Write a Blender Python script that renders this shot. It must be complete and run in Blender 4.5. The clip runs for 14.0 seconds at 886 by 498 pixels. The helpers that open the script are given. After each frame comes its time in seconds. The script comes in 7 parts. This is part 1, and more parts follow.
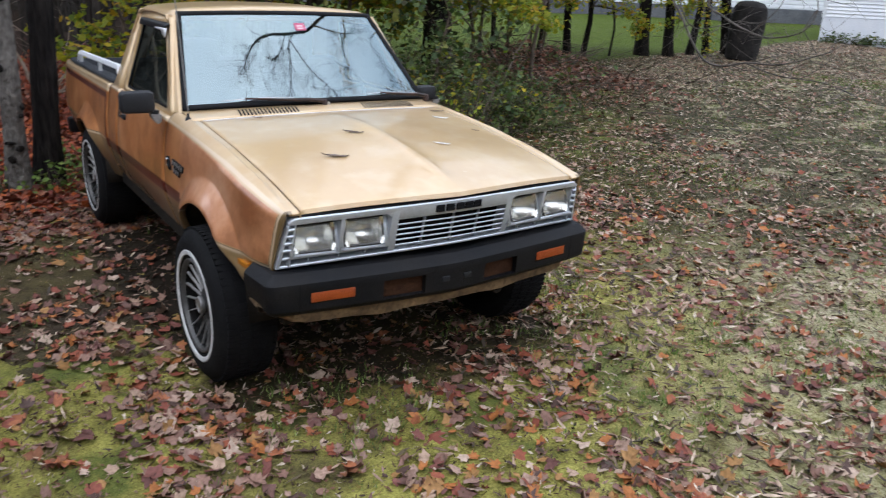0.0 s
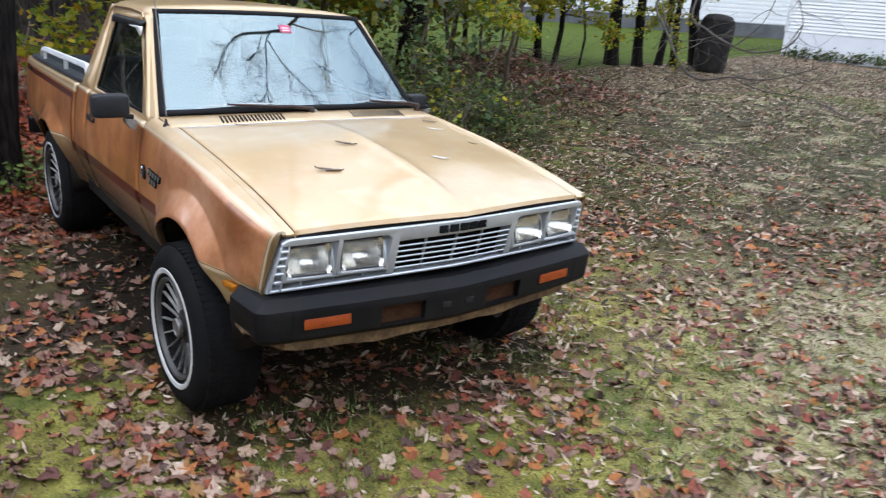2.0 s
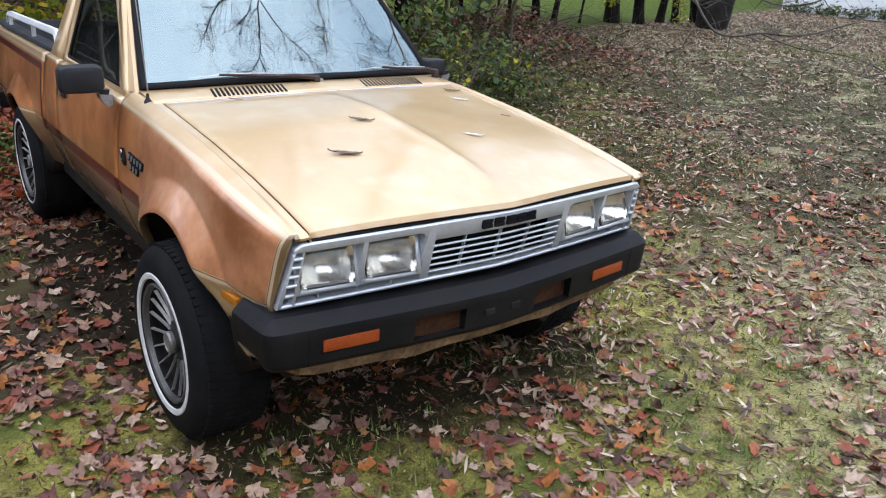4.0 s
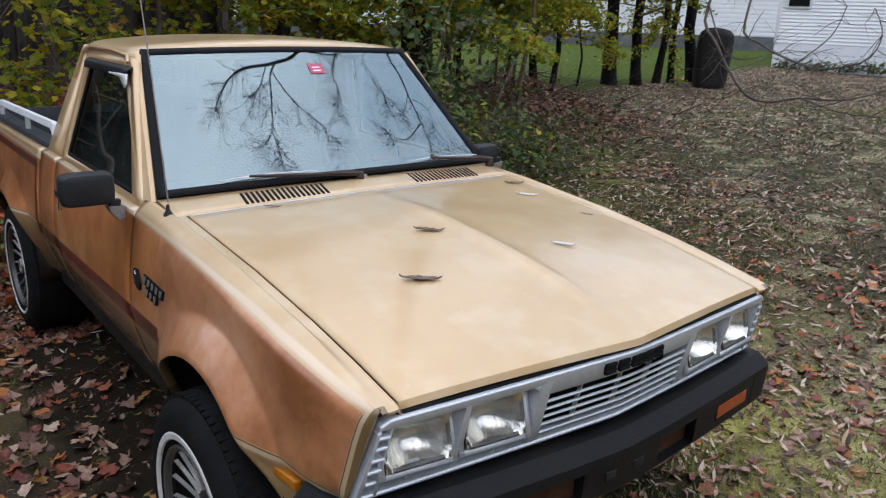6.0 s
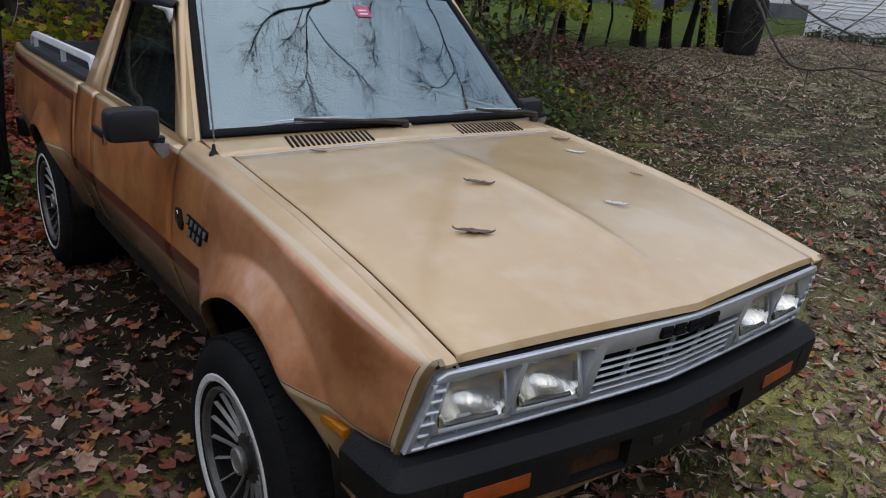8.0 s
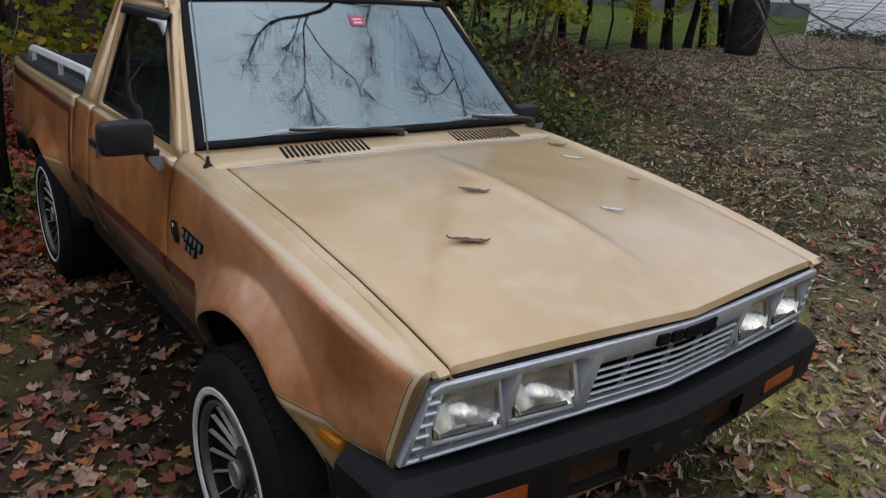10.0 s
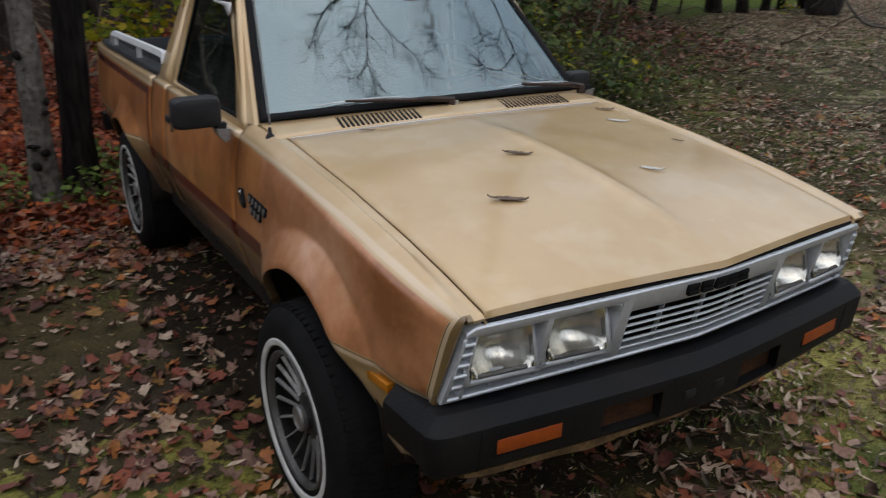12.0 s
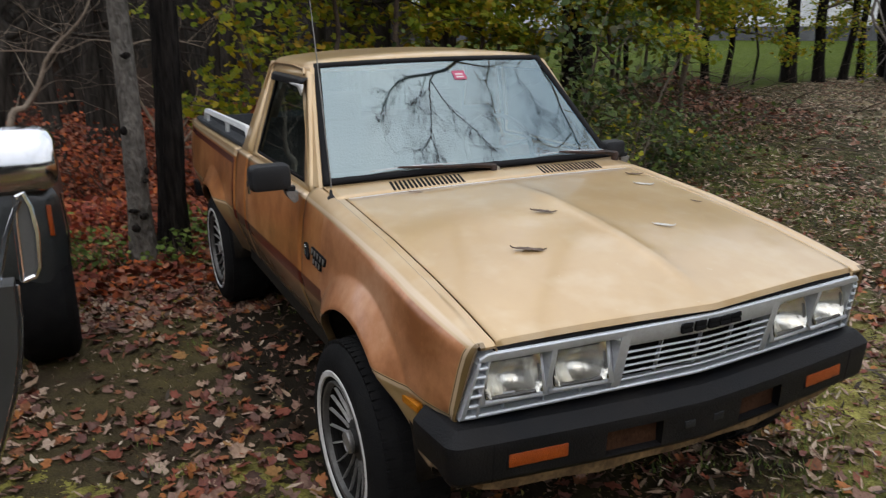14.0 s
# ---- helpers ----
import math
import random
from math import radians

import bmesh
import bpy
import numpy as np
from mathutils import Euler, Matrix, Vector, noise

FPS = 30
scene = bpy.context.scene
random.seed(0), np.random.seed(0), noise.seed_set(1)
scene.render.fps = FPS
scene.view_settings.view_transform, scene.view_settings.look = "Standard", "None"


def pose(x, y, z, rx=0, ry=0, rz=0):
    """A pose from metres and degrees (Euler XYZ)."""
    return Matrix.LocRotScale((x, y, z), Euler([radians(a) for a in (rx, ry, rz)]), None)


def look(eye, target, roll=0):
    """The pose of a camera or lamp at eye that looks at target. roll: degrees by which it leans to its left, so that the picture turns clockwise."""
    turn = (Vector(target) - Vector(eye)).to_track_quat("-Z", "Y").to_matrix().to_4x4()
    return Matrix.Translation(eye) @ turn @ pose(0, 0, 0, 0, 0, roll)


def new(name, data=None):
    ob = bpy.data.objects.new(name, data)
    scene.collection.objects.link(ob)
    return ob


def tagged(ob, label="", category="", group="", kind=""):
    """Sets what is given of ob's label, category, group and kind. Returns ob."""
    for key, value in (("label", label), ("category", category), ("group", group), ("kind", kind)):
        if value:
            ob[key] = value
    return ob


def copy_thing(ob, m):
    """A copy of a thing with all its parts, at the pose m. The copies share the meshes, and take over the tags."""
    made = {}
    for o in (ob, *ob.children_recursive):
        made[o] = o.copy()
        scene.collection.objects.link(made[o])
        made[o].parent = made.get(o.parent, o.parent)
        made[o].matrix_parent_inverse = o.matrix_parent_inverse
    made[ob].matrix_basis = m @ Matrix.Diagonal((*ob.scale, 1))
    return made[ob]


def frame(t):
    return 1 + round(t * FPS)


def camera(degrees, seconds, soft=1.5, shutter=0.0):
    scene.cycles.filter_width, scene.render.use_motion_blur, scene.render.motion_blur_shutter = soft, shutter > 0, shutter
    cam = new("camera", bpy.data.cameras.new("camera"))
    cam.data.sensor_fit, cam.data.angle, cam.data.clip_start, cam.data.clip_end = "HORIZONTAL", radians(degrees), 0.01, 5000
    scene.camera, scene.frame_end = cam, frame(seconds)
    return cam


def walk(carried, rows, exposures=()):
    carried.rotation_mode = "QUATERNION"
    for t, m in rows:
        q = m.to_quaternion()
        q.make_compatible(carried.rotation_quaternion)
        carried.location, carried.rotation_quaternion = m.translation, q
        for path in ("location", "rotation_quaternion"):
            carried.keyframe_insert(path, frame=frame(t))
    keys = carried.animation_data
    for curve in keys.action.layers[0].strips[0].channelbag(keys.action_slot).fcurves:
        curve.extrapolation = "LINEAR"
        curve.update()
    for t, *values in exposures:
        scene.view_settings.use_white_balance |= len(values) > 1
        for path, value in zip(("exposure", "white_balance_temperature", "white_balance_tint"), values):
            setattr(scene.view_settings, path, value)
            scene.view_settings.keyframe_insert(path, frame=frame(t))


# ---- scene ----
cam = camera(58.3, 14.0, soft=1.1, shutter=0.5)
PATH = [
    (0, (-1.802, -2.636, 1.768), (-0.742, -1.067, 1.124), 2.4),
    (0.5, (-1.827, -2.632, 1.773), (-0.828, -1.028, 1.119), 3.2),
    (1, (-1.827, -2.563, 1.771), (-0.733, -1.021, 1.12), 5.7),
    (1.5, (-1.849, -2.444, 1.776), (-0.667, -0.956, 1.152), 5.4),
    (2, (-1.804, -2.351, 1.76), (-0.662, -0.835, 1.13), 4.2),
    (2.2, (-1.741, -2.296, 1.746), (-0.656, -0.738, 1.118), 2.7),
    (4.3, (-1.597, -1.719, 1.685), (-0.454, -0.248, 0.958), 3.5),
    (4.5, (-1.560, -1.627, 1.679), (-0.523, -0.089, 0.933), 2.3),
    (5, (-1.422, -1.452, 1.7), (-0.479, 0.173, 1.014), 2.3),
    (5.5, (-1.435, -1.336, 1.7), (-0.446, 0.287, 1.078), 1.9),
    (6, (-1.522, -1.214, 1.715), (-0.336, 0.291, 1.142), 1.9),
    (6.5, (-1.545, -1.150, 1.706), (-0.331, 0.316, 1.091), 3.7),
    (7, (-1.549, -1.140, 1.702), (-0.330, 0.316, 1.074), 3.6),
    (7.5, (-1.568, -1.126, 1.692), (-0.403, 0.353, 1.019), 4.4),
    (7.7, (-1.581, -1.120, 1.683), (-0.431, 0.371, 1.009), 4.6),
    (9.8, (-1.556, -1.113, 1.7), (-0.422, 0.383, 1.008), 3.7),
    (10, (-1.550, -1.121, 1.694), (-0.414, 0.384, 1.026), 3.4),
    (10.5, (-1.568, -1.154, 1.704), (-0.428, 0.360, 1.064), 3.2),
    (11, (-1.580, -1.182, 1.701), (-0.465, 0.344, 1.046), 2.2),
    (11.5, (-1.583, -1.207, 1.704), (-0.483, 0.323, 1.034), 1.9),
    (12, (-1.564, -1.289, 1.701), (-0.593, 0.299, 0.969), 0.7),
    (12.5, (-1.522, -1.435, 1.711), (-0.692, 0.252, 1.028), -0.7),
    (13, (-1.594, -1.528, 1.733), (-0.714, 0.163, 1.129), 0.6),
    (13.5, (-1.667, -1.598, 1.743), (-0.764, 0.081, 1.139), 1),
    (14, (-1.604, -1.662, 1.749), (-0.781, 0.070, 1.182), -0.7),
]
walk(cam, [(t, look(eye, target, roll)) for t, eye, target, roll in PATH],
     [(0, 0.20, 6330, 14), (0.5, 0.30, 6330, 13), (1.5, 0.45, 6280, 13), (5.0, 0.38, 6280, 15), (5.5, 0.22, 6380, 15), (6.0, -0.10, 6380, 15), (6.5, -0.35, 6330, 15), (7.5, -0.66, 6380, 15), (9.8, -0.67, 6580, 15), (11.5, -0.68, 6830, 14), (12.1, -0.66, 6880, 13), (12.5, -0.49, 6930, 13), (13.1, -0.38, 6980, 13), (14.0, -0.29, 7030, 13)])

# ---- world and light: an even overcast sky ----
world = bpy.data.worlds.new("overcast")
scene.world = world
world.use_nodes = True
wn, wl = world.node_tree.nodes, world.node_tree.links
sky = wn.new("ShaderNodeTexSky")
sky.sky_type, sky.sun_disc = "NISHITA", False
sky.sun_elevation, sky.sun_rotation = radians(48), radians(200)
sky.air_density, sky.dust_density, sky.ozone_density = 1.0, 3.0, 1.0
wtc = wn.new("ShaderNodeTexCoord")
wnoise = wn.new("ShaderNodeTexNoise")
wnoise.inputs["Scale"].default_value, wnoise.inputs["Detail"].default_value = 2.2, 5.0
wl.new(wtc.outputs["Generated"], wnoise.inputs["Vector"])
wramp = wn.new("ShaderNodeValToRGB")
wramp.color_ramp.elements[0].position, wramp.color_ramp.elements[0].color = 0.3, (8.0, 9.8, 12.2, 1)
wramp.color_ramp.elements[1].position, wramp.color_ramp.elements[1].color = 0.72, (15.5, 16.4, 17.6, 1)
wl.new(wnoise.outputs["Fac"], wramp.inputs["Fac"])
wmix = wn.new("ShaderNodeMix")
wmix.data_type = "RGBA"
wmix.inputs["Factor"].default_value = 0.85
wl.new(sky.outputs["Color"], wmix.inputs["A"])
wl.new(wramp.outputs["Color"], wmix.inputs["B"])
# an overcast sky is about three times brighter overhead than at the horizon
wsep = wn.new("ShaderNodeSeparateXYZ")
wl.new(wtc.outputs["Generated"], wsep.inputs["Vector"])
wrise = wn.new("ShaderNodeMapRange")
wrise.inputs["From Min"].default_value, wrise.inputs["From Max"].default_value = 0.0, 1.0
wrise.inputs["To Min"].default_value, wrise.inputs["To Max"].default_value = 0.5, 1.75
wl.new(wsep.outputs["Z"], wrise.inputs["Value"])
wgrad = wn.new("ShaderNodeMix")
wgrad.data_type, wgrad.blend_type = "RGBA", "MULTIPLY"
wgrad.inputs["Factor"].default_value = 1.0
wl.new(wmix.outputs["Result"], wgrad.inputs["A"])
wl.new(wrise.outputs["Result"], wgrad.inputs["B"])
wl.new(wgrad.outputs["Result"], wn["Background"].inputs["Color"])
wn["Background"].inputs["Strength"].default_value = 0.12

sun = new("sun", bpy.data.lights.new("sun", "SUN"))
sun.data.energy, sun.data.angle, sun.data.color = 0.3, radians(40), (1.0, 0.98, 0.95)
sun.matrix_world = look((-6, -5, 11), (0, 0, 0))


# ---- materials ----
def nodes_of(name):
    m = bpy.data.materials.new(name)
    m.use_nodes = True
    return m, m.node_tree.nodes, m.node_tree.links, m.node_tree.nodes["Principled BSDF"]


def ramp_node(n, stops, interpolation="LINEAR"):
    r = n.new("ShaderNodeValToRGB")
    r.color_ramp.interpolation = interpolation
    while len(r.color_ramp.elements) < len(stops):
        r.color_ramp.elements.new(0.5)
    for e, (p, c) in zip(r.color_ramp.elements, stops):
        e.position, e.color = p, (*c, 1)
    return r


def noise_node(n, l, scale, detail=5.0, rough=0.55, coords="Object", stretch=None):
    tc = n.new("ShaderNodeTexCoord")
    t = n.new("ShaderNodeTexNoise")
    t.inputs["Scale"].default_value, t.inputs["Detail"].default_value, t.inputs["Roughness"].default_value = scale, detail, rough
    out = tc.outputs[coords]
    if stretch:
        mp = n.new("ShaderNodeMapping")
        mp.inputs["Scale"].default_value = stretch
        l.new(out, mp.inputs["Vector"])
        out = mp.outputs["Vector"]
    l.new(out, t.inputs["Vector"])
    return t


def mix_rgb(n, l, fac, a, b, mode="MIX"):
    m = n.new("ShaderNodeMix")
    m.data_type, m.blend_type = "RGBA", mode
    for sock, v in (("Factor", fac), ("A", a), ("B", b)):
        if isinstance(v, (int, float)):
            m.inputs[sock].default_value = v
        elif isinstance(v, tuple):
            m.inputs[sock].default_value = (*v, 1)
        else:
            l.new(v, m.inputs[sock])
    return m.outputs["Result"]


def math_node(n, l, op, a, b=None, c=None):
    m = n.new("ShaderNodeMath")
    m.operation = op
    for i, v in enumerate((a, b, c)):
        if v is None:
            continue
        if isinstance(v, (int, float)):
            m.inputs[i].default_value = v
        else:
            l.new(v, m.inputs[i])
    return m.outputs[0]


def bump_node(n, l, height, strength, distance=0.012):
    b = n.new("ShaderNodeBump")
    b.inputs["Strength"].default_value, b.inputs["Distance"].default_value = strength, distance
    l.new(height, b.inputs["Height"])
    return b.outputs["Normal"]


def mat(name, c1, c2, scale=8.0, rough=0.6, metal=0.0, bump=0.2, bscale=120.0, stretch=None, coat=0.0, rough2=None, fine=0.35, deep=0.012):
    """A surface of two tones in large blotches, with finer speckle and fine relief."""
    m, n, l, p = nodes_of(name)
    big = noise_node(n, l, scale, stretch=stretch)
    r = ramp_node(n, [(0.3, c1), (0.7, c2)])
    l.new(big.outputs["Fac"], r.inputs["Fac"])
    small = noise_node(n, l, bscale, 4.0, stretch=stretch)
    dark = ramp_node(n, [(0.3, (1 - fine,) * 3), (0.65, (1.0, 1.0, 1.0))])
    l.new(small.outputs["Fac"], dark.inputs["Fac"])
    l.new(mix_rgb(n, l, 1.0, r.outputs["Color"], dark.outputs["Color"], "MULTIPLY"), p.inputs["Base Color"])
    p.inputs["Metallic"].default_value, p.inputs["Coat Weight"].default_value = metal, coat
    rr = n.new("ShaderNodeMapRange")
    rr.inputs["To Min"].default_value, rr.inputs["To Max"].default_value = rough, rough2 if rough2 is not None else min(1, rough + 0.15)
    l.new(big.outputs["Fac"], rr.inputs["Value"])
    l.new(rr.outputs["Result"], p.inputs["Roughness"])
    if bump:
        l.new(bump_node(n, l, small.outputs["Fac"], bump, deep), p.inputs["Normal"])
    return m


def random_mat(name, colours, rough=0.75, per_island=True, translucent=0.0, scale=60.0):
    """Pieces that differ in colour one by one."""
    m, n, l, p = nodes_of(name)
    if per_island:
        src = n.new("ShaderNodeNewGeometry").outputs["Random Per Island"]
    else:
        src = n.new("ShaderNodeObjectInfo").outputs["Random"]
    stops = [(i / len(colours), c) for i, c in enumerate(colours)]
    r = ramp_node(n, stops, "CONSTANT")
    l.new(src, r.inputs["Fac"])
    t = noise_node(n, l, scale, 4.0)
    shade = ramp_node(n, [(0.3, (0.6, 0.57, 0.52)), (0.7, (1.08, 1.06, 1.04))])
    l.new(t.outputs["Fac"], shade.inputs["Fac"])
    col = mix_rgb(n, l, 1.0, r.outputs["Color"], shade.outputs["Color"], "MULTIPLY")
    l.new(col, p.inputs["Base Color"])
    p.inputs["Roughness"].default_value = rough
    if translucent:
        tr = n.new("ShaderNodeBsdfTranslucent")
        l.new(col, tr.inputs["Color"])
        mx = n.new("ShaderNodeMixShader")
        mx.inputs["Fac"].default_value = translucent
        l.new(p.outputs["BSDF"], mx.inputs[1])
        l.new(tr.outputs["BSDF"], mx.inputs[2])
        l.new(mx.outputs["Shader"], n["Material Output"].inputs["Surface"])
    return m


def truck_paint(name, two_tone):
    """Aged tan-gold metallic paint; the sides carry a copper-brown panel with a dark pinstripe and maroon band."""
    m, n, l, p = nodes_of(name)
    tc = n.new("ShaderNodeTexCoord")
    sep = n.new("ShaderNodeSeparateXYZ")
    l.new(tc.outputs["Object"], sep.inputs["Vector"])
    X, Y, Z = (sep.outputs[i] for i in "XYZ")
    blot = noise_node(n, l, 2.6, 6.0, 0.6)
    gold = ramp_node(n, [(0.3, (0.465, 0.307, 0.150)), (0.55, (0.510, 0.347, 0.178)), (0.75, (0.565, 0.411, 0.230))])
    l.new(blot.outputs["Fac"], gold.inputs["Fac"])
    # soft blotches, paler than the paint
    mark_n = noise_node(n, l, 6.5, 3.0, 0.5)
    mark = ramp_node(n, [(0.48, (0, 0, 0)), (0.68, (1, 1, 1))])
    l.new(mark_n.outputs["Fac"], mark.inputs["Fac"])
    col = mix_rgb(n, l, math_node(n, l, "MULTIPLY", mark.outputs["Color"], 0.24), gold.outputs["Color"], (0.64, 0.53, 0.385))
    if two_tone:
        def inside(v, a, b, soft=0.004):
            lo = n.new("ShaderNodeMapRange")
            lo.inputs["From Min"].default_value, lo.inputs["From Max"].default_value = a - soft, a + soft
            hi = n.new("ShaderNodeMapRange")
            hi.inputs["From Min"].default_value, hi.inputs["From Max"].default_value = b + soft, b - soft
            l.new(v, lo.inputs["Value"])
            l.new(v, hi.inputs["Value"])
            return math_node(n, l, "MULTIPLY", lo.outputs["Result"], hi.outputs["Result"])
        side = math_node(n, l, "GREATER_THAN", math_node(n, l, "ABSOLUTE", X), 0.7)
        # upper border follows the bonnet's edge, then the belt line
        top = n.new("ShaderNodeFloatCurve")
        c = top.mapping.curves[0]
        c.points[0].location, c.points[1].location = (0.0, 0.418), (1.0, 0.545)
        c.points.new(0.25, 0.474)
        c.points.new(0.5, 0.510)
        top.mapping.update()
        l.new(math_node(n, l, "MINIMUM", math_node(n, l, "MULTIPLY", Y, 0.7), 1.0), top.inputs["Value"])
        d_top = math_node(n, l, "SUBTRACT", math_node(n, l, "ADD", math_node(n, l, "ADD", top.outputs["Value"], 0.5), math_node(n, l, "MULTIPLY", math_node(n, l, "GREATER_THAN", Y, 2.70), -0.03)), Z)
        low = math_node(n, l, "ADD", 0.715, math_node(n, l, "MULTIPLY", math_node(n, l, "MAXIMUM", math_node(n, l, "SUBTRACT", 0.45, Y), 0.0), -0.03))
        d_low = math_node(n, l, "SUBTRACT", Z, low)
        d_front = math_node(n, l, "SUBTRACT", Y, math_node(n, l, "ADD", 0.028, math_node(n, l, "MULTIPLY", math_node(n, l, "SUBTRACT", 0.92, Z), 0.29)))
        d_min = math_node(n, l, "MINIMUM", math_node(n, l, "MINIMUM", d_top, d_low), d_front)
        near = n.new("ShaderNodeMapRange")
        near.inputs["From Min"].default_value, near.inputs["From Max"].default_value = 0.0, 0.004
        l.new(d_min, near.inputs["Value"])
        panel = math_node(n, l, "MULTIPLY", near.outputs["Result"], side)
        pin = math_node(n, l, "MULTIPLY", math_node(n, l, "MULTIPLY", inside(d_min, -0.0030, -0.0005, 0.0008), side), math_node(n, l, "GREATER_THAN", d_top, 0.004))
        brown_t = noise_node(n, l, 3.1, 6.0, 0.62)
        brown = ramp_node(n, [(0.33, (0.290, 0.102, 0.034)), (0.5, (0.55, 0.238, 0.108)), (0.66, (0.72, 0.395, 0.235))])
        l.new(brown_t.outputs["Fac"], brown.inputs["Fac"])
        # the wing has bleached; door and bed side keep a richer brown
        rich = ramp_node(n, [(0.33, (0.270, 0.090, 0.022)), (0.5, (0.500, 0.196, 0.062)), (0.66, (0.660, 0.308, 0.128))])
        l.new(brown_t.outputs["Fac"], rich.inputs["Fac"])
        behind = math_node(n, l, "GREATER_THAN", Y, 1.135)
        brown_c = mix_rgb(n, l, behind, brown.outputs["Color"], rich.outputs["Color"])
        # browner gold low down; shade of tuck and front edge put into its colour
        lower_gold_shade = math_node(n, l, "MULTIPLY", math_node(n, l, "LESS_THAN", d_low, 0.0), side)
        nose_shade = math_node(n, l, "MULTIPLY", math_node(n, l, "LESS_THAN", d_front, -0.015), side)
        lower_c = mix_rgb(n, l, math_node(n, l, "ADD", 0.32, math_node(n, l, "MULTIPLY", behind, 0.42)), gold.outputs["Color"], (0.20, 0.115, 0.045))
        col = mix_rgb(n, l, lower_gold_shade, col, lower_c)
        col = mix_rgb(n, l, nose_shade, col, (0.185, 0.118, 0.048))
        border = math_node(n, l, "MULTIPLY", inside(d_min, -0.015, -0.004, 0.002), side)
        col = mix_rgb(n, l, border, col, (0.60, 0.455, 0.305))
        col = mix_rgb(n, l, panel, col, brown_c)
        col = mix_rgb(n, l, pin, col, (0.05, 0.03, 0.015))
        sunk = math_node(n, l, "ADD", Z, math_node(n, l, "MULTIPLY", math_node(n, l, "SUBTRACT", Y, 1.12), 0.016))
        band = math_node(n, l, "MULTIPLY", inside(sunk, 0.688, 0.746), inside(Y, 1.12, 2.79))
        band = math_node(n, l, "MAXIMUM", band, math_node(n, l, "MULTIPLY", inside(Z, 0.68, 0.99), inside(Y, 2.755, 2.79)))
        band = math_node(n, l, "MAXIMUM", band, math_node(n, l, "MULTIPLY", inside(Z, 0.968, 1.002), inside(Y, 2.77, 4.34)))
        col = mix_rgb(n, l, math_node(n, l, "MULTIPLY", band, side), col, (0.095, 0.012, 0.008))
        # splashed mud and rust along the lower edge of the body
        mud_n = noise_node(n, l, 14.0, 8.0, 0.7)
        low_z = n.new("ShaderNodeMapRange")
        low_z.inputs["From Min"].default_value, low_z.inputs["From Max"].default_value = 0.70, 0.44
        l.new(Z, low_z.inputs["Value"])
        mud_s = n.new("ShaderNodeMapRange")
        mud_s.inputs["From Min"].default_value, mud_s.inputs["From Max"].default_value = 0.05, 0.25
        l.new(math_node(n, l, "MULTIPLY", mud_n.outputs["Fac"], low_z.outputs["Result"]), mud_s.inputs["Value"])
        mud = math_node(n, l, "MULTIPLY", math_node(n, l, "MULTIPLY", side, mud_s.outputs["Result"]), math_node(n, l, "GREATER_THAN", Y, 1.08))
        col = mix_rgb(n, l, math_node(n, l, "MULTIPLY", mud, 0.6), col, (0.105, 0.058, 0.030))
    speck_n = noise_node(n, l, 42.0, 5.0, 0.6)
    speck = ramp_node(n, [(0.69, (0, 0, 0)), (0.73, (1, 1, 1))])
    l.new(speck_n.outputs["Fac"], speck.inputs["Fac"])
    col = mix_rgb(n, l, math_node(n, l, "MULTIPLY", speck.outputs["Color"], 0.35), col, (0.62, 0.52, 0.36))
    l.new(col, p.inputs["Base Color"])
    p.inputs["Metallic"].default_value = 0.22 if not two_tone else 0.28
    rr = n.new("ShaderNodeMapRange")
    rr.inputs["To Min"].default_value, rr.inputs["To Max"].default_value = (0.24, 0.45) if not two_tone else (0.30, 0.48)
    l.new(blot.outputs["Fac"], rr.inputs["Value"])
    l.new(rr.outputs["Result"], p.inputs["Roughness"])
    p.inputs["Coat Weight"].default_value, p.inputs["Coat Roughness"].default_value = (0.75, 0.12) if not two_tone else (1.0, 0.15)
    ripple = noise_node(n, l, 7.0, 2.0)
    l.new(bump_node(n, l, ripple.outputs["Fac"], 0.05, 0.02), p.inputs["Normal"])
    return m


def thin_glass(name, tint, ior):
    m, n, l, p = nodes_of(name)
    n.remove(p)
    tr, gl, fr, mx = n.new("ShaderNodeBsdfTransparent"), n.new("ShaderNodeBsdfGlossy"), n.new("ShaderNodeFresnel"), n.new("ShaderNodeMixShader")
    tr.inputs["Color"].default_value = (*tint, 1)
    gl.inputs["Roughness"].default_value = 0.015
    gl.inputs["Color"].default_value = (0.81, 0.975, 0.99, 1)
    fr.inputs["IOR"].default_value = ior
    l.new(fr.outputs["Fac"], mx.inputs["Fac"])
    l.new(tr.outputs["BSDF"], mx.inputs[1])
    l.new(gl.outputs["BSDF"], mx.inputs[2])
    l.new(mx.outputs["Shader"], n["Material Output"].inputs["Surface"])
    return m


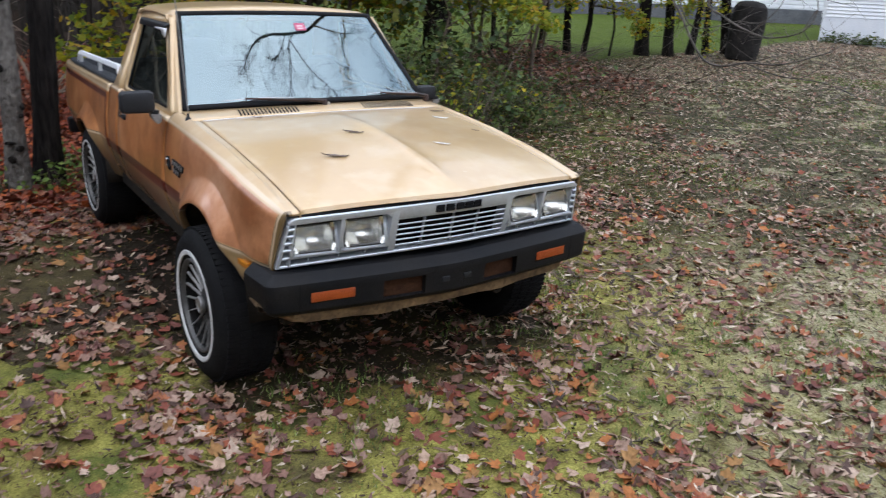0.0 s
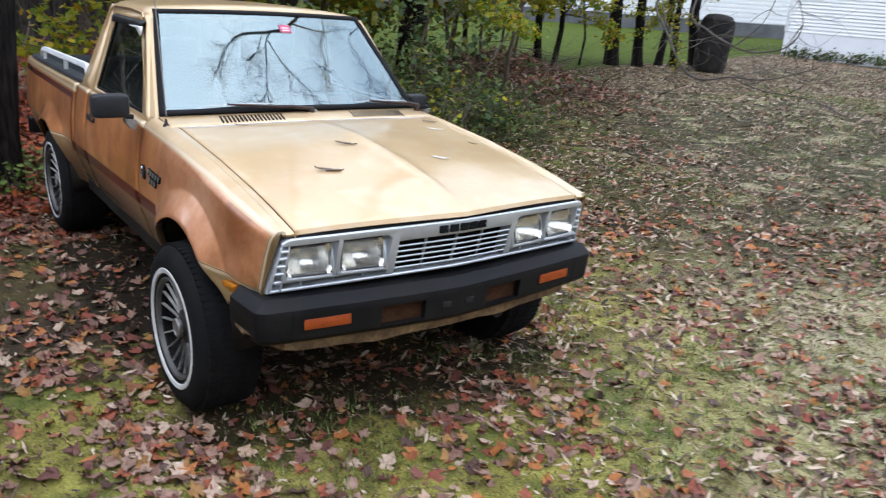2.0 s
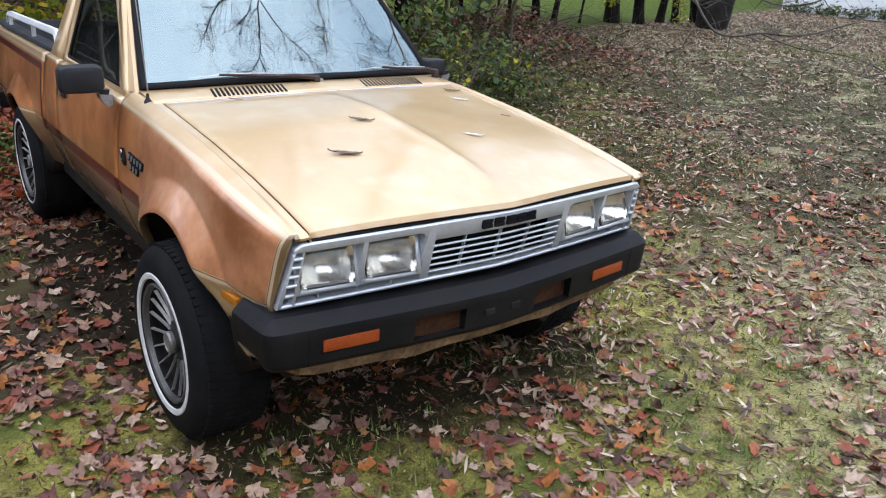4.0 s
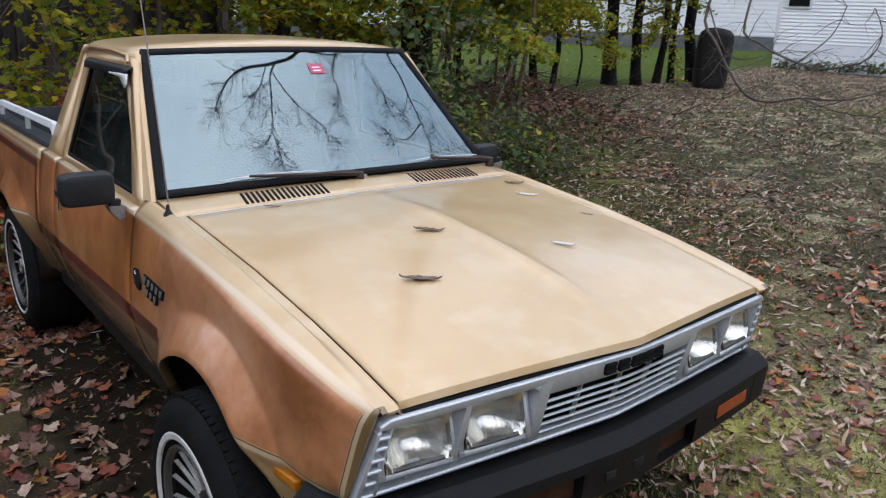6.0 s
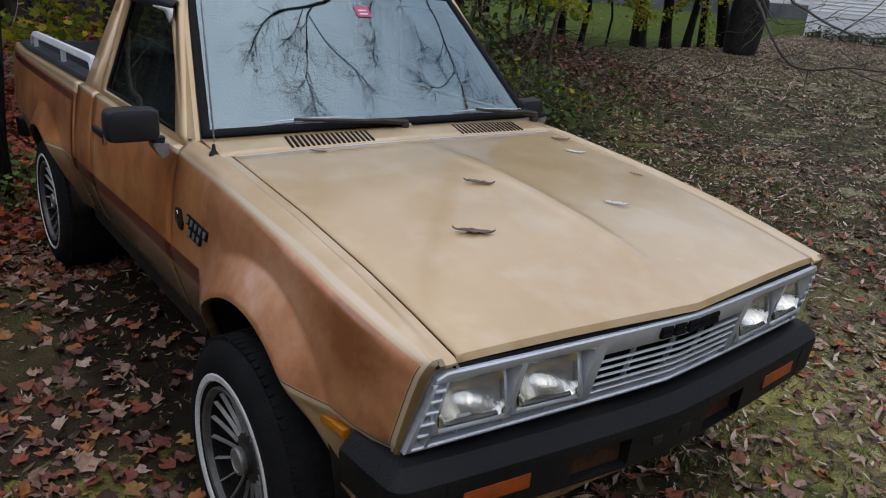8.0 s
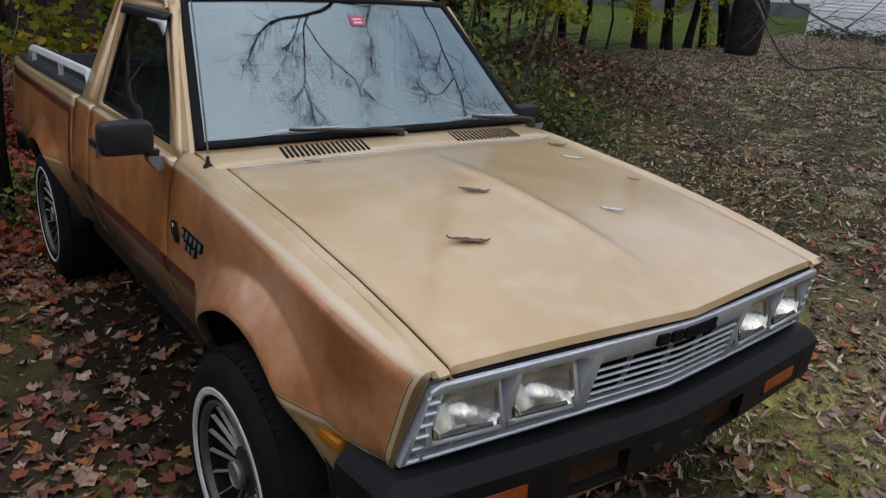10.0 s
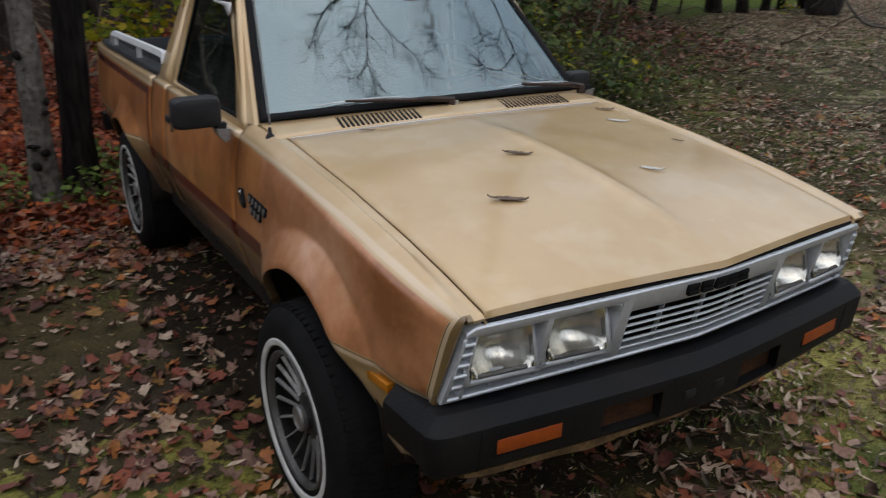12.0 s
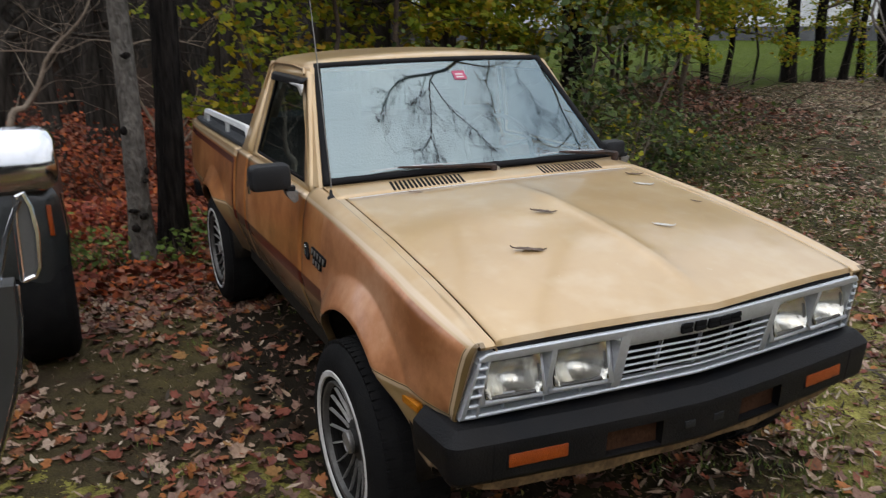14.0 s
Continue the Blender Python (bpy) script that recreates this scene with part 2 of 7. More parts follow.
def ground_material():
    m, n, l, p = nodes_of("ground")
    tc = n.new("ShaderNodeTexCoord")
    sep = n.new("ShaderNodeSeparateXYZ")
    l.new(tc.outputs["Object"], sep.inputs["Vector"])
    a = noise_node(n, l, 0.9, 8.0, 0.6)
    b = noise_node(n, l, 5.0, 8.0, 0.65)
    c = noise_node(n, l, 150.0, 6.0, 0.75)
    moss = ramp_node(n, [(0.36, (0.060, 0.047, 0.022)), (0.48, (0.245, 0.225, 0.055)), (0.60, (0.50, 0.455, 0.115))])
    d0 = noise_node(n, l, 80.0, 8.0, 0.8)
    l.new(math_node(n, l, "ADD", math_node(n, l, "MULTIPLY", b.outputs["Fac"], 0.5), math_node(n, l, "MULTIPLY", d0.outputs["Fac"], 0.5)), moss.inputs["Fac"])
    dirt = ramp_node(n, [(0.34, (0.020, 0.014, 0.011)), (0.5, (0.056, 0.040, 0.029)), (0.66, (0.135, 0.102, 0.072))])
    l.new(c.outputs["Fac"], dirt.inputs["Fac"])
    pick = ramp_node(n, [(0.36, (0, 0, 0)), (0.52, (1, 1, 1))])
    l.new(a.outputs["Fac"], pick.inputs["Fac"])
    col = mix_rgb(n, l, pick.outputs["Color"], dirt.outputs["Color"], moss.outputs["Color"])
    grass = ramp_node(n, [(0.35, (0.045, 0.065, 0.018)), (0.65, (0.13, 0.18, 0.045))])
    l.new(c.outputs["Fac"], grass.inputs["Fac"])
    g2 = noise_node(n, l, 1.7, 5.0, 0.6)
    gp = ramp_node(n, [(0.53, (0, 0, 0)), (0.62, (1, 1, 1))])
    l.new(g2.outputs["Fac"], gp.inputs["Fac"])
    col = mix_rgb(n, l, math_node(n, l, "MULTIPLY", gp.outputs["Color"], 0.7), col, grass.outputs["Color"])
    # dry, pale earth with moss and grit on the open side of the yard
    dry_f = n.new("ShaderNodeMapRange")
    dry_f.inputs["From Min"].default_value, dry_f.inputs["From Max"].default_value = 0.8, 2.8
    l.new(math_node(n, l, "SUBTRACT", sep.outputs["X"], sep.outputs["Y"]), dry_f.inputs["Value"])
    dry_c = ramp_node(n, [(0.36, (0.15, 0.125, 0.072)), (0.5, (0.42, 0.375, 0.225)), (0.62, (0.64, 0.585, 0.43))])
    l.new(d0.outputs["Fac"], dry_c.inputs["Fac"])
    dry_n = ramp_node(n, [(0.33, (0, 0, 0)), (0.52, (1, 1, 1))])
    l.new(b.outputs["Fac"], dry_n.inputs["Fac"])
    col = mix_rgb(n, l, math_node(n, l, "MULTIPLY", math_node(n, l, "MULTIPLY", dry_f.outputs["Result"], dry_n.outputs["Color"]), 0.85), col, dry_c.outputs["Color"])
    # worn bare earth where vehicles stand
    wob = math_node(n, l, "MULTIPLY", math_node(n, l, "SUBTRACT", b.outputs["Fac"], 0.5), 1.6)
    dx = math_node(n, l, "DIVIDE", math_node(n, l, "ADD", sep.outputs["X"], 1.25), 1.7)
    dy = math_node(n, l, "DIVIDE", math_node(n, l, "SUBTRACT", sep.outputs["Y"], 2.35), 1.9)
    d = math_node(n, l, "ADD", math_node(n, l, "ADD", math_node(n, l, "MULTIPLY", dx, dx), math_node(n, l, "MULTIPLY", dy, dy)), wob)
    bare = math_node(n, l, "LESS_THAN", d, 0.42)
    col = mix_rgb(n, l, math_node(n, l, "MULTIPLY", bare, 0.85), col, dirt.outputs["Color"])
    # bare soil under the truck, with the truck's shade put into its colour
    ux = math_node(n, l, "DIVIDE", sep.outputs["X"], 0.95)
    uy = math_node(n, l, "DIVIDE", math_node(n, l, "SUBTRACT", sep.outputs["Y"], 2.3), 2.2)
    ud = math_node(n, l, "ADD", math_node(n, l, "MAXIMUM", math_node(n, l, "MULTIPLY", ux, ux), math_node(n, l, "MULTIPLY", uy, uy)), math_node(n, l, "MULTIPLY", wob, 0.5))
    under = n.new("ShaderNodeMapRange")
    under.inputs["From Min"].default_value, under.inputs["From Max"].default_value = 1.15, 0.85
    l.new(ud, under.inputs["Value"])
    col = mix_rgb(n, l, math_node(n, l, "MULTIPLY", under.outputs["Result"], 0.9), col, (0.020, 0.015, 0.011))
    # brown litter bed under the woods
    edge = math_node(n, l, "SUBTRACT", math_node(n, l, "SUBTRACT", sep.outputs["Y"], 4.2), math_node(n, l, "MAXIMUM", math_node(n, l, "MULTIPLY", math_node(n, l, "SUBTRACT", sep.outputs["X"], 1.0), 0.9), 0.0))
    wood_f = n.new("ShaderNodeMapRange")
    wood_f.inputs["From Min"].default_value, wood_f.inputs["From Max"].default_value = -0.3, 0.8
    l.new(math_node(n, l, "ADD", edge, wob), wood_f.inputs["Value"])
    litter_c = ramp_node(n, [(0.35, (0.03, 0.014, 0.009)), (0.55, (0.085, 0.034, 0.018)), (0.72, (0.15, 0.055, 0.025))])
    l.new(c.outputs["Fac"], litter_c.inputs["Fac"])
    col = mix_rgb(n, l, wood_f.outputs["Result"], col, litter_c.outputs["Color"])
    # damp dark soil under the thick leaves of the far yard
    yard = n.new("ShaderNodeMapRange")
    yard.inputs["From Min"].default_value, yard.inputs["From Max"].default_value = 2.9, 4.4
    l.new(math_node(n, l, "ADD", math_node(n, l, "ADD", sep.outputs["X"], sep.outputs["Y"]), wob), yard.inputs["Value"])
    soil = ramp_node(n, [(0.4, (0.009, 0.009, 0.007)), (0.6, (0.032, 0.034, 0.016))])
    l.new(c.outputs["Fac"], soil.inputs["Fac"])
    open_side = math_node(n, l, "GREATER_THAN", sep.outputs["X"], 0.9)
    col = mix_rgb(n, l, math_node(n, l, "MULTIPLY", math_node(n, l, "MULTIPLY", yard.outputs["Result"], open_side), math_node(n, l, "SUBTRACT", 0.85, math_node(n, l, "MULTIPLY", gp.outputs["Color"], 0.6))), col, soil.outputs["Color"])
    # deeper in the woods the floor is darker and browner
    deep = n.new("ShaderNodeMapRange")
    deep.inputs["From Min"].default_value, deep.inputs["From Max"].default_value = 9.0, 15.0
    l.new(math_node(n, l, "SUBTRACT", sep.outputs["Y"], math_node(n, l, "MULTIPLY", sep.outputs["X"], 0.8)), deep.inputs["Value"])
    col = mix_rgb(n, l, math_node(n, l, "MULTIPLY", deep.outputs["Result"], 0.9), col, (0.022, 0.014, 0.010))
    # mown lawn beyond the line of trees
    far = math_node(n, l, "ADD", sep.outputs["Y"], math_node(n, l, "MULTIPLY", sep.outputs["X"], -0.30))
    lawn_f = n.new("ShaderNodeMapRange")
    lawn_f.inputs["From Min"].default_value, lawn_f.inputs["From Max"].default_value = 7.7, 8.5
    l.new(far, lawn_f.inputs["Value"])
    east = n.new("ShaderNodeMapRange")
    east.inputs["From Min"].default_value, east.inputs["From Max"].default_value = 6.0, 9.0
    l.new(sep.outputs["X"], east.inputs["Value"])
    lawn_c = ramp_node(n, [(0.35, (0.040, 0.060, 0.009)), (0.65, (0.078, 0.105, 0.016))])
    l.new(b.outputs["Fac"], lawn_c.inputs["Fac"])
    col = mix_rgb(n, l, math_node(n, l, "MULTIPLY", lawn_f.outputs["Result"], east.outputs["Result"]), col, lawn_c.outputs["Color"])
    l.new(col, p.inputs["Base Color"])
    p.inputs["Roughness"].default_value = 0.95
    l.new(bump_node(n, l, math_node(n, l, "ADD", c.outputs["Fac"], b.outputs["Fac"]), 0.8, 0.03), p.inputs["Normal"])
    return m


PAINT = truck_paint("tan_gold_paint", False)
PAINT_SIDE = truck_paint("two_tone_side_paint", True)
SILVER = mat("silver_grille_paint", (0.54, 0.58, 0.635), (0.64, 0.68, 0.735), 6, 0.30, 0.30, 0.05, 90, fine=0.12)
BRIGHT = mat("polished_chrome", (0.62, 0.63, 0.65), (0.74, 0.75, 0.77), 5, 0.14, 1.0, 0.0, 60, fine=0.05, rough2=0.12)
RAIL = mat("brushed_aluminium", (0.60, 0.61, 0.62), (0.74, 0.75, 0.76), 9, 0.45, 0.4, 0.05, 90, fine=0.15)
CHROME = mat("worn_chrome", (0.62, 0.63, 0.65), (0.75, 0.76, 0.78), 9, 0.12, 1.0, 0.03, 60, fine=0.12)
ALLOY = mat("dull_alloy", (0.22, 0.215, 0.21), (0.34, 0.33, 0.32), 12, 0.42, 0.6, 0.1, 120)
GUNMETAL = mat("dark_wheel_metal", (0.030, 0.030, 0.030), (0.075, 0.073, 0.07), 10, 0.5, 0.4, 0.2, 120)
BLACK_PLASTIC = mat("black_plastic", (0.008, 0.009, 0.011), (0.018, 0.019, 0.022), 7, 0.5, 0.0, 0.2, 300)
BUMPER_BLACK = mat("weathered_black_bumper", (0.003, 0.004, 0.006), (0.013, 0.012, 0.012), 6.0, 0.40, 0.0, 0.25, 160, rough2=0.70)
SEAL = mat("black_rubber_seal", (0.004, 0.004, 0.005), (0.009, 0.009, 0.010), 9, 0.75, 0.0, 0.1, 160)
WHEEL_GREY = mat("tarnished_wheel_alloy", (0.30, 0.295, 0.287), (0.52, 0.512, 0.50), 14, 0.36, 0.55, 0.1, 140)
DRAB = mat("drab_plastic", (0.30, 0.26, 0.20), (0.42, 0.37, 0.29), 20, 0.7, 0.0, 0.1)
WIPER_BROWN = mat("rusty_wiper_arm", (0.012, 0.009, 0.008), (0.060, 0.028, 0.018), 30, 0.6, 0.0, 0.2, 120, fine=0.5)
APRON = mat("dirty_tan_paint", (0.085, 0.050, 0.026), (0.32, 0.205, 0.100), 9, 0.6, 0.0, 0.15, 60, fine=0.5)
RUBBER = mat("tyre_rubber", (0.005, 0.005, 0.006), (0.013, 0.013, 0.013), 9, 0.8, 0.0, 0.35, 180)
WHITE_RUBBER = mat("white_sidewall", (0.50, 0.495, 0.48), (0.68, 0.675, 0.66), 14, 0.7, 0.0, 0.1, 120, fine=0.2)
DARK = mat("underbody_black", (0.008, 0.007, 0.006), (0.03, 0.024, 0.018), 6, 0.85, 0.0, 0.3, 60)
VOID = mat("grille_backing_black", (0.006, 0.006, 0.007), (0.014, 0.014, 0.015), 8, 0.7, 0.0, 0.1, 90)
AMBER = mat("amber_lens", (0.25, 0.038, 0.003), (0.36, 0.064, 0.004), 25, 0.3, 0.0, 0.35, 240, coat=0.15, fine=0.3)
AMBER_Y = mat("yellow_marker_lens", (0.46, 0.145, 0.006), (0.56, 0.20, 0.009), 25, 0.3, 0.0, 0.3, 240, coat=0.2)
RUST = mat("rusty_brown_metal", (0.028, 0.012, 0.007), (0.072, 0.033, 0.017), 12, 0.8, 0.0, 0.3, 80)
RED_TAG = mat("faded_red_sticker", (0.48, 0.07, 0.14), (0.56, 0.11, 0.19), 20, 0.6, 0.0, 0.0)
WHITE_TAG = mat("white_sticker", (0.75, 0.75, 0.75), (0.8, 0.8, 0.8), 20, 0.6, 0.0, 0.0)
SEAT = mat("grey_blue_seat_cloth", (0.13, 0.15, 0.165), (0.24, 0.26, 0.275), 6, 0.9, 0.0, 0.5, 90)
DASH = mat("dark_dash_vinyl", (0.03, 0.028, 0.026), (0.06, 0.055, 0.05), 8, 0.7, 0.0, 0.3, 150)
LINER = mat("faded_bed_liner", (0.02, 0.022, 0.026), (0.05, 0.054, 0.06), 5, 0.7, 0.0, 0.3, 90)
GLASS = thin_glass("windscreen_glass", (0.62, 0.68, 0.68), 2.8)
SIDE_GLASS = thin_glass("side_window_glass", (0.55, 0.60, 0.58), 1.55)


def lamp_lens():
    """Fluted sealed-beam glass over a bright reflector, a little clouded."""
    m, n, l, p = nodes_of("fluted_lamp_glass")
    tr, mx = n.new("ShaderNodeBsdfTransparent"), n.new("ShaderNodeMixShader")
    mx.inputs["Fac"].default_value = 0.15
    l.new(tr.outputs["BSDF"], mx.inputs[1])
    l.new(p.outputs["BSDF"], mx.inputs[2])
    l.new(mx.outputs["Shader"], n["Material Output"].inputs["Surface"])
    # pale blotches in the glass colour stand in for bright highlights
    a = noise_node(n, l, 16.0, 3.0, 0.5)
    r = ramp_node(n, [(0.36, (0.50, 0.50, 0.49)), (0.60, (0.80, 0.81, 0.81))])
    l.new(a.outputs["Fac"], r.inputs["Fac"])
    l.new(r.outputs["Color"], p.inputs["Base Color"])
    p.inputs["Metallic"].default_value, p.inputs["Roughness"].default_value = 0.0, 0.08
    p.inputs["Coat Weight"].default_value, p.inputs["Coat Roughness"].default_value = 1.0, 0.04
    f = noise_node(n, l, 30.0, 1.0, 0.3, stretch=(12.0, 0.5, 0.5))
    l.new(bump_node(n, l, f.outputs["Fac"], 0.6, 0.004), p.inputs["Normal"])
    return m


LENS = lamp_lens()
REFLECTOR = mat("headlamp_reflector", (0.64, 0.62, 0.54), (0.82, 0.81, 0.76), 14, 0.13, 1.0, 0.25, 26, (5.0, 1.0, 2.0), fine=0.10, deep=0.005, rough2=0.20)
BARK_GREY = mat("grey_birch_bark", (0.092, 0.081, 0.071), (0.225, 0.207, 0.184), 4.5, 0.9, 0.0, 1.0, 30, (1.0, 1.0, 0.5), fine=0.6, deep=0.05)
BARK_DARK = mat("dark_wet_bark", (0.006, 0.005, 0.005), (0.036, 0.030, 0.026), 4.0, 0.85, 0.0, 1.0, 34, (1.0, 1.0, 0.16), fine=0.85, deep=0.07)
BARK_FAR = mat("brown_grey_bark", (0.025, 0.022, 0.019), (0.090, 0.079, 0.069), 3.0, 0.95, 0.0, 0.6, 24, (1, 1, 0.2), fine=0.6)
TWIG = mat("grey_brown_twigs", (0.06, 0.045, 0.035), (0.16, 0.125, 0.10), 6.0, 0.9, 0.0, 0.4, 60)
BRANCH_GREY = mat("grey_bare_branches", (0.055, 0.047, 0.040), (0.14, 0.122, 0.104), 8.0, 0.9, 0.0, 0.4, 60)
PALE_TWIG = mat("pale_dead_twigs", (0.16, 0.12, 0.09), (0.36, 0.29, 0.23), 6.0, 0.9, 0.0, 0.4, 60)
GROUND = ground_material()
SIDING = mat("white_vinyl_siding", (0.70, 0.72, 0.76), (0.80, 0.81, 0.83), 0.8, 0.5, 0.0, 0.05, 20, fine=0.08)
FOUNDATION = mat("painted_foundation", (0.70, 0.72, 0.77), (0.79, 0.80, 0.83), 1.4, 0.8, 0.0, 0.2, 24, fine=0.15)
FAR_WALL = mat("pale_far_wall", (0.62, 0.64, 0.68), (0.74, 0.75, 0.78), 0.5, 0.7, 0.0, 0.05, 12, fine=0.1)
GREY_BASE = mat("grey_block_base", (0.10, 0.105, 0.115), (0.17, 0.175, 0.185), 1.0, 0.9, 0.0, 0.2, 20)
ROOFING = mat("grey_shingles", (0.09, 0.09, 0.095), (0.16, 0.16, 0.165), 2.0, 0.9, 0.0, 0.3, 20)
TANK_DARK = mat("charred_steel", (0.012, 0.011, 0.011), (0.045, 0.04, 0.038), 4.0, 0.7, 0.2, 0.4, 30)
CAR_GREY = mat("grey_car_paint", (0.034, 0.037, 0.037), (0.050, 0.053, 0.052), 3.0, 0.3, 0.1, 0.0, 80, coat=0.5, fine=0.08)
MIRROR_GREY = mat("grey_mirror_plastic", (0.10, 0.10, 0.10), (0.15, 0.15, 0.148), 6.0, 0.35, 0.2, 0.0, 80, fine=0.06)
RIM_GREY = mat("dark_rim_metal", (0.068, 0.066, 0.064), (0.135, 0.132, 0.127), 12, 0.42, 0.4, 0.1, 140)
CAR_DARK = mat("dark_green_grey_paint", (0.016, 0.020, 0.022), (0.030, 0.036, 0.038), 3.0, 0.3, 0.1, 0.03, 80, coat=0.4)
LEAF_BROWN = random_mat("fallen_maple_leaves", [(0.264, 0.165, 0.129), (0.123, 0.052, 0.043), (0.352, 0.235, 0.181), (0.211, 0.061, 0.039), (0.378, 0.261, 0.189), (0.141, 0.074, 0.060), (0.352, 0.131, 0.039), (0.317, 0.113, 0.052), (0.176, 0.065, 0.052), (0.440, 0.331, 0.258), (0.088, 0.052, 0.043), (0.255, 0.148, 0.112), (0.211, 0.087, 0.043), (0.264, 0.078, 0.043), (0.202, 0.113, 0.086), (0.308, 0.165, 0.060)], 0.62)
LEAF_RED = random_mat("red_woodland_litter", [(0.270, 0.067, 0.037), (0.364, 0.088, 0.036), (0.187, 0.050, 0.036), (0.302, 0.122, 0.076), (0.104, 0.034, 0.021), (0.395, 0.101, 0.030), (0.198, 0.067, 0.043)], 0.7)
LEAF_SCARLET = random_mat("scarlet_ground_cover", [(0.408, 0.072, 0.036), (0.504, 0.120, 0.042), (0.288, 0.054, 0.030), (0.552, 0.180, 0.060), (0.216, 0.048, 0.030)], 0.65, translucent=0.3)
LEAF_PALE = random_mat("narrow_willow_leaves", [(0.460, 0.351, 0.262), (0.110, 0.068, 0.045), (0.540, 0.456, 0.361), (0.190, 0.109, 0.074), (0.045, 0.032, 0.021), (0.270, 0.180, 0.127), (0.065, 0.046, 0.031), (0.400, 0.285, 0.205), (0.110, 0.081, 0.043), (0.480, 0.380, 0.287), (0.060, 0.045, 0.029), (0.160, 0.109, 0.066), (0.270, 0.095, 0.061)], 0.6)
LEAF_DULL = random_mat("dull_brown_leaves", [(0.17, 0.09, 0.065), (0.26, 0.13, 0.09), (0.10, 0.055, 0.042), (0.34, 0.20, 0.15), (0.22, 0.08, 0.055), (0.30, 0.19, 0.155)], 0.7)
LEAF_CRUMB = random_mat("leaf_crumbs", [(0.093, 0.054, 0.039), (0.310, 0.202, 0.155), (0.054, 0.034, 0.025), (0.186, 0.093, 0.062), (0.517, 0.435, 0.342), (0.124, 0.078, 0.047), (0.248, 0.202, 0.062), (0.070, 0.047, 0.031)], 0.7)
LEAF_YELLOW = random_mat("yellow_green_maple_leaves", [(0.392, 0.377, 0.020), (0.231, 0.321, 0.025), (0.463, 0.377, 0.020), (0.107, 0.170, 0.017), (0.285, 0.321, 0.025), (0.392, 0.256, 0.020), (0.143, 0.208, 0.020), (0.213, 0.263, 0.020), (0.303, 0.321, 0.020)], 0.6, translucent=0.5)
LEAF_GREEN = random_mat("dark_green_bush_leaves", [(0.045, 0.085, 0.022), (0.07, 0.12, 0.03), (0.03, 0.06, 0.018), (0.10, 0.15, 0.035), (0.15, 0.16, 0.03), (0.06, 0.06, 0.022)], 0.55, translucent=0.25)
GRASS = random_mat("short_grass", [(0.119, 0.187, 0.043), (0.170, 0.255, 0.060), (0.085, 0.136, 0.034), (0.238, 0.289, 0.085)], 0.7, translucent=0.2)


DISH = mat("blackened_wheel_dish", (0.006, 0.006, 0.006), (0.018, 0.017, 0.016), 10, 0.7, 0.0, 0.2, 120)
# matt, dirty and damp surfaces shine less than clean plastic
for dull, level in ((RUBBER, 0.12), (SEAL, 0.2), (BLACK_PLASTIC, 0.32), (BUMPER_BLACK, 0.19), (DARK, 0.1), (VOID, 0.1), (DISH, 0.1), (GUNMETAL, 0.3), (BARK_DARK, 0.12), (BARK_GREY, 0.2), (BARK_FAR, 0.1),
                    (TWIG, 0.15), (PALE_TWIG, 0.2), (GROUND, 0.08), (LEAF_BROWN, 0.22), (LEAF_RED, 0.15), (LEAF_PALE, 0.3), (LEAF_CRUMB, 0.12), (LEAF_DULL, 0.12), (LEAF_GREEN, 0.3), (LEAF_YELLOW, 0.3), (GRASS, 0.15), (TANK_DARK, 0.15),
                    (LINER, 0.2), (DASH, 0.2), (SEAT, 0.1), (RUST, 0.1), (APRON, 0.3), (GREY_BASE, 0.2), (ROOFING, 0.2)):
    dull.node_tree.nodes["Principled BSDF"].inputs["Specular IOR Level"].default_value = level


# ---- building helpers ----
def part(name, bm, material, parent=None, label="", sharp=32, solid=0.0):
    """Links a bmesh as one mesh object, under a thing or a part."""
    bmesh.ops.recalc_face_normals(bm, faces=bm.faces)
    if parent is not None and any(e.is_boundary for e in bm.edges):
        # open sheets face away from the middle of their thing
        mid = Vector((0.0, 2.0, 0.75))
        if sum(f.normal.dot(f.calc_center_median() - mid) * f.calc_area() for f in bm.faces) < 0:
            bmesh.ops.reverse_faces(bm, faces=bm.faces)
    lim = radians(sharp)
    for e in bm.edges:
        if len(e.link_faces) == 2 and e.calc_face_angle(0) > lim:
            e.smooth = False
    for f in bm.faces:
        f.smooth = True
    me = bpy.data.meshes.new(name)
    bm.to_mesh(me)
    bm.free()
    me.materials.append(material)
    ob = new(name, me)
    ob.parent = parent
    if solid:
        md = ob.modifiers.new("thickness", "SOLIDIFY")
        md.thickness, md.offset = solid, -1
    if label:
        tagged(ob, label)
    return ob


def empty(name, label, category, at=(0, 0, 0), group="", kind=""):
    ob = new(name)
    ob.location = at
    ob.empty_display_size = 0.1
    return tagged(ob, label, category, group, kind)


def grid(bm, rows):
    """Quads over rows of points."""
    vs = [[bm.verts.new(p) for p in r] for r in rows]
    for a, b in zip(vs, vs[1:]):
        for i in range(len(a) - 1):
            bm.faces.new((a[i], a[i + 1], b[i + 1], b[i]))
    return vs


def loft(bm, rings, cap=True):
    """Closed rings joined into a tube."""
    vs = [[bm.verts.new(p) for p in r] for r in rings]
    k = len(vs[0])
    for a, b in zip(vs, vs[1:]):
        for i in range(k):
            bm.faces.new((a[i], a[(i + 1) % k], b[(i + 1) % k], b[i]))
    if cap:
        bm.faces.new(vs[0])
        bm.faces.new(vs[-1])
    return vs


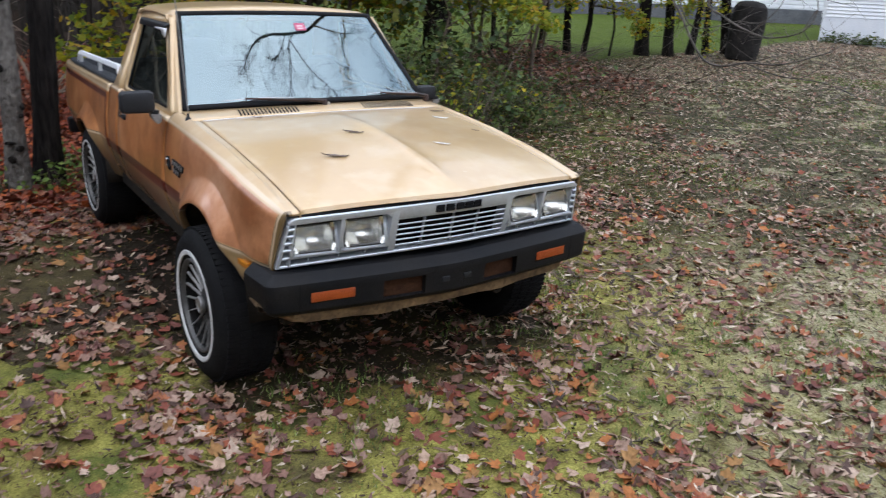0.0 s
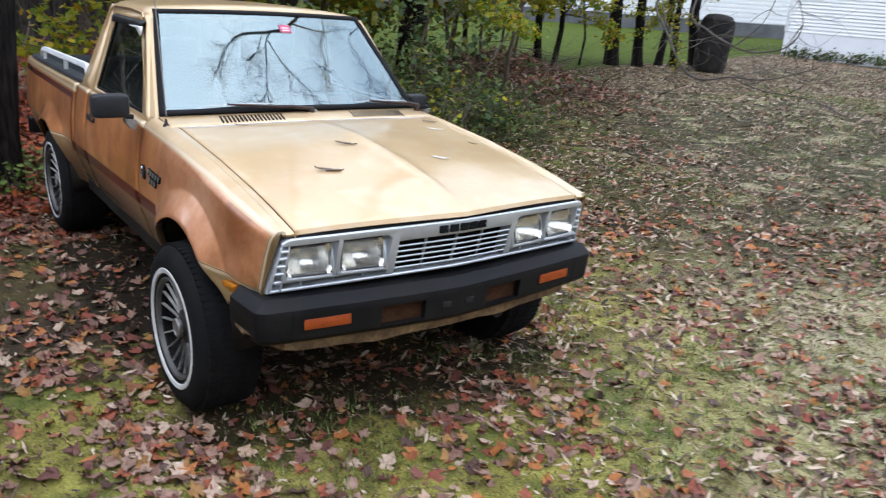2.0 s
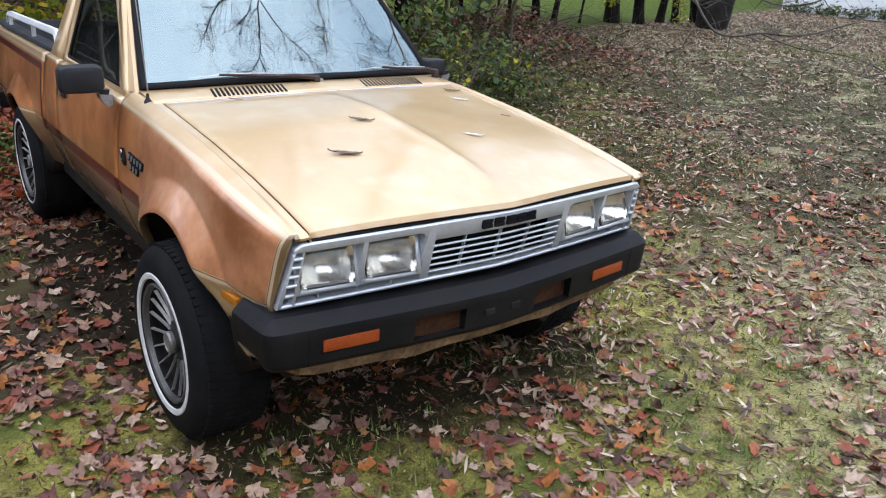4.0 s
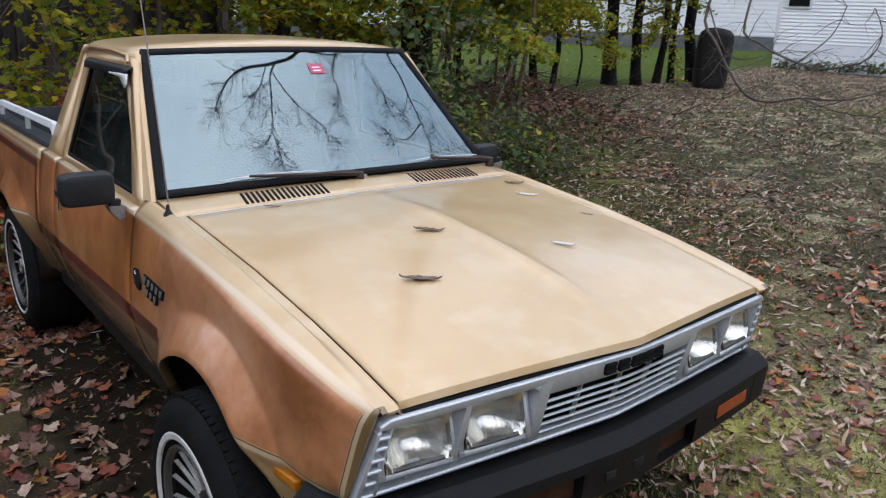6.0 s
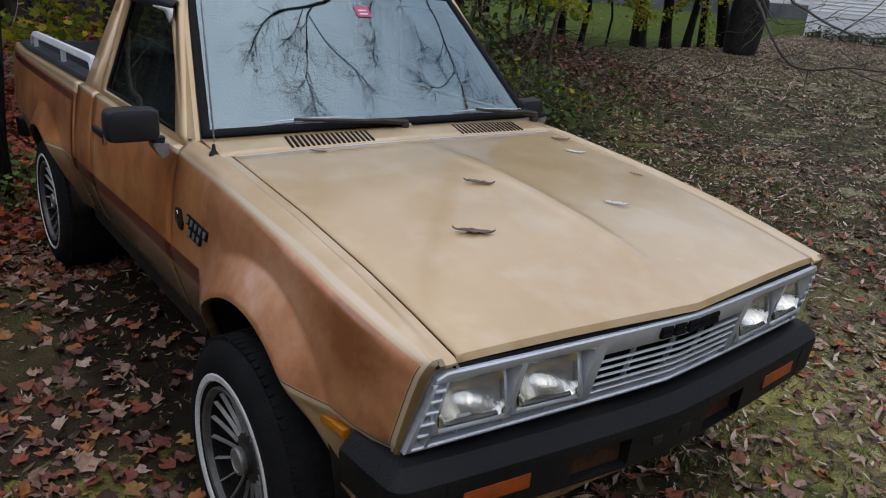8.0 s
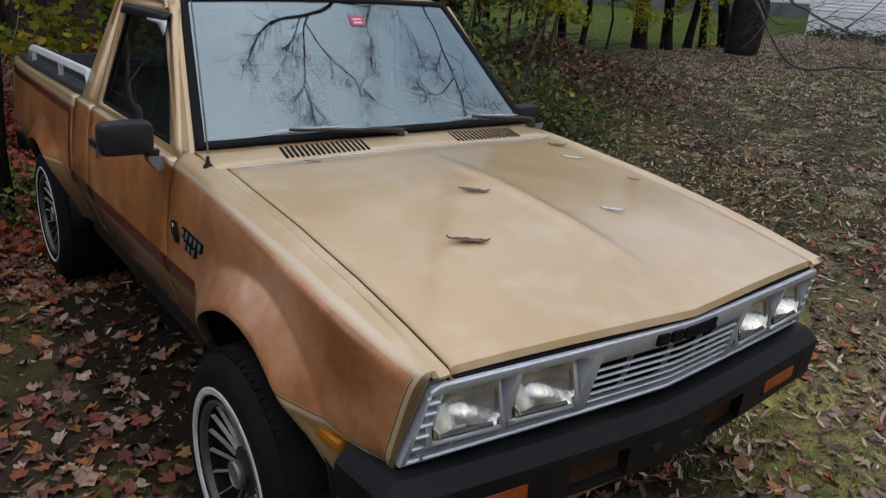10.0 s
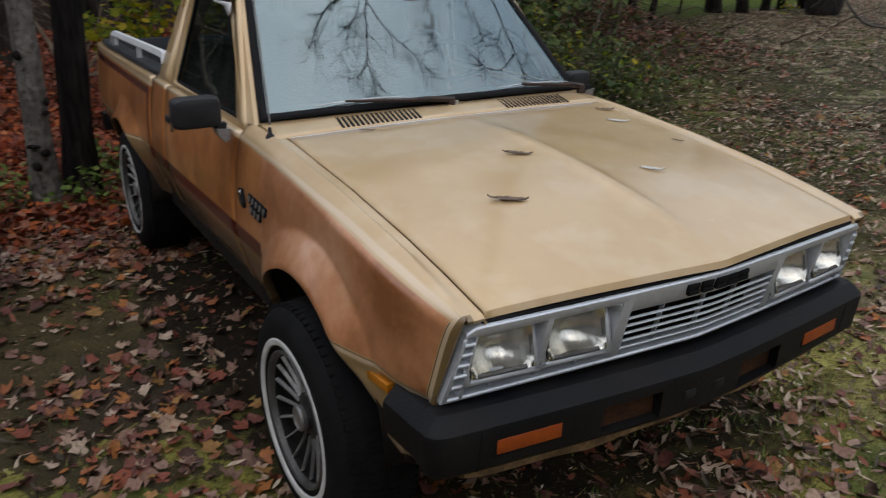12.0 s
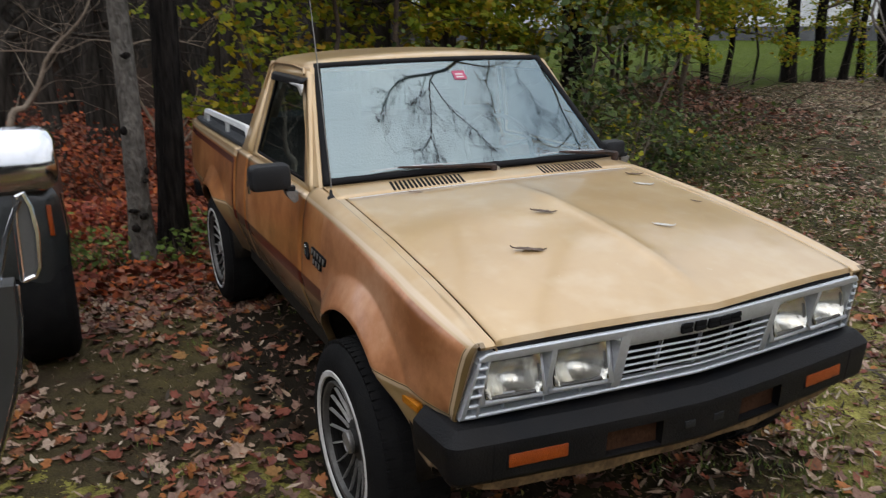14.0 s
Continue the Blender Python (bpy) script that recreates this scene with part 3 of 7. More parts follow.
def box(bm, x0, x1, y0, y1, z0, z1, bevel=0.0, m=None):
    r = bmesh.ops.create_cube(bm, size=1.0)
    mt = Matrix.Translation(((x0 + x1) / 2, (y0 + y1) / 2, (z0 + z1) / 2)) @ Matrix.Diagonal((x1 - x0, y1 - y0, z1 - z0, 1))
    bmesh.ops.transform(bm, matrix=(m @ mt) if m else mt, verts=r["verts"])
    if bevel:
        es = {e for v in r["verts"] for e in v.link_edges}
        bmesh.ops.bevel(bm, geom=list(es), offset=bevel, segments=2, affect="EDGES", profile=0.6)
    return bm


def tube(bm, pts, radii, sides=8, cap=True):
    pts = [Vector(p) for p in pts]
    if isinstance(radii, (int, float)):
        radii = [radii] * len(pts)
    rings, ref = [], None
    for i, p in enumerate(pts):
        d = (pts[min(i + 1, len(pts) - 1)] - pts[max(i - 1, 0)]).normalized()
        if ref is None:
            ref = d.orthogonal().normalized()
        ref = (ref - d * ref.dot(d))
        ref = ref.normalized() if ref.length > 1e-5 else d.orthogonal().normalized()
        o = d.cross(ref)
        rings.append([p + (ref * math.cos(a) + o * math.sin(a)) * radii[i] for a in (2 * math.pi * k / sides for k in range(sides))])
    loft(bm, rings, cap)
    return bm


def lathe(bm, profile, n=48, at=(0, 0, 0), axis="x"):
    """A profile of (radius, offset) turned about an axis."""
    rings = []
    for r, o in profile:
        ring = []
        for k in range(n):
            a = 2 * math.pi * k / n
            c, s = r * math.cos(a), r * math.sin(a)
            p = {"x": (o, c, s), "y": (c, o, s), "z": (c, s, o)}[axis]
            ring.append(Vector(p) + Vector(at))
        rings.append(ring)
    vs = [[bm.verts.new(p) for p in r] for r in rings]
    for a, b in zip(vs, vs[1:]):
        for i in range(n):
            bm.faces.new((a[i], a[(i + 1) % n], b[(i + 1) % n], b[i]))
    return bm


def interp(table, v):
    return float(np.interp(v, [a for a, _ in table], [b for _, b in table]))


def plain_mesh(name, verts, faces, material, parent=None, smooth=False):
    me = bpy.data.meshes.new(name)
    me.from_pydata(verts, [], faces)
    me.materials.append(material)
    if smooth:
        me.polygons.foreach_set("use_smooth", [True] * len(me.polygons))
    ob = new(name, me)
    ob.parent = parent
    return ob


def smooth_line(pts, n=4):
    """A curve through points (Catmull-Rom)."""
    p = [Vector(q) for q in pts]
    out = []
    for i in range(len(p) - 1):
        a, b, c, d = p[max(0, i - 1)], p[i], p[i + 1], p[min(len(p) - 1, i + 2)]
        for k in range(n):
            t = k / n
            out.append(0.5 * (2 * b + (c - a) * t + (2 * a - 5 * b + 4 * c - d) * t * t + (3 * b - a - 3 * c + d) * t ** 3))
    return out + [p[-1]]


def ground_z(x, y):
    """Gentle swells; flat where the vehicles stand."""
    d = math.hypot(x + 0.5, y - 1.5)
    k = min(1.0, max(0.0, (d - 3.5) / 6.0))
    return k * 0.05 * (math.sin(x * 0.55 + 1.0) + math.sin(y * 0.7 + 0.3 * x))


# ---- ground ----
def build_ground():
    bm = bmesh.new()
    fine = [-14 + i * 0.4 for i in range(111)]
    xs = [-600, -200, -80, -40, -24, -18] + fine + [34, 40, 60, 120, 300, 800]
    ys = [-600, -200, -80, -40, -24, -18] + fine + [34, 40, 60, 120, 300, 800]
    grid(bm, [[(x, y, ground_z(x, y) if abs(x) < 35 and abs(y) < 35 else 0.0) for x in xs] for y in ys])
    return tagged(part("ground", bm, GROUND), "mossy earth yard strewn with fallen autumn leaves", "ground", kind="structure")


build_ground()

# ---- the pickup truck: nose towards -y, centre line at x = 0 ----
EDGE = ((-0.10, 0.919), (-0.05, 0.926), (0.0, 0.935), (0.165, 0.967), (0.36, 0.999), (0.68, 1.039), (1.1, 1.075), (1.28, 1.083), (1.45, 1.085))
CROWN = ((-0.09, 0.032), (-0.06, 0.036), (0.0, 0.042), (0.2, 0.050), (0.5, 0.049), (0.8, 0.039), (1.0, 0.022), (1.165, 0.008), (1.3, 0.008))
WIDTH = ((0.30, 0.655), (0.42, 0.705), (0.55, 0.757), (0.66, 0.792), (0.72, 0.801), (0.85, 0.794), (0.97, 0.779), (1.06, 0.760))
FRONT_AXLE, REAR_AXLE, HUB_Z = 0.675, 3.32, 0.345
ARCH_F, ARCH_R = (0.70, 0.37, 0.425), (3.33, 0.35, 0.40)


def edge_z(y):
    return interp(EDGE, y)


def half_width(y, z):
    w = interp(WIDTH, z)
    if y < 0.35:
        w -= 0.045 * ((0.35 - y) / 0.35) ** 2
    if y > 3.9:
        w -= 0.03 * ((y - 3.9) / 0.5) ** 2
    if y < 0.44 and z < 0.692:
        # the flank steps in below the crease behind the bumper
        w -= 0.016 * min(1.0, (0.692 - z) / 0.018) * min(1.0, (0.44 - y) / 0.08)
    for yc, zc, r in (ARCH_F, ARCH_R):
        d = math.hypot(y - yc, z - zc) - r
        if d < 0.25:
            k = max(0.0, min(1.0, 1 - (d - 0.012) / 0.098))
            w += 0.050 * k * (1.0 if z > 0.70 else max(0.55, 1 - (0.70 - z) * 2.5))
    return w


def arch_bottom(y, low):
    z = low
    for yc, zc, r in (ARCH_F, ARCH_R):
        if abs(y - yc) < r:
            z = max(z, zc + math.sqrt(r * r - (y - yc) ** 2))
    return z


def columns(y0, y1, n, arch=None):
    ys = {round(y0 + (y1 - y0) * i / n, 4) for i in range(n + 1)}
    if arch:
        ys |= {round(arch[0] + arch[2] * math.cos(math.pi * k / 30) * 0.9995, 4) for k in range(31)}
    return sorted(y for y in ys if y0 - 1e-6 <= y <= y1 + 1e-6)


truck = empty("pickup_truck", "weathered tan and brown two-tone 1980s pickup truck parked on leaves", "pickup truck")


def hood_point(x, y):
    w = 0.665
    k = 1 - (abs(x) / w) ** 2.2
    k = 0.4 * k + 0.6 * (1 - abs(x) / w)
    ridge = 0.008 * math.exp(-abs(x) / 0.03) * min(1.0, max(0.0, (y + 0.05) / 0.12)) * min(1.0, max(0.0, (1.10 - y) / 0.25))
    return edge_z(y) + interp(CROWN, y) * k + ridge


def nose(x):
    """How far forward the bonnet's lip lies."""
    return -0.086 + 0.089 * (abs(x) / 0.665) ** 1.1


def build_hood():
    bm = bmesh.new()
    rows = []
    xs = [-0.6645 + 1.329 * i / 60 for i in range(61)]
    ts = [0.004, 0.008, 0.014, 0.025, 0.05] + [0.09 + 0.91 * i / 26 for i in range(27)]
    # the rolled front lip: a slanting face below the crease
    for dy, dz in ((0.014, -0.0215), (0.002, -0.020), (-0.002, -0.0165)):
        rows.append([(x, nose(x) + dy, hood_point(x, nose(x)) + dz) for x in xs])
    for t in ts:
        row = []
        for x in xs:
            y = nose(x) + t * (1.163 - nose(x))
            drop = 0.0035 * max(0.0, 1 - t / 0.012) ** 2
            row.append((x, y, hood_point(x, y) - drop))
        rows.append(row)
    grid(bm, rows)
    part("hood", bm, PAINT, truck, solid=0.01)


def grille_end(z):
    """Half width of the grille, which narrows upwards."""
    return 0.748 - 0.18 * (min(0.91, max(0.70, z)) - 0.70)


def build_fender(s):
    bm = bmesh.new()
    rows = []
    for y in columns(0.0, 1.385, 60, ARCH_F):
        e = edge_z(y)
        zb = arch_bottom(y, 0.44)
        yy = y if y > 0.3 else y + 0.004 * (1 - y / 0.3)
        def at_front(z):
            return yy + (0.06 * (e - z) / 0.2 if y < 0.001 else 0.06 * (e - z) / 0.2 * max(0.0, 1 - y / 0.2))
        bead = 0.0045 * min(1.0, max(0.0, (y - 0.02) / 0.25))
        row = [(s * 0.6685, at_front(e), e - 0.014), (s * 0.6695, at_front(e), e - 0.003), (s * 0.673, at_front(e), e), (s * 0.688, at_front(e), e - 0.0015), (s * 0.699, at_front(e), e - 0.0005),
               (s * 0.706, at_front(e), e + bead), (s * 0.714, at_front(e), e + bead), (s * 0.722, at_front(e), e + 0.000)]
        top = e - 0.042
        w_top = half_width(y, top)
        for k in range(1, 6):
            t = k / 6
            row.append((s * (0.722 + (w_top - 0.722) * (1 - (1 - t) ** 1.4)), at_front(e - 0.042 * t), e + 0.001 - 0.043 * t ** 1.2))
        for k in range(31):
            z = top + (zb - top) * k / 30
            row.append((s * half_width(y, z), at_front(z), z))
        row.append((s * (half_width(y, zb) - 0.03), at_front(zb), zb + 0.004))
        rows.append(row)
    # rolled front edge that turns in towards the grille
    first = rows[0]
    lips = []
    for k, (pull, dy) in enumerate(((1.0, 0.010), (0.75, -0.008), (0.35, -0.012))):
        lip = []
        for x, y, z in first:
            edge = grille_end(z) + 0.004
            ax = abs(x)
            lip.append((s * (ax if ax < edge else edge + (ax - edge) * (1 - pull)), y + dy, z - (0.022 if ax < edge else 0.004) * pull))
        lips.append(lip)
    grid(bm, lips + rows)
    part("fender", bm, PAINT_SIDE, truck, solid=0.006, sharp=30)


def side_panel(name, s, y0, y1, low, top, n, arch=None, parent=None, solid=0.006, curl=True):
    bm = bmesh.new()
    rows = []
    for y in columns(y0, y1, n, arch):
        zb = arch_bottom(y, low(y) if callable(low) else low)
        tz = top(y) if callable(top) else top
        row = []
        if curl:
            row += [(s * (half_width(y, tz) - 0.035), y, tz + 0.010), (s * (half_width(y, tz) - 0.012), y, tz + 0.006)]
        for k in range(27):
            z = tz + (zb - tz) * k / 26
            row.append((s * half_width(y, z), y, z))
        row.append((s * (half_width(y, zb) - 0.03), y, zb + 0.003))
        rows.append(row)
    grid(bm, rows)
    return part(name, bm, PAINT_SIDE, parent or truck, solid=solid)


def glass_x(z):
    return 0.738 - (z - 1.06) * 0.265


def frame_ring(bm, outer, inner, s, inset=0.0):
    """A flat ring between two loops of (y, z) on the cab's sloping side."""
    o = [bm.verts.new((s * (glass_x(z) - inset), y, z)) for y, z in outer]
    i = [bm.verts.new((s * (glass_x(z) - inset), y, z)) for y, z in inner]
    k = len(o)
    for a in range(k):
        bm.faces.new((o[a], o[(a + 1) % k], i[(a + 1) % k], i[a]))


def build_door(s):
    door = side_panel("door", s, 1.391, 2.43, 0.43, 1.055, 16)
    bm = bmesh.new()
    # the far door's frame tucks in behind the windscreen pillar
    back, tuck = (0.0, 0.0) if s < 0 else (0.09, 0.022)
    frame_ring(bm, [(1.392 + back * 0.3, 1.062), (1.415 + back * 0.3, 1.095), (1.742 + back, 1.508), (1.775 + back, 1.522), (2.325, 1.522), (2.34, 1.508), (2.445, 1.095), (2.44, 1.062)],
               [(1.50, 1.085), (1.512, 1.098), (1.752, 1.470), (1.775, 1.482), (2.262, 1.482), (2.275, 1.470), (2.375, 1.098), (2.37, 1.085)], s, tuck)
    part("window_frame", bm, PAINT, door, solid=0.03)
    bm = bmesh.new()
    frame_ring(bm, [(1.50, 1.085), (1.512, 1.098), (1.752, 1.470), (1.775, 1.482), (2.262, 1.482), (2.275, 1.470), (2.375, 1.098), (2.37, 1.085)],
               [(1.525, 1.097), (1.532, 1.105), (1.765, 1.458), (1.78, 1.468), (2.252, 1.468), (2.262, 1.458), (2.358, 1.105), (2.355, 1.097)], s, 0.004)
    part("rubber_seal", bm, SEAL, door, solid=0.012)
    bm = bmesh.new()
    vs = [bm.verts.new((s * (glass_x(z) - 0.012), y, z)) for y, z in ((1.52, 1.092), (1.76, 1.464), (2.258, 1.464), (2.362, 1.092))]
    bm.faces.new(vs)
    pane = part("window_pane", bm, SIDE_GLASS, door)
    pane.visible_shadow = False
    # rain guard along the window's top, white glare modelled as its front tip
    bm = bmesh.new()
    rows = []
    for k in range(13):
        y = 1.725 + back + (0.56 - back) * k / 12
        dz = 0.030 * min(1, 0.4 + k / 5)
        rows.append([(s * (glass_x(1.49) + 0.004 - tuck), y, 1.492), (s * (glass_x(1.47) + 0.016 - tuck), y, 1.482), (s * (glass_x(1.45) + 0.018 - tuck), y, 1.484 - dz)])
    grid(bm, rows)
    part("rain_guard", bm, BLACK_PLASTIC, door, "dark plastic rain guard", solid=0.003)
    bm = bmesh.new()
    vs = [bm.verts.new((s * (glass_x(z) + 0.022 - tuck), y + back, z)) for y, z in ((1.718, 1.468), (1.93, 1.462), (1.93, 1.457), (1.80, 1.452), (1.722, 1.420), (1.710, 1.436))]
    bm.faces.new(vs)
    part("guard_glare", bm, WHITE_TAG, door, "white glare modelled on the rain guard", solid=0.003)
    # handle and keyhole
    bm = bmesh.new()
    box(bm, s * half_width(2.3, 0.93) - 0.012, s * half_width(2.3, 0.93) + 0.012, 2.22, 2.37, 0.915, 0.945, 0.006)
    part("door_handle", bm, BLACK_PLASTIC, door, "black door handle")
    # mirror; the one on the far door is smaller and folded in
    mx, mz, mw, mh = (0.898, 1.143, 0.082, 0.053) if s < 0 else (0.750, 1.122, 0.060, 0.042)
    bm = bmesh.new()
    rings = []
    for k, (o, sc) in enumerate(((-0.035, 0.70), (-0.030, 0.9), (-0.012, 1.0), (0.022, 1.0), (0.030, 0.95))):
        ring = []
        for j in range(24):
            a = 2 * math.pi * j / 24
            cx, cz = math.cos(a), math.sin(a)
            cx, cz = math.copysign(abs(cx) ** 0.35, cx), math.copysign(abs(cz) ** 0.35, cz)
            ring.append((s * (mx + mw * sc * cx), 1.40 + o, mz + mh * sc * cz))
        rings.append(ring)
    loft(bm, rings)
    mirror = part("mirror", bm, BLACK_PLASTIC, truck, "black plastic door mirror")
    bm = bmesh.new()
    loft(bm, [[(s * x, y, z) for x, z in ((0.80, 1.100), (0.838, 1.100), (0.832, 1.078), (0.806, 1.076))] for y in (1.385, 1.42)])
    part("mirror_arm", bm, BLACK_PLASTIC, mirror)
    bm = bmesh.new()
    loft(bm, [[(s * x, y, z) for x, z in ((0.792, 1.080), (0.842, 1.084), (0.836, 1.064), (0.812, 1.034), (0.794, 1.044))] for y in (1.378, 1.382, 1.43)])
    part("mirror_foot", bm, ALLOY, mirror, "grey metal foot of the mirror")
    bm = bmesh.new()
    tube(bm, [(s * (mx + mw * 0.94), 1.41, mz - 0.028), (s * (mx + mw * 0.97), 1.415, mz - 0.060)], [0.008, 0.006], 6)
    part("mirror_bolt", bm, CHROME, mirror)


def build_cab():
    for s in (-1, 1):
        side_panel("cab_corner", s, 2.438, 2.695, 0.43, 1.055, 5)
        # pillar and side of the rear of the cab
        bm = bmesh.new()
        o = [(2.345, 1.522), (2.452, 1.095), (2.446, 1.062), (2.69, 1.062), (2.665, 1.10), (2.42, 1.522)]
        bm.faces.new([bm.verts.new((s * (glass_x(z) + 0.001), y, z)) for y, z in o])
        part("rear_pillar", bm, PAINT, truck, solid=0.03)
        # windscreen pillar
        bm = bmesh.new()
        rings = []
        for k in range(9):
            t = k / 8
            y, z = 1.352 + 0.42 * t, 1.085 + 0.445 * t
            xi, xo = 0.692 - 0.114 * t, glass_x(z) + 0.001
            rings.append([(s * xi, y + 0.006, z), (s * (xi + 0.008), y + 0.002, z + 0.003), (s * (xi + 0.020), y + 0.012, z + 0.003), (s * (xo - 0.006), y + 0.066, z + 0.002), (s * xo, y + 0.078, z), (s * xo, y + 0.094, z), (s * xi, y + 0.094, z)])
        loft(bm, rings)
        part("windscreen_pillar", bm, PAINT, truck)
        # drip rail
        bm = bmesh.new()
        tube(bm, [(s * (glass_x(z) + 0.008), y, z) for y, z in (((1.776, 1.505), (1.80, 1.528)) if s < 0 else ((1.90, 1.530),)) + ((2.0, 1.537), (2.30, 1.533), (2.37, 1.51), (2.42, 1.40))], 0.006, 6)
        part("drip_rail", bm, PAINT, truck)
        # sill
        bm = bmesh.new()
        rows = []
        for k in range(12):
            y = 1.13 + 1.80 * k / 11
            rows.append([(s * half_width(2.0, z) * f, y, z) for z, f in ((0.432, 1.0), (0.39, 0.985), (0.36, 0.95), (0.36, 0.80))])
        grid(bm, rows)
        part("sill", bm, PAINT_SIDE, truck, solid=0.006)
    # roof
    bm = bmesh.new()
    rows = []
    for k in range(21):
        t = k / 20
        y = 1.798 + 0.64 * t
        row = []
        for j in range(33):
            u = -1 + 2 * j / 32
            lip = max(0.0, abs(u) - 0.90) / 0.10
            fl = max(0.0, 1 - t / 0.12)
            rl = max(0.0, (t - 0.9) / 0.1)
            z = 1.548 + 0.036 * (1 - abs(u) ** 2.4) - 0.022 * lip ** 2 - 0.024 * fl ** 1.6 - 0.03 * rl ** 2
            row.append((u * 0.618, y + 0.03 * (abs(u) ** 2) * (1 - t) - 0.02 * (1 - t), z))
        rows.append(row)
    grid(bm, rows)
    part("roof", bm, PAINT, truck, solid=0.02)
    # windscreen and its rubber
    def screen(u, v, off=0.0, grow=0.0):
        w = (0.667 + grow) * (1 - v) + (0.553 + grow) * v
        n = Vector((0, -0.694, 0.72))
        y, z = 1.355 + 0.425 * v, 1.121 + 0.409 * v
        bulge = 0.045 * (1 - u * u)
        return Vector((u * w, y - bulge * 0.8, z + bulge * 0.25)) + n * off
    bm = bmesh.new()
    grid(bm, [[screen(-1 + 2 * i / 24, j / 10) for i in range(25)] for j in range(11)])
    pane = part("windscreen", bm, GLASS, truck, "windscreen reflecting bare branches and sky")
    pane.visible_shadow = False
    bm = bmesh.new()
    g = 0.029
    loop_o, loop_i = [], []
    us = [-1 + 2 * i / 24 for i in range(25)]
    for u in us:
        loop_i.append(screen(u, 0.0, 0.004)); loop_o.append(screen(u, -0.044, 0.002, g))
    for k in range(1, 9):
        loop_i.append(screen(1, k / 9, 0.004)); loop_o.append(screen(1, -0.044 + 1.088 * k / 9, 0.002, g))
    for u in reversed(us):
        loop_i.append(screen(u, 1.0, 0.004)); loop_o.append(screen(u, 1.044, 0.002, g))
    for k in range(8, 0, -1):
        loop_i.append(screen(-1, k / 9, 0.004)); loop_o.append(screen(-1, -0.044 + 1.088 * k / 9, 0.002, g))
    vi, vo = [bm.verts.new(p) for p in loop_i], [bm.verts.new(p) for p in loop_o]
    for a in range(len(vi)):
        b = (a + 1) % len(vi)
        bm.faces.new((vo[a], vo[b], vi[b], vi[a]))
    part("windscreen_seal", bm, SEAL, truck, solid=0.014)
    # inspection sticker on the glass
    bm = bmesh.new()
    grid(bm, [[screen(0.078 + 0.112 * i / 2, 0.80 + 0.09 * j / 2, 0.003) for i in range(3)] for j in range(3)])
    sticker = part("sticker", bm, RED_TAG, truck, "small red sticker on the windscreen")
    bm = bmesh.new()
    for j in range(2):
        grid(bm, [[screen(0.100 + 0.064 * i, 0.818 + 0.028 * j + 0.012 * q, 0.0045) for i in range(2)] for q in range(2)])
    part("sticker_print", bm, WHITE_TAG, sticker)
    # rear wall of the cab with its window
    bm = bmesh.new()
    rows = []
    for z, y in ((1.535, 2.42), (1.47, 2.447), (1.12, 2.647), (1.06, 2.68), (0.55, 2.69)):
        w = glass_x(z) - 0.003 if z > 1.0 else 0.76
        rows.append([(u * w, y, z) for u in (-1, -0.82, 0.82, 1)])
    vs = grid(bm, rows)
    bm.faces.remove(bm.faces.get((vs[1][1], vs[1][2], vs[2][2], vs[2][1])) or bm.faces[4])
    part("cab_back", bm, PAINT, truck, solid=0.012)
    bm = bmesh.new()
    bm.faces.new([bm.verts.new(p) for p in ((-0.53, 2.447, 1.47), (0.53, 2.447, 1.47), (0.59, 2.647, 1.12), (-0.59, 2.647, 1.12))])
    pane = part("rear_window", bm, SIDE_GLASS, truck)
    pane.visible_shadow = False
    # inside
    bm = bmesh.new()
    box(bm, -0.70, 0.70, 2.02, 2.50, 0.70, 0.86, 0.05)
    box(bm, -0.70, 0.70, 2.36, 2.56, 0.80, 1.24, 0.05, pose(0, 0, 0))
    box(bm, -0.45, -0.15, 2.36, 2.50, 1.20, 1.36, 0.04)
    box(bm, 0.15, 0.45, 2.36, 2.50, 1.20, 1.36, 0.04)
    part("bench_seat", bm, SEAT, truck, "grey cloth bench seat")
    bm = bmesh.new()
    box(bm, -0.69, 0.69, 1.44, 1.72, 0.86, 1.075, 0.03)
    part("dashboard", bm, DASH, truck)
    bm = bmesh.new()
    ring = [(0.36 + 0.185 * math.cos(a), 1.79 + 0.09 * math.sin(a), 1.10 + 0.16 * math.sin(a)) for a in (2 * math.pi * k / 24 for k in range(25))]
    tube(bm, ring, 0.013, 8, False)
    tube(bm, [(0.36, 1.66, 1.0), (0.36, 1.79, 1.10)], 0.025, 8)
    for a in (0.2, math.pi - 0.2, -math.pi / 2):
        tube(bm, [(0.36, 1.79, 1.10), (0.36 + 0.18 * math.cos(a), 1.79 + 0.088 * math.sin(a), 1.10 + 0.156 * math.sin(a))], 0.011, 6)
    part("steering_wheel", bm, DASH, truck)
    bm = bmesh.new()
    box(bm, -0.74, 0.74, 0.98, 2.68, 0.44, 0.50)
    box(bm, -0.66, 0.66, 1.28, 1.33, 0.50, 1.05)
    part("cab_floor", bm, DARK, truck)
    # cowl with two vents
    bm = bmesh.new()
    rows = []
    for j in range(5):
        row = []
        for i in range(41):
            u = -1 + 2 * i / 40
            x = u * 0.70
            y0, y1 = 1.171, 1.345 - 0.036 * (1 - u * u)
            y = y0 + (y1 - y0) * j / 4
            z = edge_z(1.163) + (interp(CROWN, 1.163) if abs(x) < 0.665 else 0.0) * max(0.0, 1 - (abs(x) / 0.665) ** 2.2) + 0.020 * j / 4 + 0.001
            row.append((x, y, z))
        rows.append(row)
    grid(bm, rows)
    cowl = part("cowl", bm, PAINT, truck, solid=0.008)
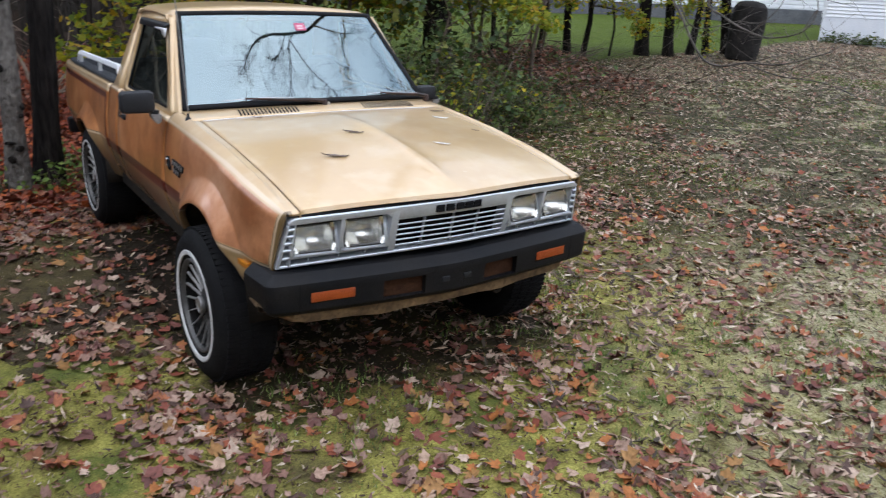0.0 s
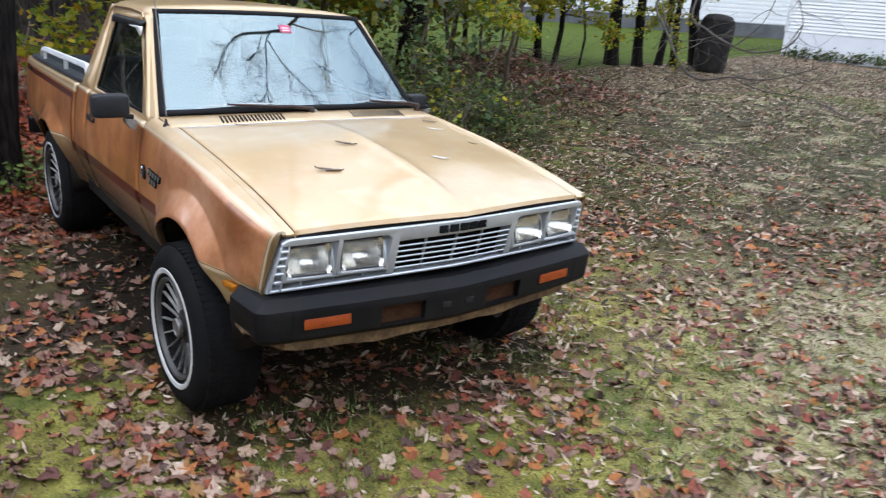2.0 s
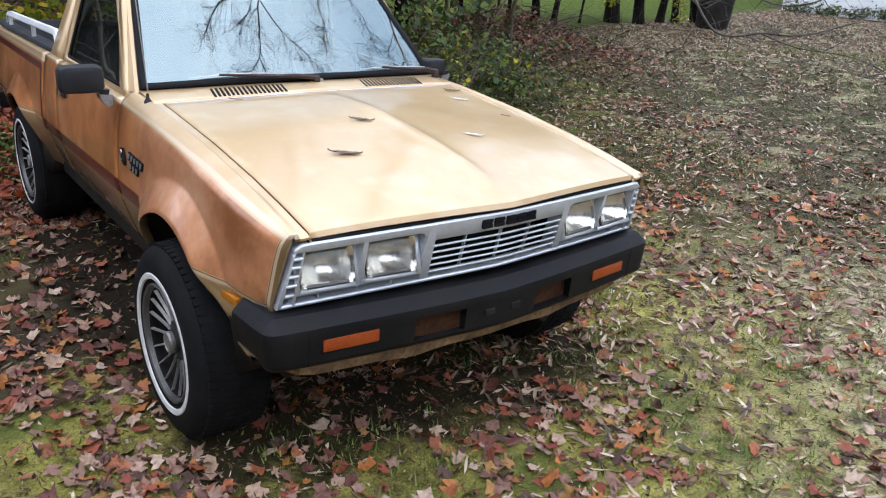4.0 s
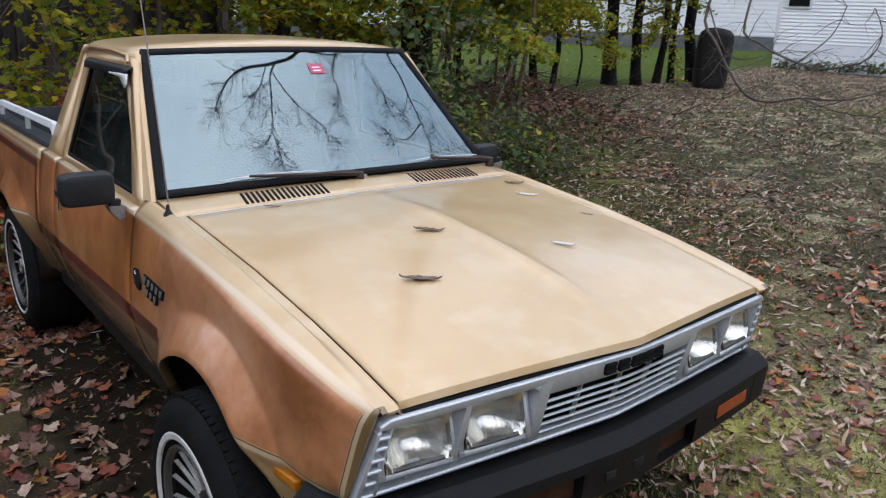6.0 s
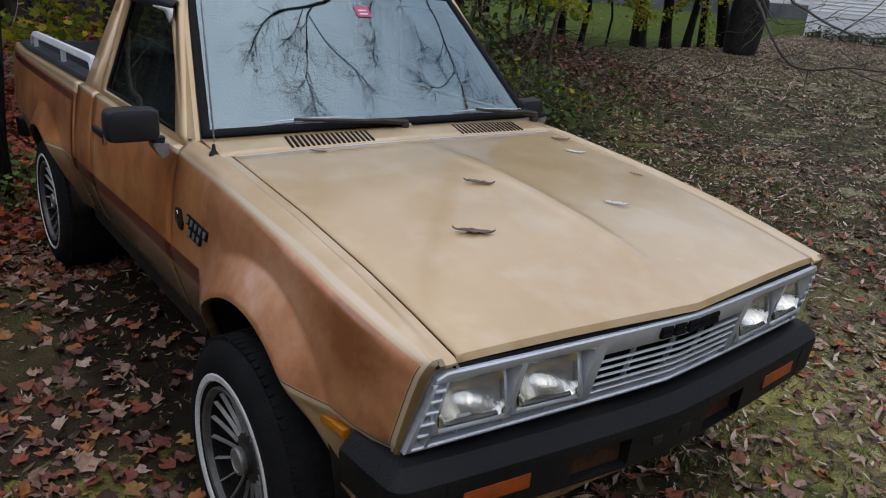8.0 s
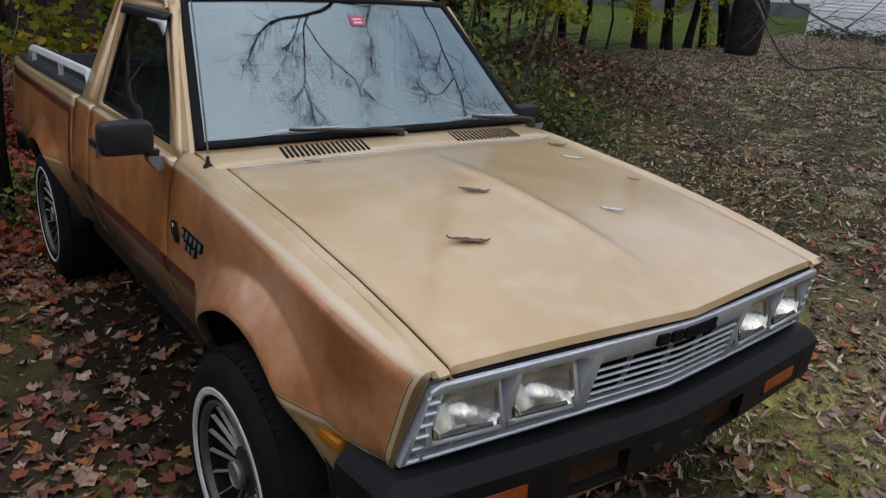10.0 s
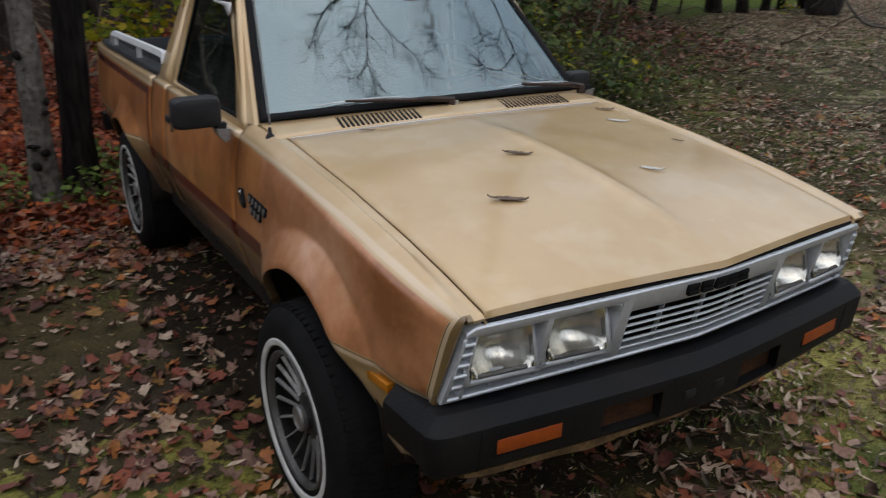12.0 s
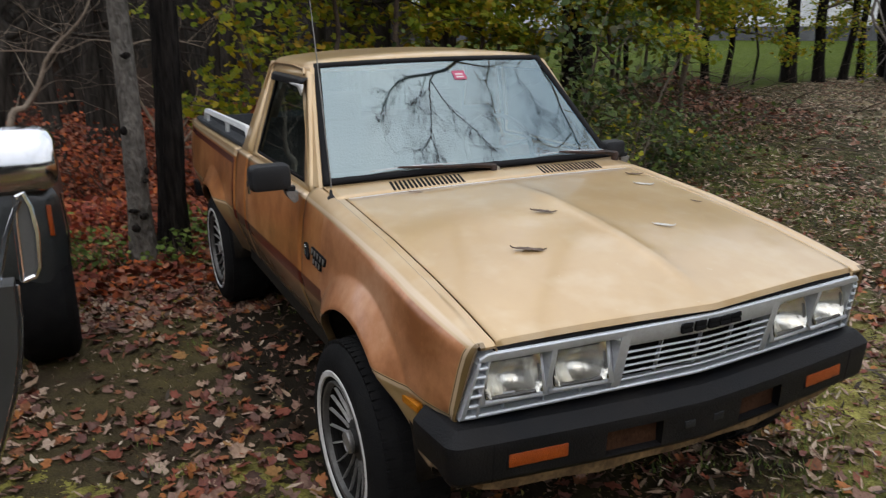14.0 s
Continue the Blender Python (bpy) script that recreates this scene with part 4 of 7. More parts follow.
    for x0, x1 in ((-0.445, -0.140), (0.25, 0.545)):
        slim = 0.0050 if x0 < 0 else 0.0040
        for k in range(17):
            x = x0 + (x1 - x0) * k / 16
            z = edge_z(1.163) + interp(CROWN, 1.163) * max(0.0, 1 - (abs(x) / 0.665) ** 2.2) + 0.0095
            bm = bmesh.new()
            box(bm, -slim, slim, -0.052, 0.052, -0.003, 0.003, 0.0008, pose(x, 1.238, z - 0.0003, 6.5, math.degrees(math.atan(interp(CROWN, 1.163) * 2.2 / 0.665 * math.copysign((abs(x) / 0.665) ** 1.2, x))), -11))
            part("vent_slot", bm, VOID, cowl)
    # pale strip along the bonnet and cowl seam, standing for its highlight
    bm = bmesh.new()
    tube(bm, [(x, 1.167, edge_z(1.163) + interp(CROWN, 1.163) * max(0.0, 1 - (abs(x) / 0.665) ** 2.2) - 0.001) for x in (-0.655 + 1.31 * i / 30 for i in range(31))], 0.0016, 5)
    part("seam_highlight", bm, RAIL, truck, "pale strip for the highlight along the bonnet's rear edge")
    # wipers
    for x0, x1 in ((0.045, -0.50), (0.69, 0.28)):
        bm = bmesh.new()
        p0 = Vector((x0, 1.296, 1.108))
        lathe(bm, [(0.001, 0.022), (0.014, 0.020), (0.018, 0.008), (0.018, -0.025)], 14, p0, "z")
        tip = screen((x1 + 0.12) / 0.66, 0.015, 0.018)
        mid = p0.lerp(tip, 0.45) + Vector((0, -0.016, 0.010))
        tube(bm, [p0 + Vector((0, 0, 0.012)), p0.lerp(mid, 0.5) + Vector((0, -0.008, 0.012)), mid], [0.013, 0.011, 0.008], 6)
        tube(bm, [mid, tip], [0.008, 0.005], 6)
        wiper = part("wiper", bm, WIPER_BROWN, truck, "dark rusty windscreen wiper")
        bm = bmesh.new()
        tube(bm, [screen((x1 + 0.38 * k / 6 + 0.0) / 0.66, 0.012 + 0.012 * math.sin(k / 6 * math.pi), 0.010) for k in range(7)], [0.0012, 0.0020, 0.0026, 0.003, 0.0026, 0.0020, 0.0012], 6)
        part("wiper_blade", bm, RAIL, wiper, "bright metal wiper blade")
    # washer nozzle, pale
    bm = bmesh.new()
    loft(bm, [[(0.060, 1.285, 1.094), (0.072, 1.262, 1.094), (0.082, 1.285, 1.094)], [(0.062, 1.298, 1.116), (0.070, 1.290, 1.116), (0.076, 1.298, 1.116)]])
    part("cowl_cap", bm, DRAB, truck)
    # aerial
    bm = bmesh.new()
    lathe(bm, [(0.001, 0.036), (0.005, 0.034), (0.007, 0.016), (0.014, 0.006), (0.017, -0.006)], 12, (-0.714, 1.20, 1.078), "z")
    aerial = part("aerial", bm, BLACK_PLASTIC, truck, "thin metal aerial on a black base")
    bm = bmesh.new()
    tube(bm, [(-0.712, 1.20, 1.12), (-0.716, 1.26, 1.5), (-0.725, 1.36, 2.05)], [0.0028, 0.0024, 0.0015], 6)
    part("mast", bm, ALLOY, aerial)


def build_bed():
    top = lambda y: 1.052 - 0.012 * (y - 2.7)
    for s in (-1, 1):
        side_panel("bed_side", s, 2.722, 4.40, 0.44, top, 22, ARCH_R)
        bm = bmesh.new()
        rows = []
        for k in range(9):
            y = 2.73 + 1.66 * k / 8
            w = half_width(y, top(y))
            rows.append([(s * (w - 0.030), y, top(y) + 0.012), (s * (w - 0.045), y, top(y) + 0.02), (s * (w - 0.11), y, top(y) + 0.02), (s * (w - 0.12), y, top(y)), (s * (w - 0.12), y, 0.66)])
        grid(bm, rows)
        part("bed_liner", bm, LINER, truck, "dark plastic bed liner", solid=0.008)
        # rail
        bm = bmesh.new()
        rx = s * 0.70
        # a flat bright bar that stands off the bed side on posts, its front end turned down
        def rail_z(y):
            return 1.168 - 0.022 * (y - 2.68)
        rings = []
        for y, z in ((2.645, 1.088), (2.652, 1.105), (2.672, rail_z(2.672) - 0.008), (2.70, rail_z(2.70)), (3.3, rail_z(3.3)), (3.93, rail_z(3.93)), (3.985, rail_z(3.985) - 0.012), (4.0, 1.09)):
            rings.append([(rx + s * 0.016, y, z - 0.016), (rx + s * 0.020, y, z - 0.010), (rx + s * 0.010, y, z + 0.014), (rx - s * 0.012, y, z + 0.014), (rx - s * 0.014, y, z + 0.006)])
        loft(bm, rings)
        rail = part("bed_rail", bm, RAIL, truck, "bright metal rail standing on posts over the bed side", sharp=25)
        for y in (2.69, 3.27, 3.95):
            bm = bmesh.new()
            box(bm, rx - 0.010, rx + 0.010, y - 0.016, y + 0.016, top(y) + 0.018, rail_z(y) - 0.004, 0.003)
            part("rail_post", bm, RAIL, rail)
        bm = bmesh.new()
        loft(bm, [[(rx + s * a, y, top(y) + b) for a, b in ((0.034, 0.012), (0.030, 0.032), (-0.030, 0.034), (-0.034, 0.012))] for y in (2.63, 3.3, 4.05)])
        part("rail_base", bm, LINER, rail, "dark strip under the rail")
    bm = bmesh.new()
    box(bm, -0.66, 0.66, 2.725, 4.38, 0.64, 0.66)
    part("bed_floor", bm, LINER, truck)
    for y in (2.74, 4.35):
        bm = bmesh.new()
        box(bm, -0.66, 0.66, y - 0.012, y + 0.012, 0.66, 1.055, 0.008)
        part("bed_end_liner", bm, LINER, truck)
    bm = bmesh.new()
    box(bm, -0.735, 0.735, 4.36, 4.405, 0.56, 1.04, 0.012)
    part("tailgate", bm, PAINT_SIDE, truck)
    bm = bmesh.new()
    box(bm, -0.76, 0.76, 4.42, 4.54, 0.45, 0.57, 0.02)
    part("rear_bumper", bm, BUMPER_BLACK, truck)


def build_underbody():
    def dark_box(name, *dims):
        bm = bmesh.new()
        box(bm, *dims)
        part(name, bm, DARK, truck)
    for s in (-1, 1):
        dark_box("chassis_rail", s * 0.40 - 0.04, s * 0.40 + 0.04, 0.12, 4.35, 0.42, 0.54, 0.01)
        dark_box("inner_wing", s * 0.50 - 0.02, s * 0.50 + 0.02, 0.2, 1.2, 0.45, 0.96)
        dark_box("inner_arch", s * 0.58 - 0.02, s * 0.58 + 0.02, 2.8, 4.1, 0.45, 0.64)
    dark_box("engine", -0.46, 0.46, 0.16, 1.2, 0.50, 0.86)
    dark_box("radiator_support", -0.70, 0.70, 0.10, 0.14, 0.44, 0.88)
    for yc in (FRONT_AXLE, REAR_AXLE):
        bm = bmesh.new()
        tube(bm, [(-0.66, yc, 0.345), (0.66, yc, 0.345)], 0.045, 10)
        axle = part("axle", bm, DARK, truck)
        bm = bmesh.new()
        lathe(bm, [(0.001, yc - 0.16), (0.10, yc - 0.12), (0.15, yc), (0.10, yc + 0.12), (0.001, yc + 0.16)], 14, (0.1, 0, 0.345), "y")
        part("differential", bm, DARK, axle)
    for s in (-1, 1):
        bm = bmesh.new()
        rows = []
        for k in range(17):
            a = math.pi * k / 16
            rows.append([(s * x, 0.70 + 0.44 * math.cos(a), 0.40 + 0.42 * math.sin(a)) for x in (0.785, 0.48)])
        grid(bm, rows)
        part("wheel_well", bm, DARK, truck, solid=0.004)
        bm = bmesh.new()
        rows = []
        for k in range(17):
            a = math.pi * k / 16
            rows.append([(s * x, 3.33 + 0.415 * math.cos(a), 0.38 + 0.39 * math.sin(a)) for x in (0.785, 0.56)])
        grid(bm, rows)
        part("wheel_well", bm, DARK, truck, solid=0.004)
        bm = bmesh.new()
        box(bm, s * 0.66 - 0.12, s * 0.66 + 0.12, 1.13, 1.14, 0.26, 0.50, 0.003)
        part("mud_flap", bm, BLACK_PLASTIC, truck)
    bm = bmesh.new()
    tube(bm, [(0.30 + 0.026 * math.cos(a), 0.03 + 0.008 * math.sin(a), 0.455 + 0.03 * math.sin(a)) for a in (2 * math.pi * k / 16 for k in range(17))], 0.008, 6, False)
    tube(bm, [(0.30, 0.04, 0.48), (0.32, 0.16, 0.50)], 0.012, 6)
    part("tow_hook", bm, DARK, truck, "rusty tow hook")


def build_wheel(s, yc, steer):
    """Wide tyre with a white line, turbine alloy rim and domed cap; the outer face looks along s."""
    R = 0.352
    thin = 0.007 if yc > 1 else 0.0
    bm = bmesh.new()
    prof = [(0.195, 0.10), (0.210, 0.122), (0.240, 0.1365), (0.285, 0.139), (0.318, 0.128), (0.338, 0.108), (R, 0.085), (R, 0.0), (R, -0.085), (0.338, -0.108), (0.318, -0.128), (0.285, -0.139), (0.245, -0.136), (0.20, -0.10)]
    lathe(bm, [(r, -o) for r, o in prof], 64)
    wheel = part("wheel", bm, RUBBER, truck, "black wide tyre with a white line on a turbine alloy rim")
    wheel.matrix_basis = pose(s * (0.753 if yc < 1 else 0.690), yc, HUB_Z, 0, 0, steer if s < 0 else 180 + steer)
    bm = bmesh.new()
    lathe(bm, [(r, -o) for r, o in ((0.231 + thin, 0.133), (0.234 + thin, 0.1385), (0.250, 0.1405), (0.254, 0.1375))], 64)
    part("white_line", bm, WHITE_RUBBER, wheel, "white sidewall line")
    bm = bmesh.new()
    for k in range(72):
        a = 2 * math.pi * k / 72
        for row, (x0, x1, sh) in enumerate(((-0.104, -0.058, 0.0), (-0.05, -0.006, 0.5), (0.006, 0.05, 0.0), (0.058, 0.104, 0.5))):
            m = Matrix.Rotation(a + sh * 2 * math.pi / 72, 4, "X")
            box(bm, x0, x1, -0.0105, 0.0105, R - 0.016, R + (0.004 if row in (1, 2) else 0.0004), 0.0, m)
    part("tread", bm, RUBBER, wheel)
    bm = bmesh.new()
    lathe(bm, [(r, -o) for r, o in ((0.213, 0.118), (0.215, 0.130), (0.210, 0.134), (0.202, 0.130), (0.198, 0.112))], 64)
    part("rim", bm, RIM_GREY, wheel, "dull grey alloy rim", sharp=25)
    bm = bmesh.new()
    lathe(bm, [(r, -o) for r, o in ((0.198, 0.113), (0.195, 0.07), (0.190, 0.02), (0.03, 0.015))], 64)
    part("rim_barrel", bm, DISH, wheel)
    bm = bmesh.new()
    lathe(bm, [(r, -o) for r, o in ((0.194, 0.085), (0.14, 0.066), (0.075, 0.058), (0.07, 0.03))], 48)
    part("rim_dish", bm, DISH, wheel)
    for k in range(18):
        a = 2 * math.pi * k / 18
        bm = bmesh.new()
        rings = []
        for t in range(5):
            r = 0.072 + (0.194 - 0.072) * t / 4
            o = 0.082 + 0.028 * (t / 4) ** 1.4
            tw = 0.03 * t / 4
            wd = 0.0017 + 0.0012 * t / 4
            ring = []
            for dx, dw in ((0.004, -wd * 0.7), (0.004, wd * 0.7), (-0.007, wd), (-0.007, -wd)):
                v = Vector((-(o + dx), dw + dx * 0.18, r))
                v.rotate(Euler((a + tw, 0, 0)))
                ring.append(v)
            rings.append(ring)
        loft(bm, rings)
        part("spoke", bm, WHEEL_GREY, wheel)
    bm = bmesh.new()
    lathe(bm, [(r, -o) for r, o in ((0.076, 0.05), (0.074, 0.080), (0.060, 0.084), (0.043, 0.086), (0.042, 0.100))], 32)
    part("hub", bm, GUNMETAL, wheel)
    bm = bmesh.new()
    lathe(bm, [(r, -o) for r, o in ((0.040, 0.092), (0.0405, 0.096), (0.038, 0.098), (0.038, 0.102), (0.0405, 0.104), (0.0405, 0.112), (0.037, 0.118), (0.031, 0.1195), (0.028, 0.116), (0.020, 0.115), (0.0005, 0.117))], 32)
    part("hub_cap", bm, ALLOY, wheel, "bright ribbed metal hub cap", sharp=25)


def grille_y(x, z):
    return -0.088 + 0.082 * (abs(x) / 0.74) ** 1.1 + (0.91 - z) * 0.24


def grille_rise(x):
    """The grille's bars climb a little towards the middle of the nose."""
    return 0.017 * max(0.0, 1 - abs(x) / 0.74)


def grille_bar(bm, x0, x1, z0, z1, depth=0.03, lift=0.0, n=None):
    """A bar that follows the nose in plan."""
    n = n or max(2, int(abs(x1 - x0) / 0.03))
    top = z1
    def gx(x, z):
        k = min(1.0, max(0.0, (abs(x) - 0.66) / 0.09))
        return x - math.copysign(k * (0.750 - grille_end(z)), x)
    rings = []
    for k in range(n + 1):
        x = x0 + (x1 - x0) * k / n
        b = min(0.004, (z1 - z0) * 0.3)
        z1 = top - (0.016 * max(0.0, (abs(x) - 0.70) / 0.05) ** 2 if top > 0.89 else 0.0)
        c = grille_rise(x)
        rings.append([(gx(x, z0), grille_y(x, z0) - lift + depth, z0 + c), (gx(x, z0), grille_y(x, z0) - lift + b, z0 + c), (gx(x, z0), grille_y(x, z0 + b) - lift, z0 + b + c),
                      (gx(x, z1), grille_y(x, z1 - b) - lift, z1 - b + c), (gx(x, z1), grille_y(x, z1) - lift + b, z1 + c), (gx(x, z1), grille_y(x, z1) - lift + depth, z1 + c)])
    loft(bm, rings)


def build_grille():
    bm = bmesh.new()
    grid(bm, [[(-0.705 + 1.41 * i / 20, grille_y(-0.705 + 1.41 * i / 20, z) + 0.112, z) for i in range(21)] for z in (0.698, 0.905)])
    grille = part("grille", bm, VOID, truck, "silver slatted grille with a black backing", solid=0.004)
    bm = bmesh.new()
    grille_bar(bm, -0.748, -0.285, 0.880, 0.908, 0.06)
    grille_bar(bm, 0.285, 0.748, 0.880, 0.908, 0.06)
    grille_bar(bm, -0.285, 0.285, 0.848, 0.908, 0.06)
    for s in (-1, 1):
        for a, b, lo in ((0.285, 0.303, 0.862), (0.303, 0.309, 0.870), (0.309, 0.318, 0.876)):
            grille_bar(bm, s * a, s * b, lo, 0.8815, 0.05, -0.003, 1)
        # sloping ledge under the lamps
        loft(bm, [[(x, grille_y(x, 0.745) + 0.002, 0.744), (x, grille_y(x, 0.745) + 0.030, 0.757), (x, grille_y(x, 0.745) + 0.030, 0.744)] for x in (s * 0.29, s * 0.5, s * 0.70)])
    grille_bar(bm, -0.750, 0.750, 0.698, 0.711, 0.06)
    grille_bar(bm, -0.735, -0.27, 0.733, 0.746, 0.06)
    grille_bar(bm, 0.27, 0.735, 0.733, 0.746, 0.06)
    for s in (-1, 1):
        for a, b, lo in ((0.268, 0.298, 0.712), (0.492, 0.507, 0.742), (0.698, 0.706, 0.70), (0.738, 0.750, 0.70)):
            grille_bar(bm, s * a, s * b, lo, 0.892, 0.06, 0.0, 2)
        for z in (0.775, 0.805, 0.835, 0.862):
            grille_bar(bm, s * 0.705, s * 0.742, z - 0.005, z + 0.005, 0.05, 0.004, 2)
    part("grille_frame", bm, SILVER, grille, "silver plastic grille surround", sharp=40)
    for z in (0.734, 0.757, 0.780, 0.803, 0.826):
        bm = bmesh.new()
        grille_bar(bm, -0.27, 0.27, z - 0.003, z + 0.003, 0.008, -0.001)
        part("slat", bm, SILVER, grille)
    for x in (-0.62, -0.50, -0.385, -0.135, -0.0, 0.135, 0.385, 0.50, 0.62):
        bm = bmesh.new()
        grille_bar(bm, x - 0.0016, x + 0.0016, 0.710, 0.735 if abs(x) > 0.3 else 0.85, 0.012, -0.012 if abs(x) > 0.3 else -0.026, 1)
        part("upright", bm, SILVER, grille)
    bm = bmesh.new()
    grille_bar(bm, -0.68, 0.68, 0.890, 0.916, 0.03, -0.012)
    part("hood_gap_strip", bm, VOID, grille)
    # dark maker's plate as plain blocks
    for k in range(5):
        x = (k - 2) * 0.0455
        bm = bmesh.new()
        at = pose(x, grille_y(x, 0.876) - 0.003, 0.8785 + grille_rise(x))
        # a plain block in two bars on a thin base
        box(bm, -0.019, 0.019, -0.002, 0.004, -0.0145, 0.0145, 0.0, at)
        for z0, z1 in ((-0.0145, -0.0015), (0.0015, 0.0145)):
            box(bm, -0.019, 0.019, -0.006, -0.002, z0, z1, 0.0012, at)
        part("badge_block", bm, VOID, grille, "dark block of the maker's badge")
    # lamps
    for x in (-0.602, -0.400, 0.400, 0.602):
        bm = bmesh.new()
        y0 = grille_y(x, 0.81) + 0.016
        slope = 0.082 * 1.1 / 0.74 * math.copysign((abs(x) / 0.74) ** 0.1, x)
        m = pose(x, y0, 0.812 + grille_rise(x) * 0.8, -13.5, 0, math.degrees(math.atan(slope)))
        rings = []
        # a deep bowl cut off flat above and below
        def bowl(u, v):
            return max(0.0, 0.069 * (1 - u * u) - 0.028 * v * v)
        cols = [-1 + 2 * i / 20 for i in range(21)]
        lines = [[m @ Vector((0.083 * u, 0.0, -0.053)) for u in cols]]
        lines += [[m @ Vector((0.083 * u, bowl(u, v), 0.053 * v)) for u in cols] for v in [-1 + 2 * k / 12 for k in range(13)]]
        lines += [[m @ Vector((0.083 * u, 0.0, 0.053)) for u in cols]]
        grid(bm, lines)
        for e in (-1, 1):
            bm.faces.new([bm.verts.new(m @ Vector((0.083 * e, d, 0.053 * v))) for d, v in ((0, -1), (bowl(1, -1), -1), (bowl(1, 0), 0), (bowl(1, 1), 1), (0, 1))])
        lamp = part("headlight", bm, REFLECTOR, truck, "rectangular sealed-beam headlight", sharp=40)
        bm = bmesh.new()
        rows = []
        for i in range(33):
            u = -1 + 2 * i / 32
            rows.append([m @ Vector((0.081 * u, -0.006 + 0.008 * (u * u) * 0.5 + 0.006 * v * v + 0.0010 * math.sin(i * 2.1), 0.051 * v)) for v in (-1, -0.5, 0, 0.5, 1)])
        grid(bm, rows)
        part("lens", bm, LENS, lamp)
        bm = bmesh.new()
        ring_o, ring_i = [], []
        for j in range(28):
            a = 2 * math.pi * j / 28
            cx, cz = math.cos(a), math.sin(a)
            cx, cz = math.copysign(abs(cx) ** 0.2, cx), math.copysign(abs(cz) ** 0.2, cz)
            ring_o.append(m @ Vector((0.0865 * cx, 0.006, 0.0565 * cz)))
            ring_i.append(m @ Vector((0.083 * cx, 0.001, 0.053 * cz)))
        vo, vi = [bm.verts.new(p) for p in ring_o], [bm.verts.new(p) for p in ring_i]
        for a in range(28):
            bm.faces.new((vo[a], vo[(a + 1) % 28], vi[(a + 1) % 28], vi[a]))
        part("bezel", bm, GUNMETAL, lamp, solid=0.01)
        bm = bmesh.new()
        grid(bm, [[m @ Vector((wx * e, 0.007, wz)) for wx in (0.0855, 0.1)] for e in (-1,) for wz in (-0.064, 0.064)])
        grid(bm, [[m @ Vector((wx, 0.007, wz)) for wx in (0.0855, 0.1)] for wz in (-0.064, 0.064)])
        grid(bm, [[m @ Vector((wx, 0.007, -wz)) for wz in (0.0555, 0.068)] for wx in (-0.1, 0.1)])
        part("lamp_surround", bm, SILVER, lamp, "silver recess round the lamp", solid=0.004)


def bumper_face(x):
    return -0.083 + 0.072 * (abs(x) / 0.79) ** 1.25


def bumper_path():
    """Plan of the bumper's outer face, from one wheel arch round the nose to the other."""
    pts = [(-0.818, 0.195), (-0.815, 0.14), (-0.811, 0.08), (-0.807, 0.035)]
    for k in range(1, 6):
        a = math.pi / 2 * k / 6
        pts.append((-0.807 + 0.047 * (1 - math.cos(a)), 0.028 - 0.042 * math.sin(a)))
    for k in range(21):
        x = -0.75 + 0.75 * k / 20
        pts.append((x, bumper_face(x)))
    return pts + [(-x, y) for x, y in reversed(pts[:-1])]


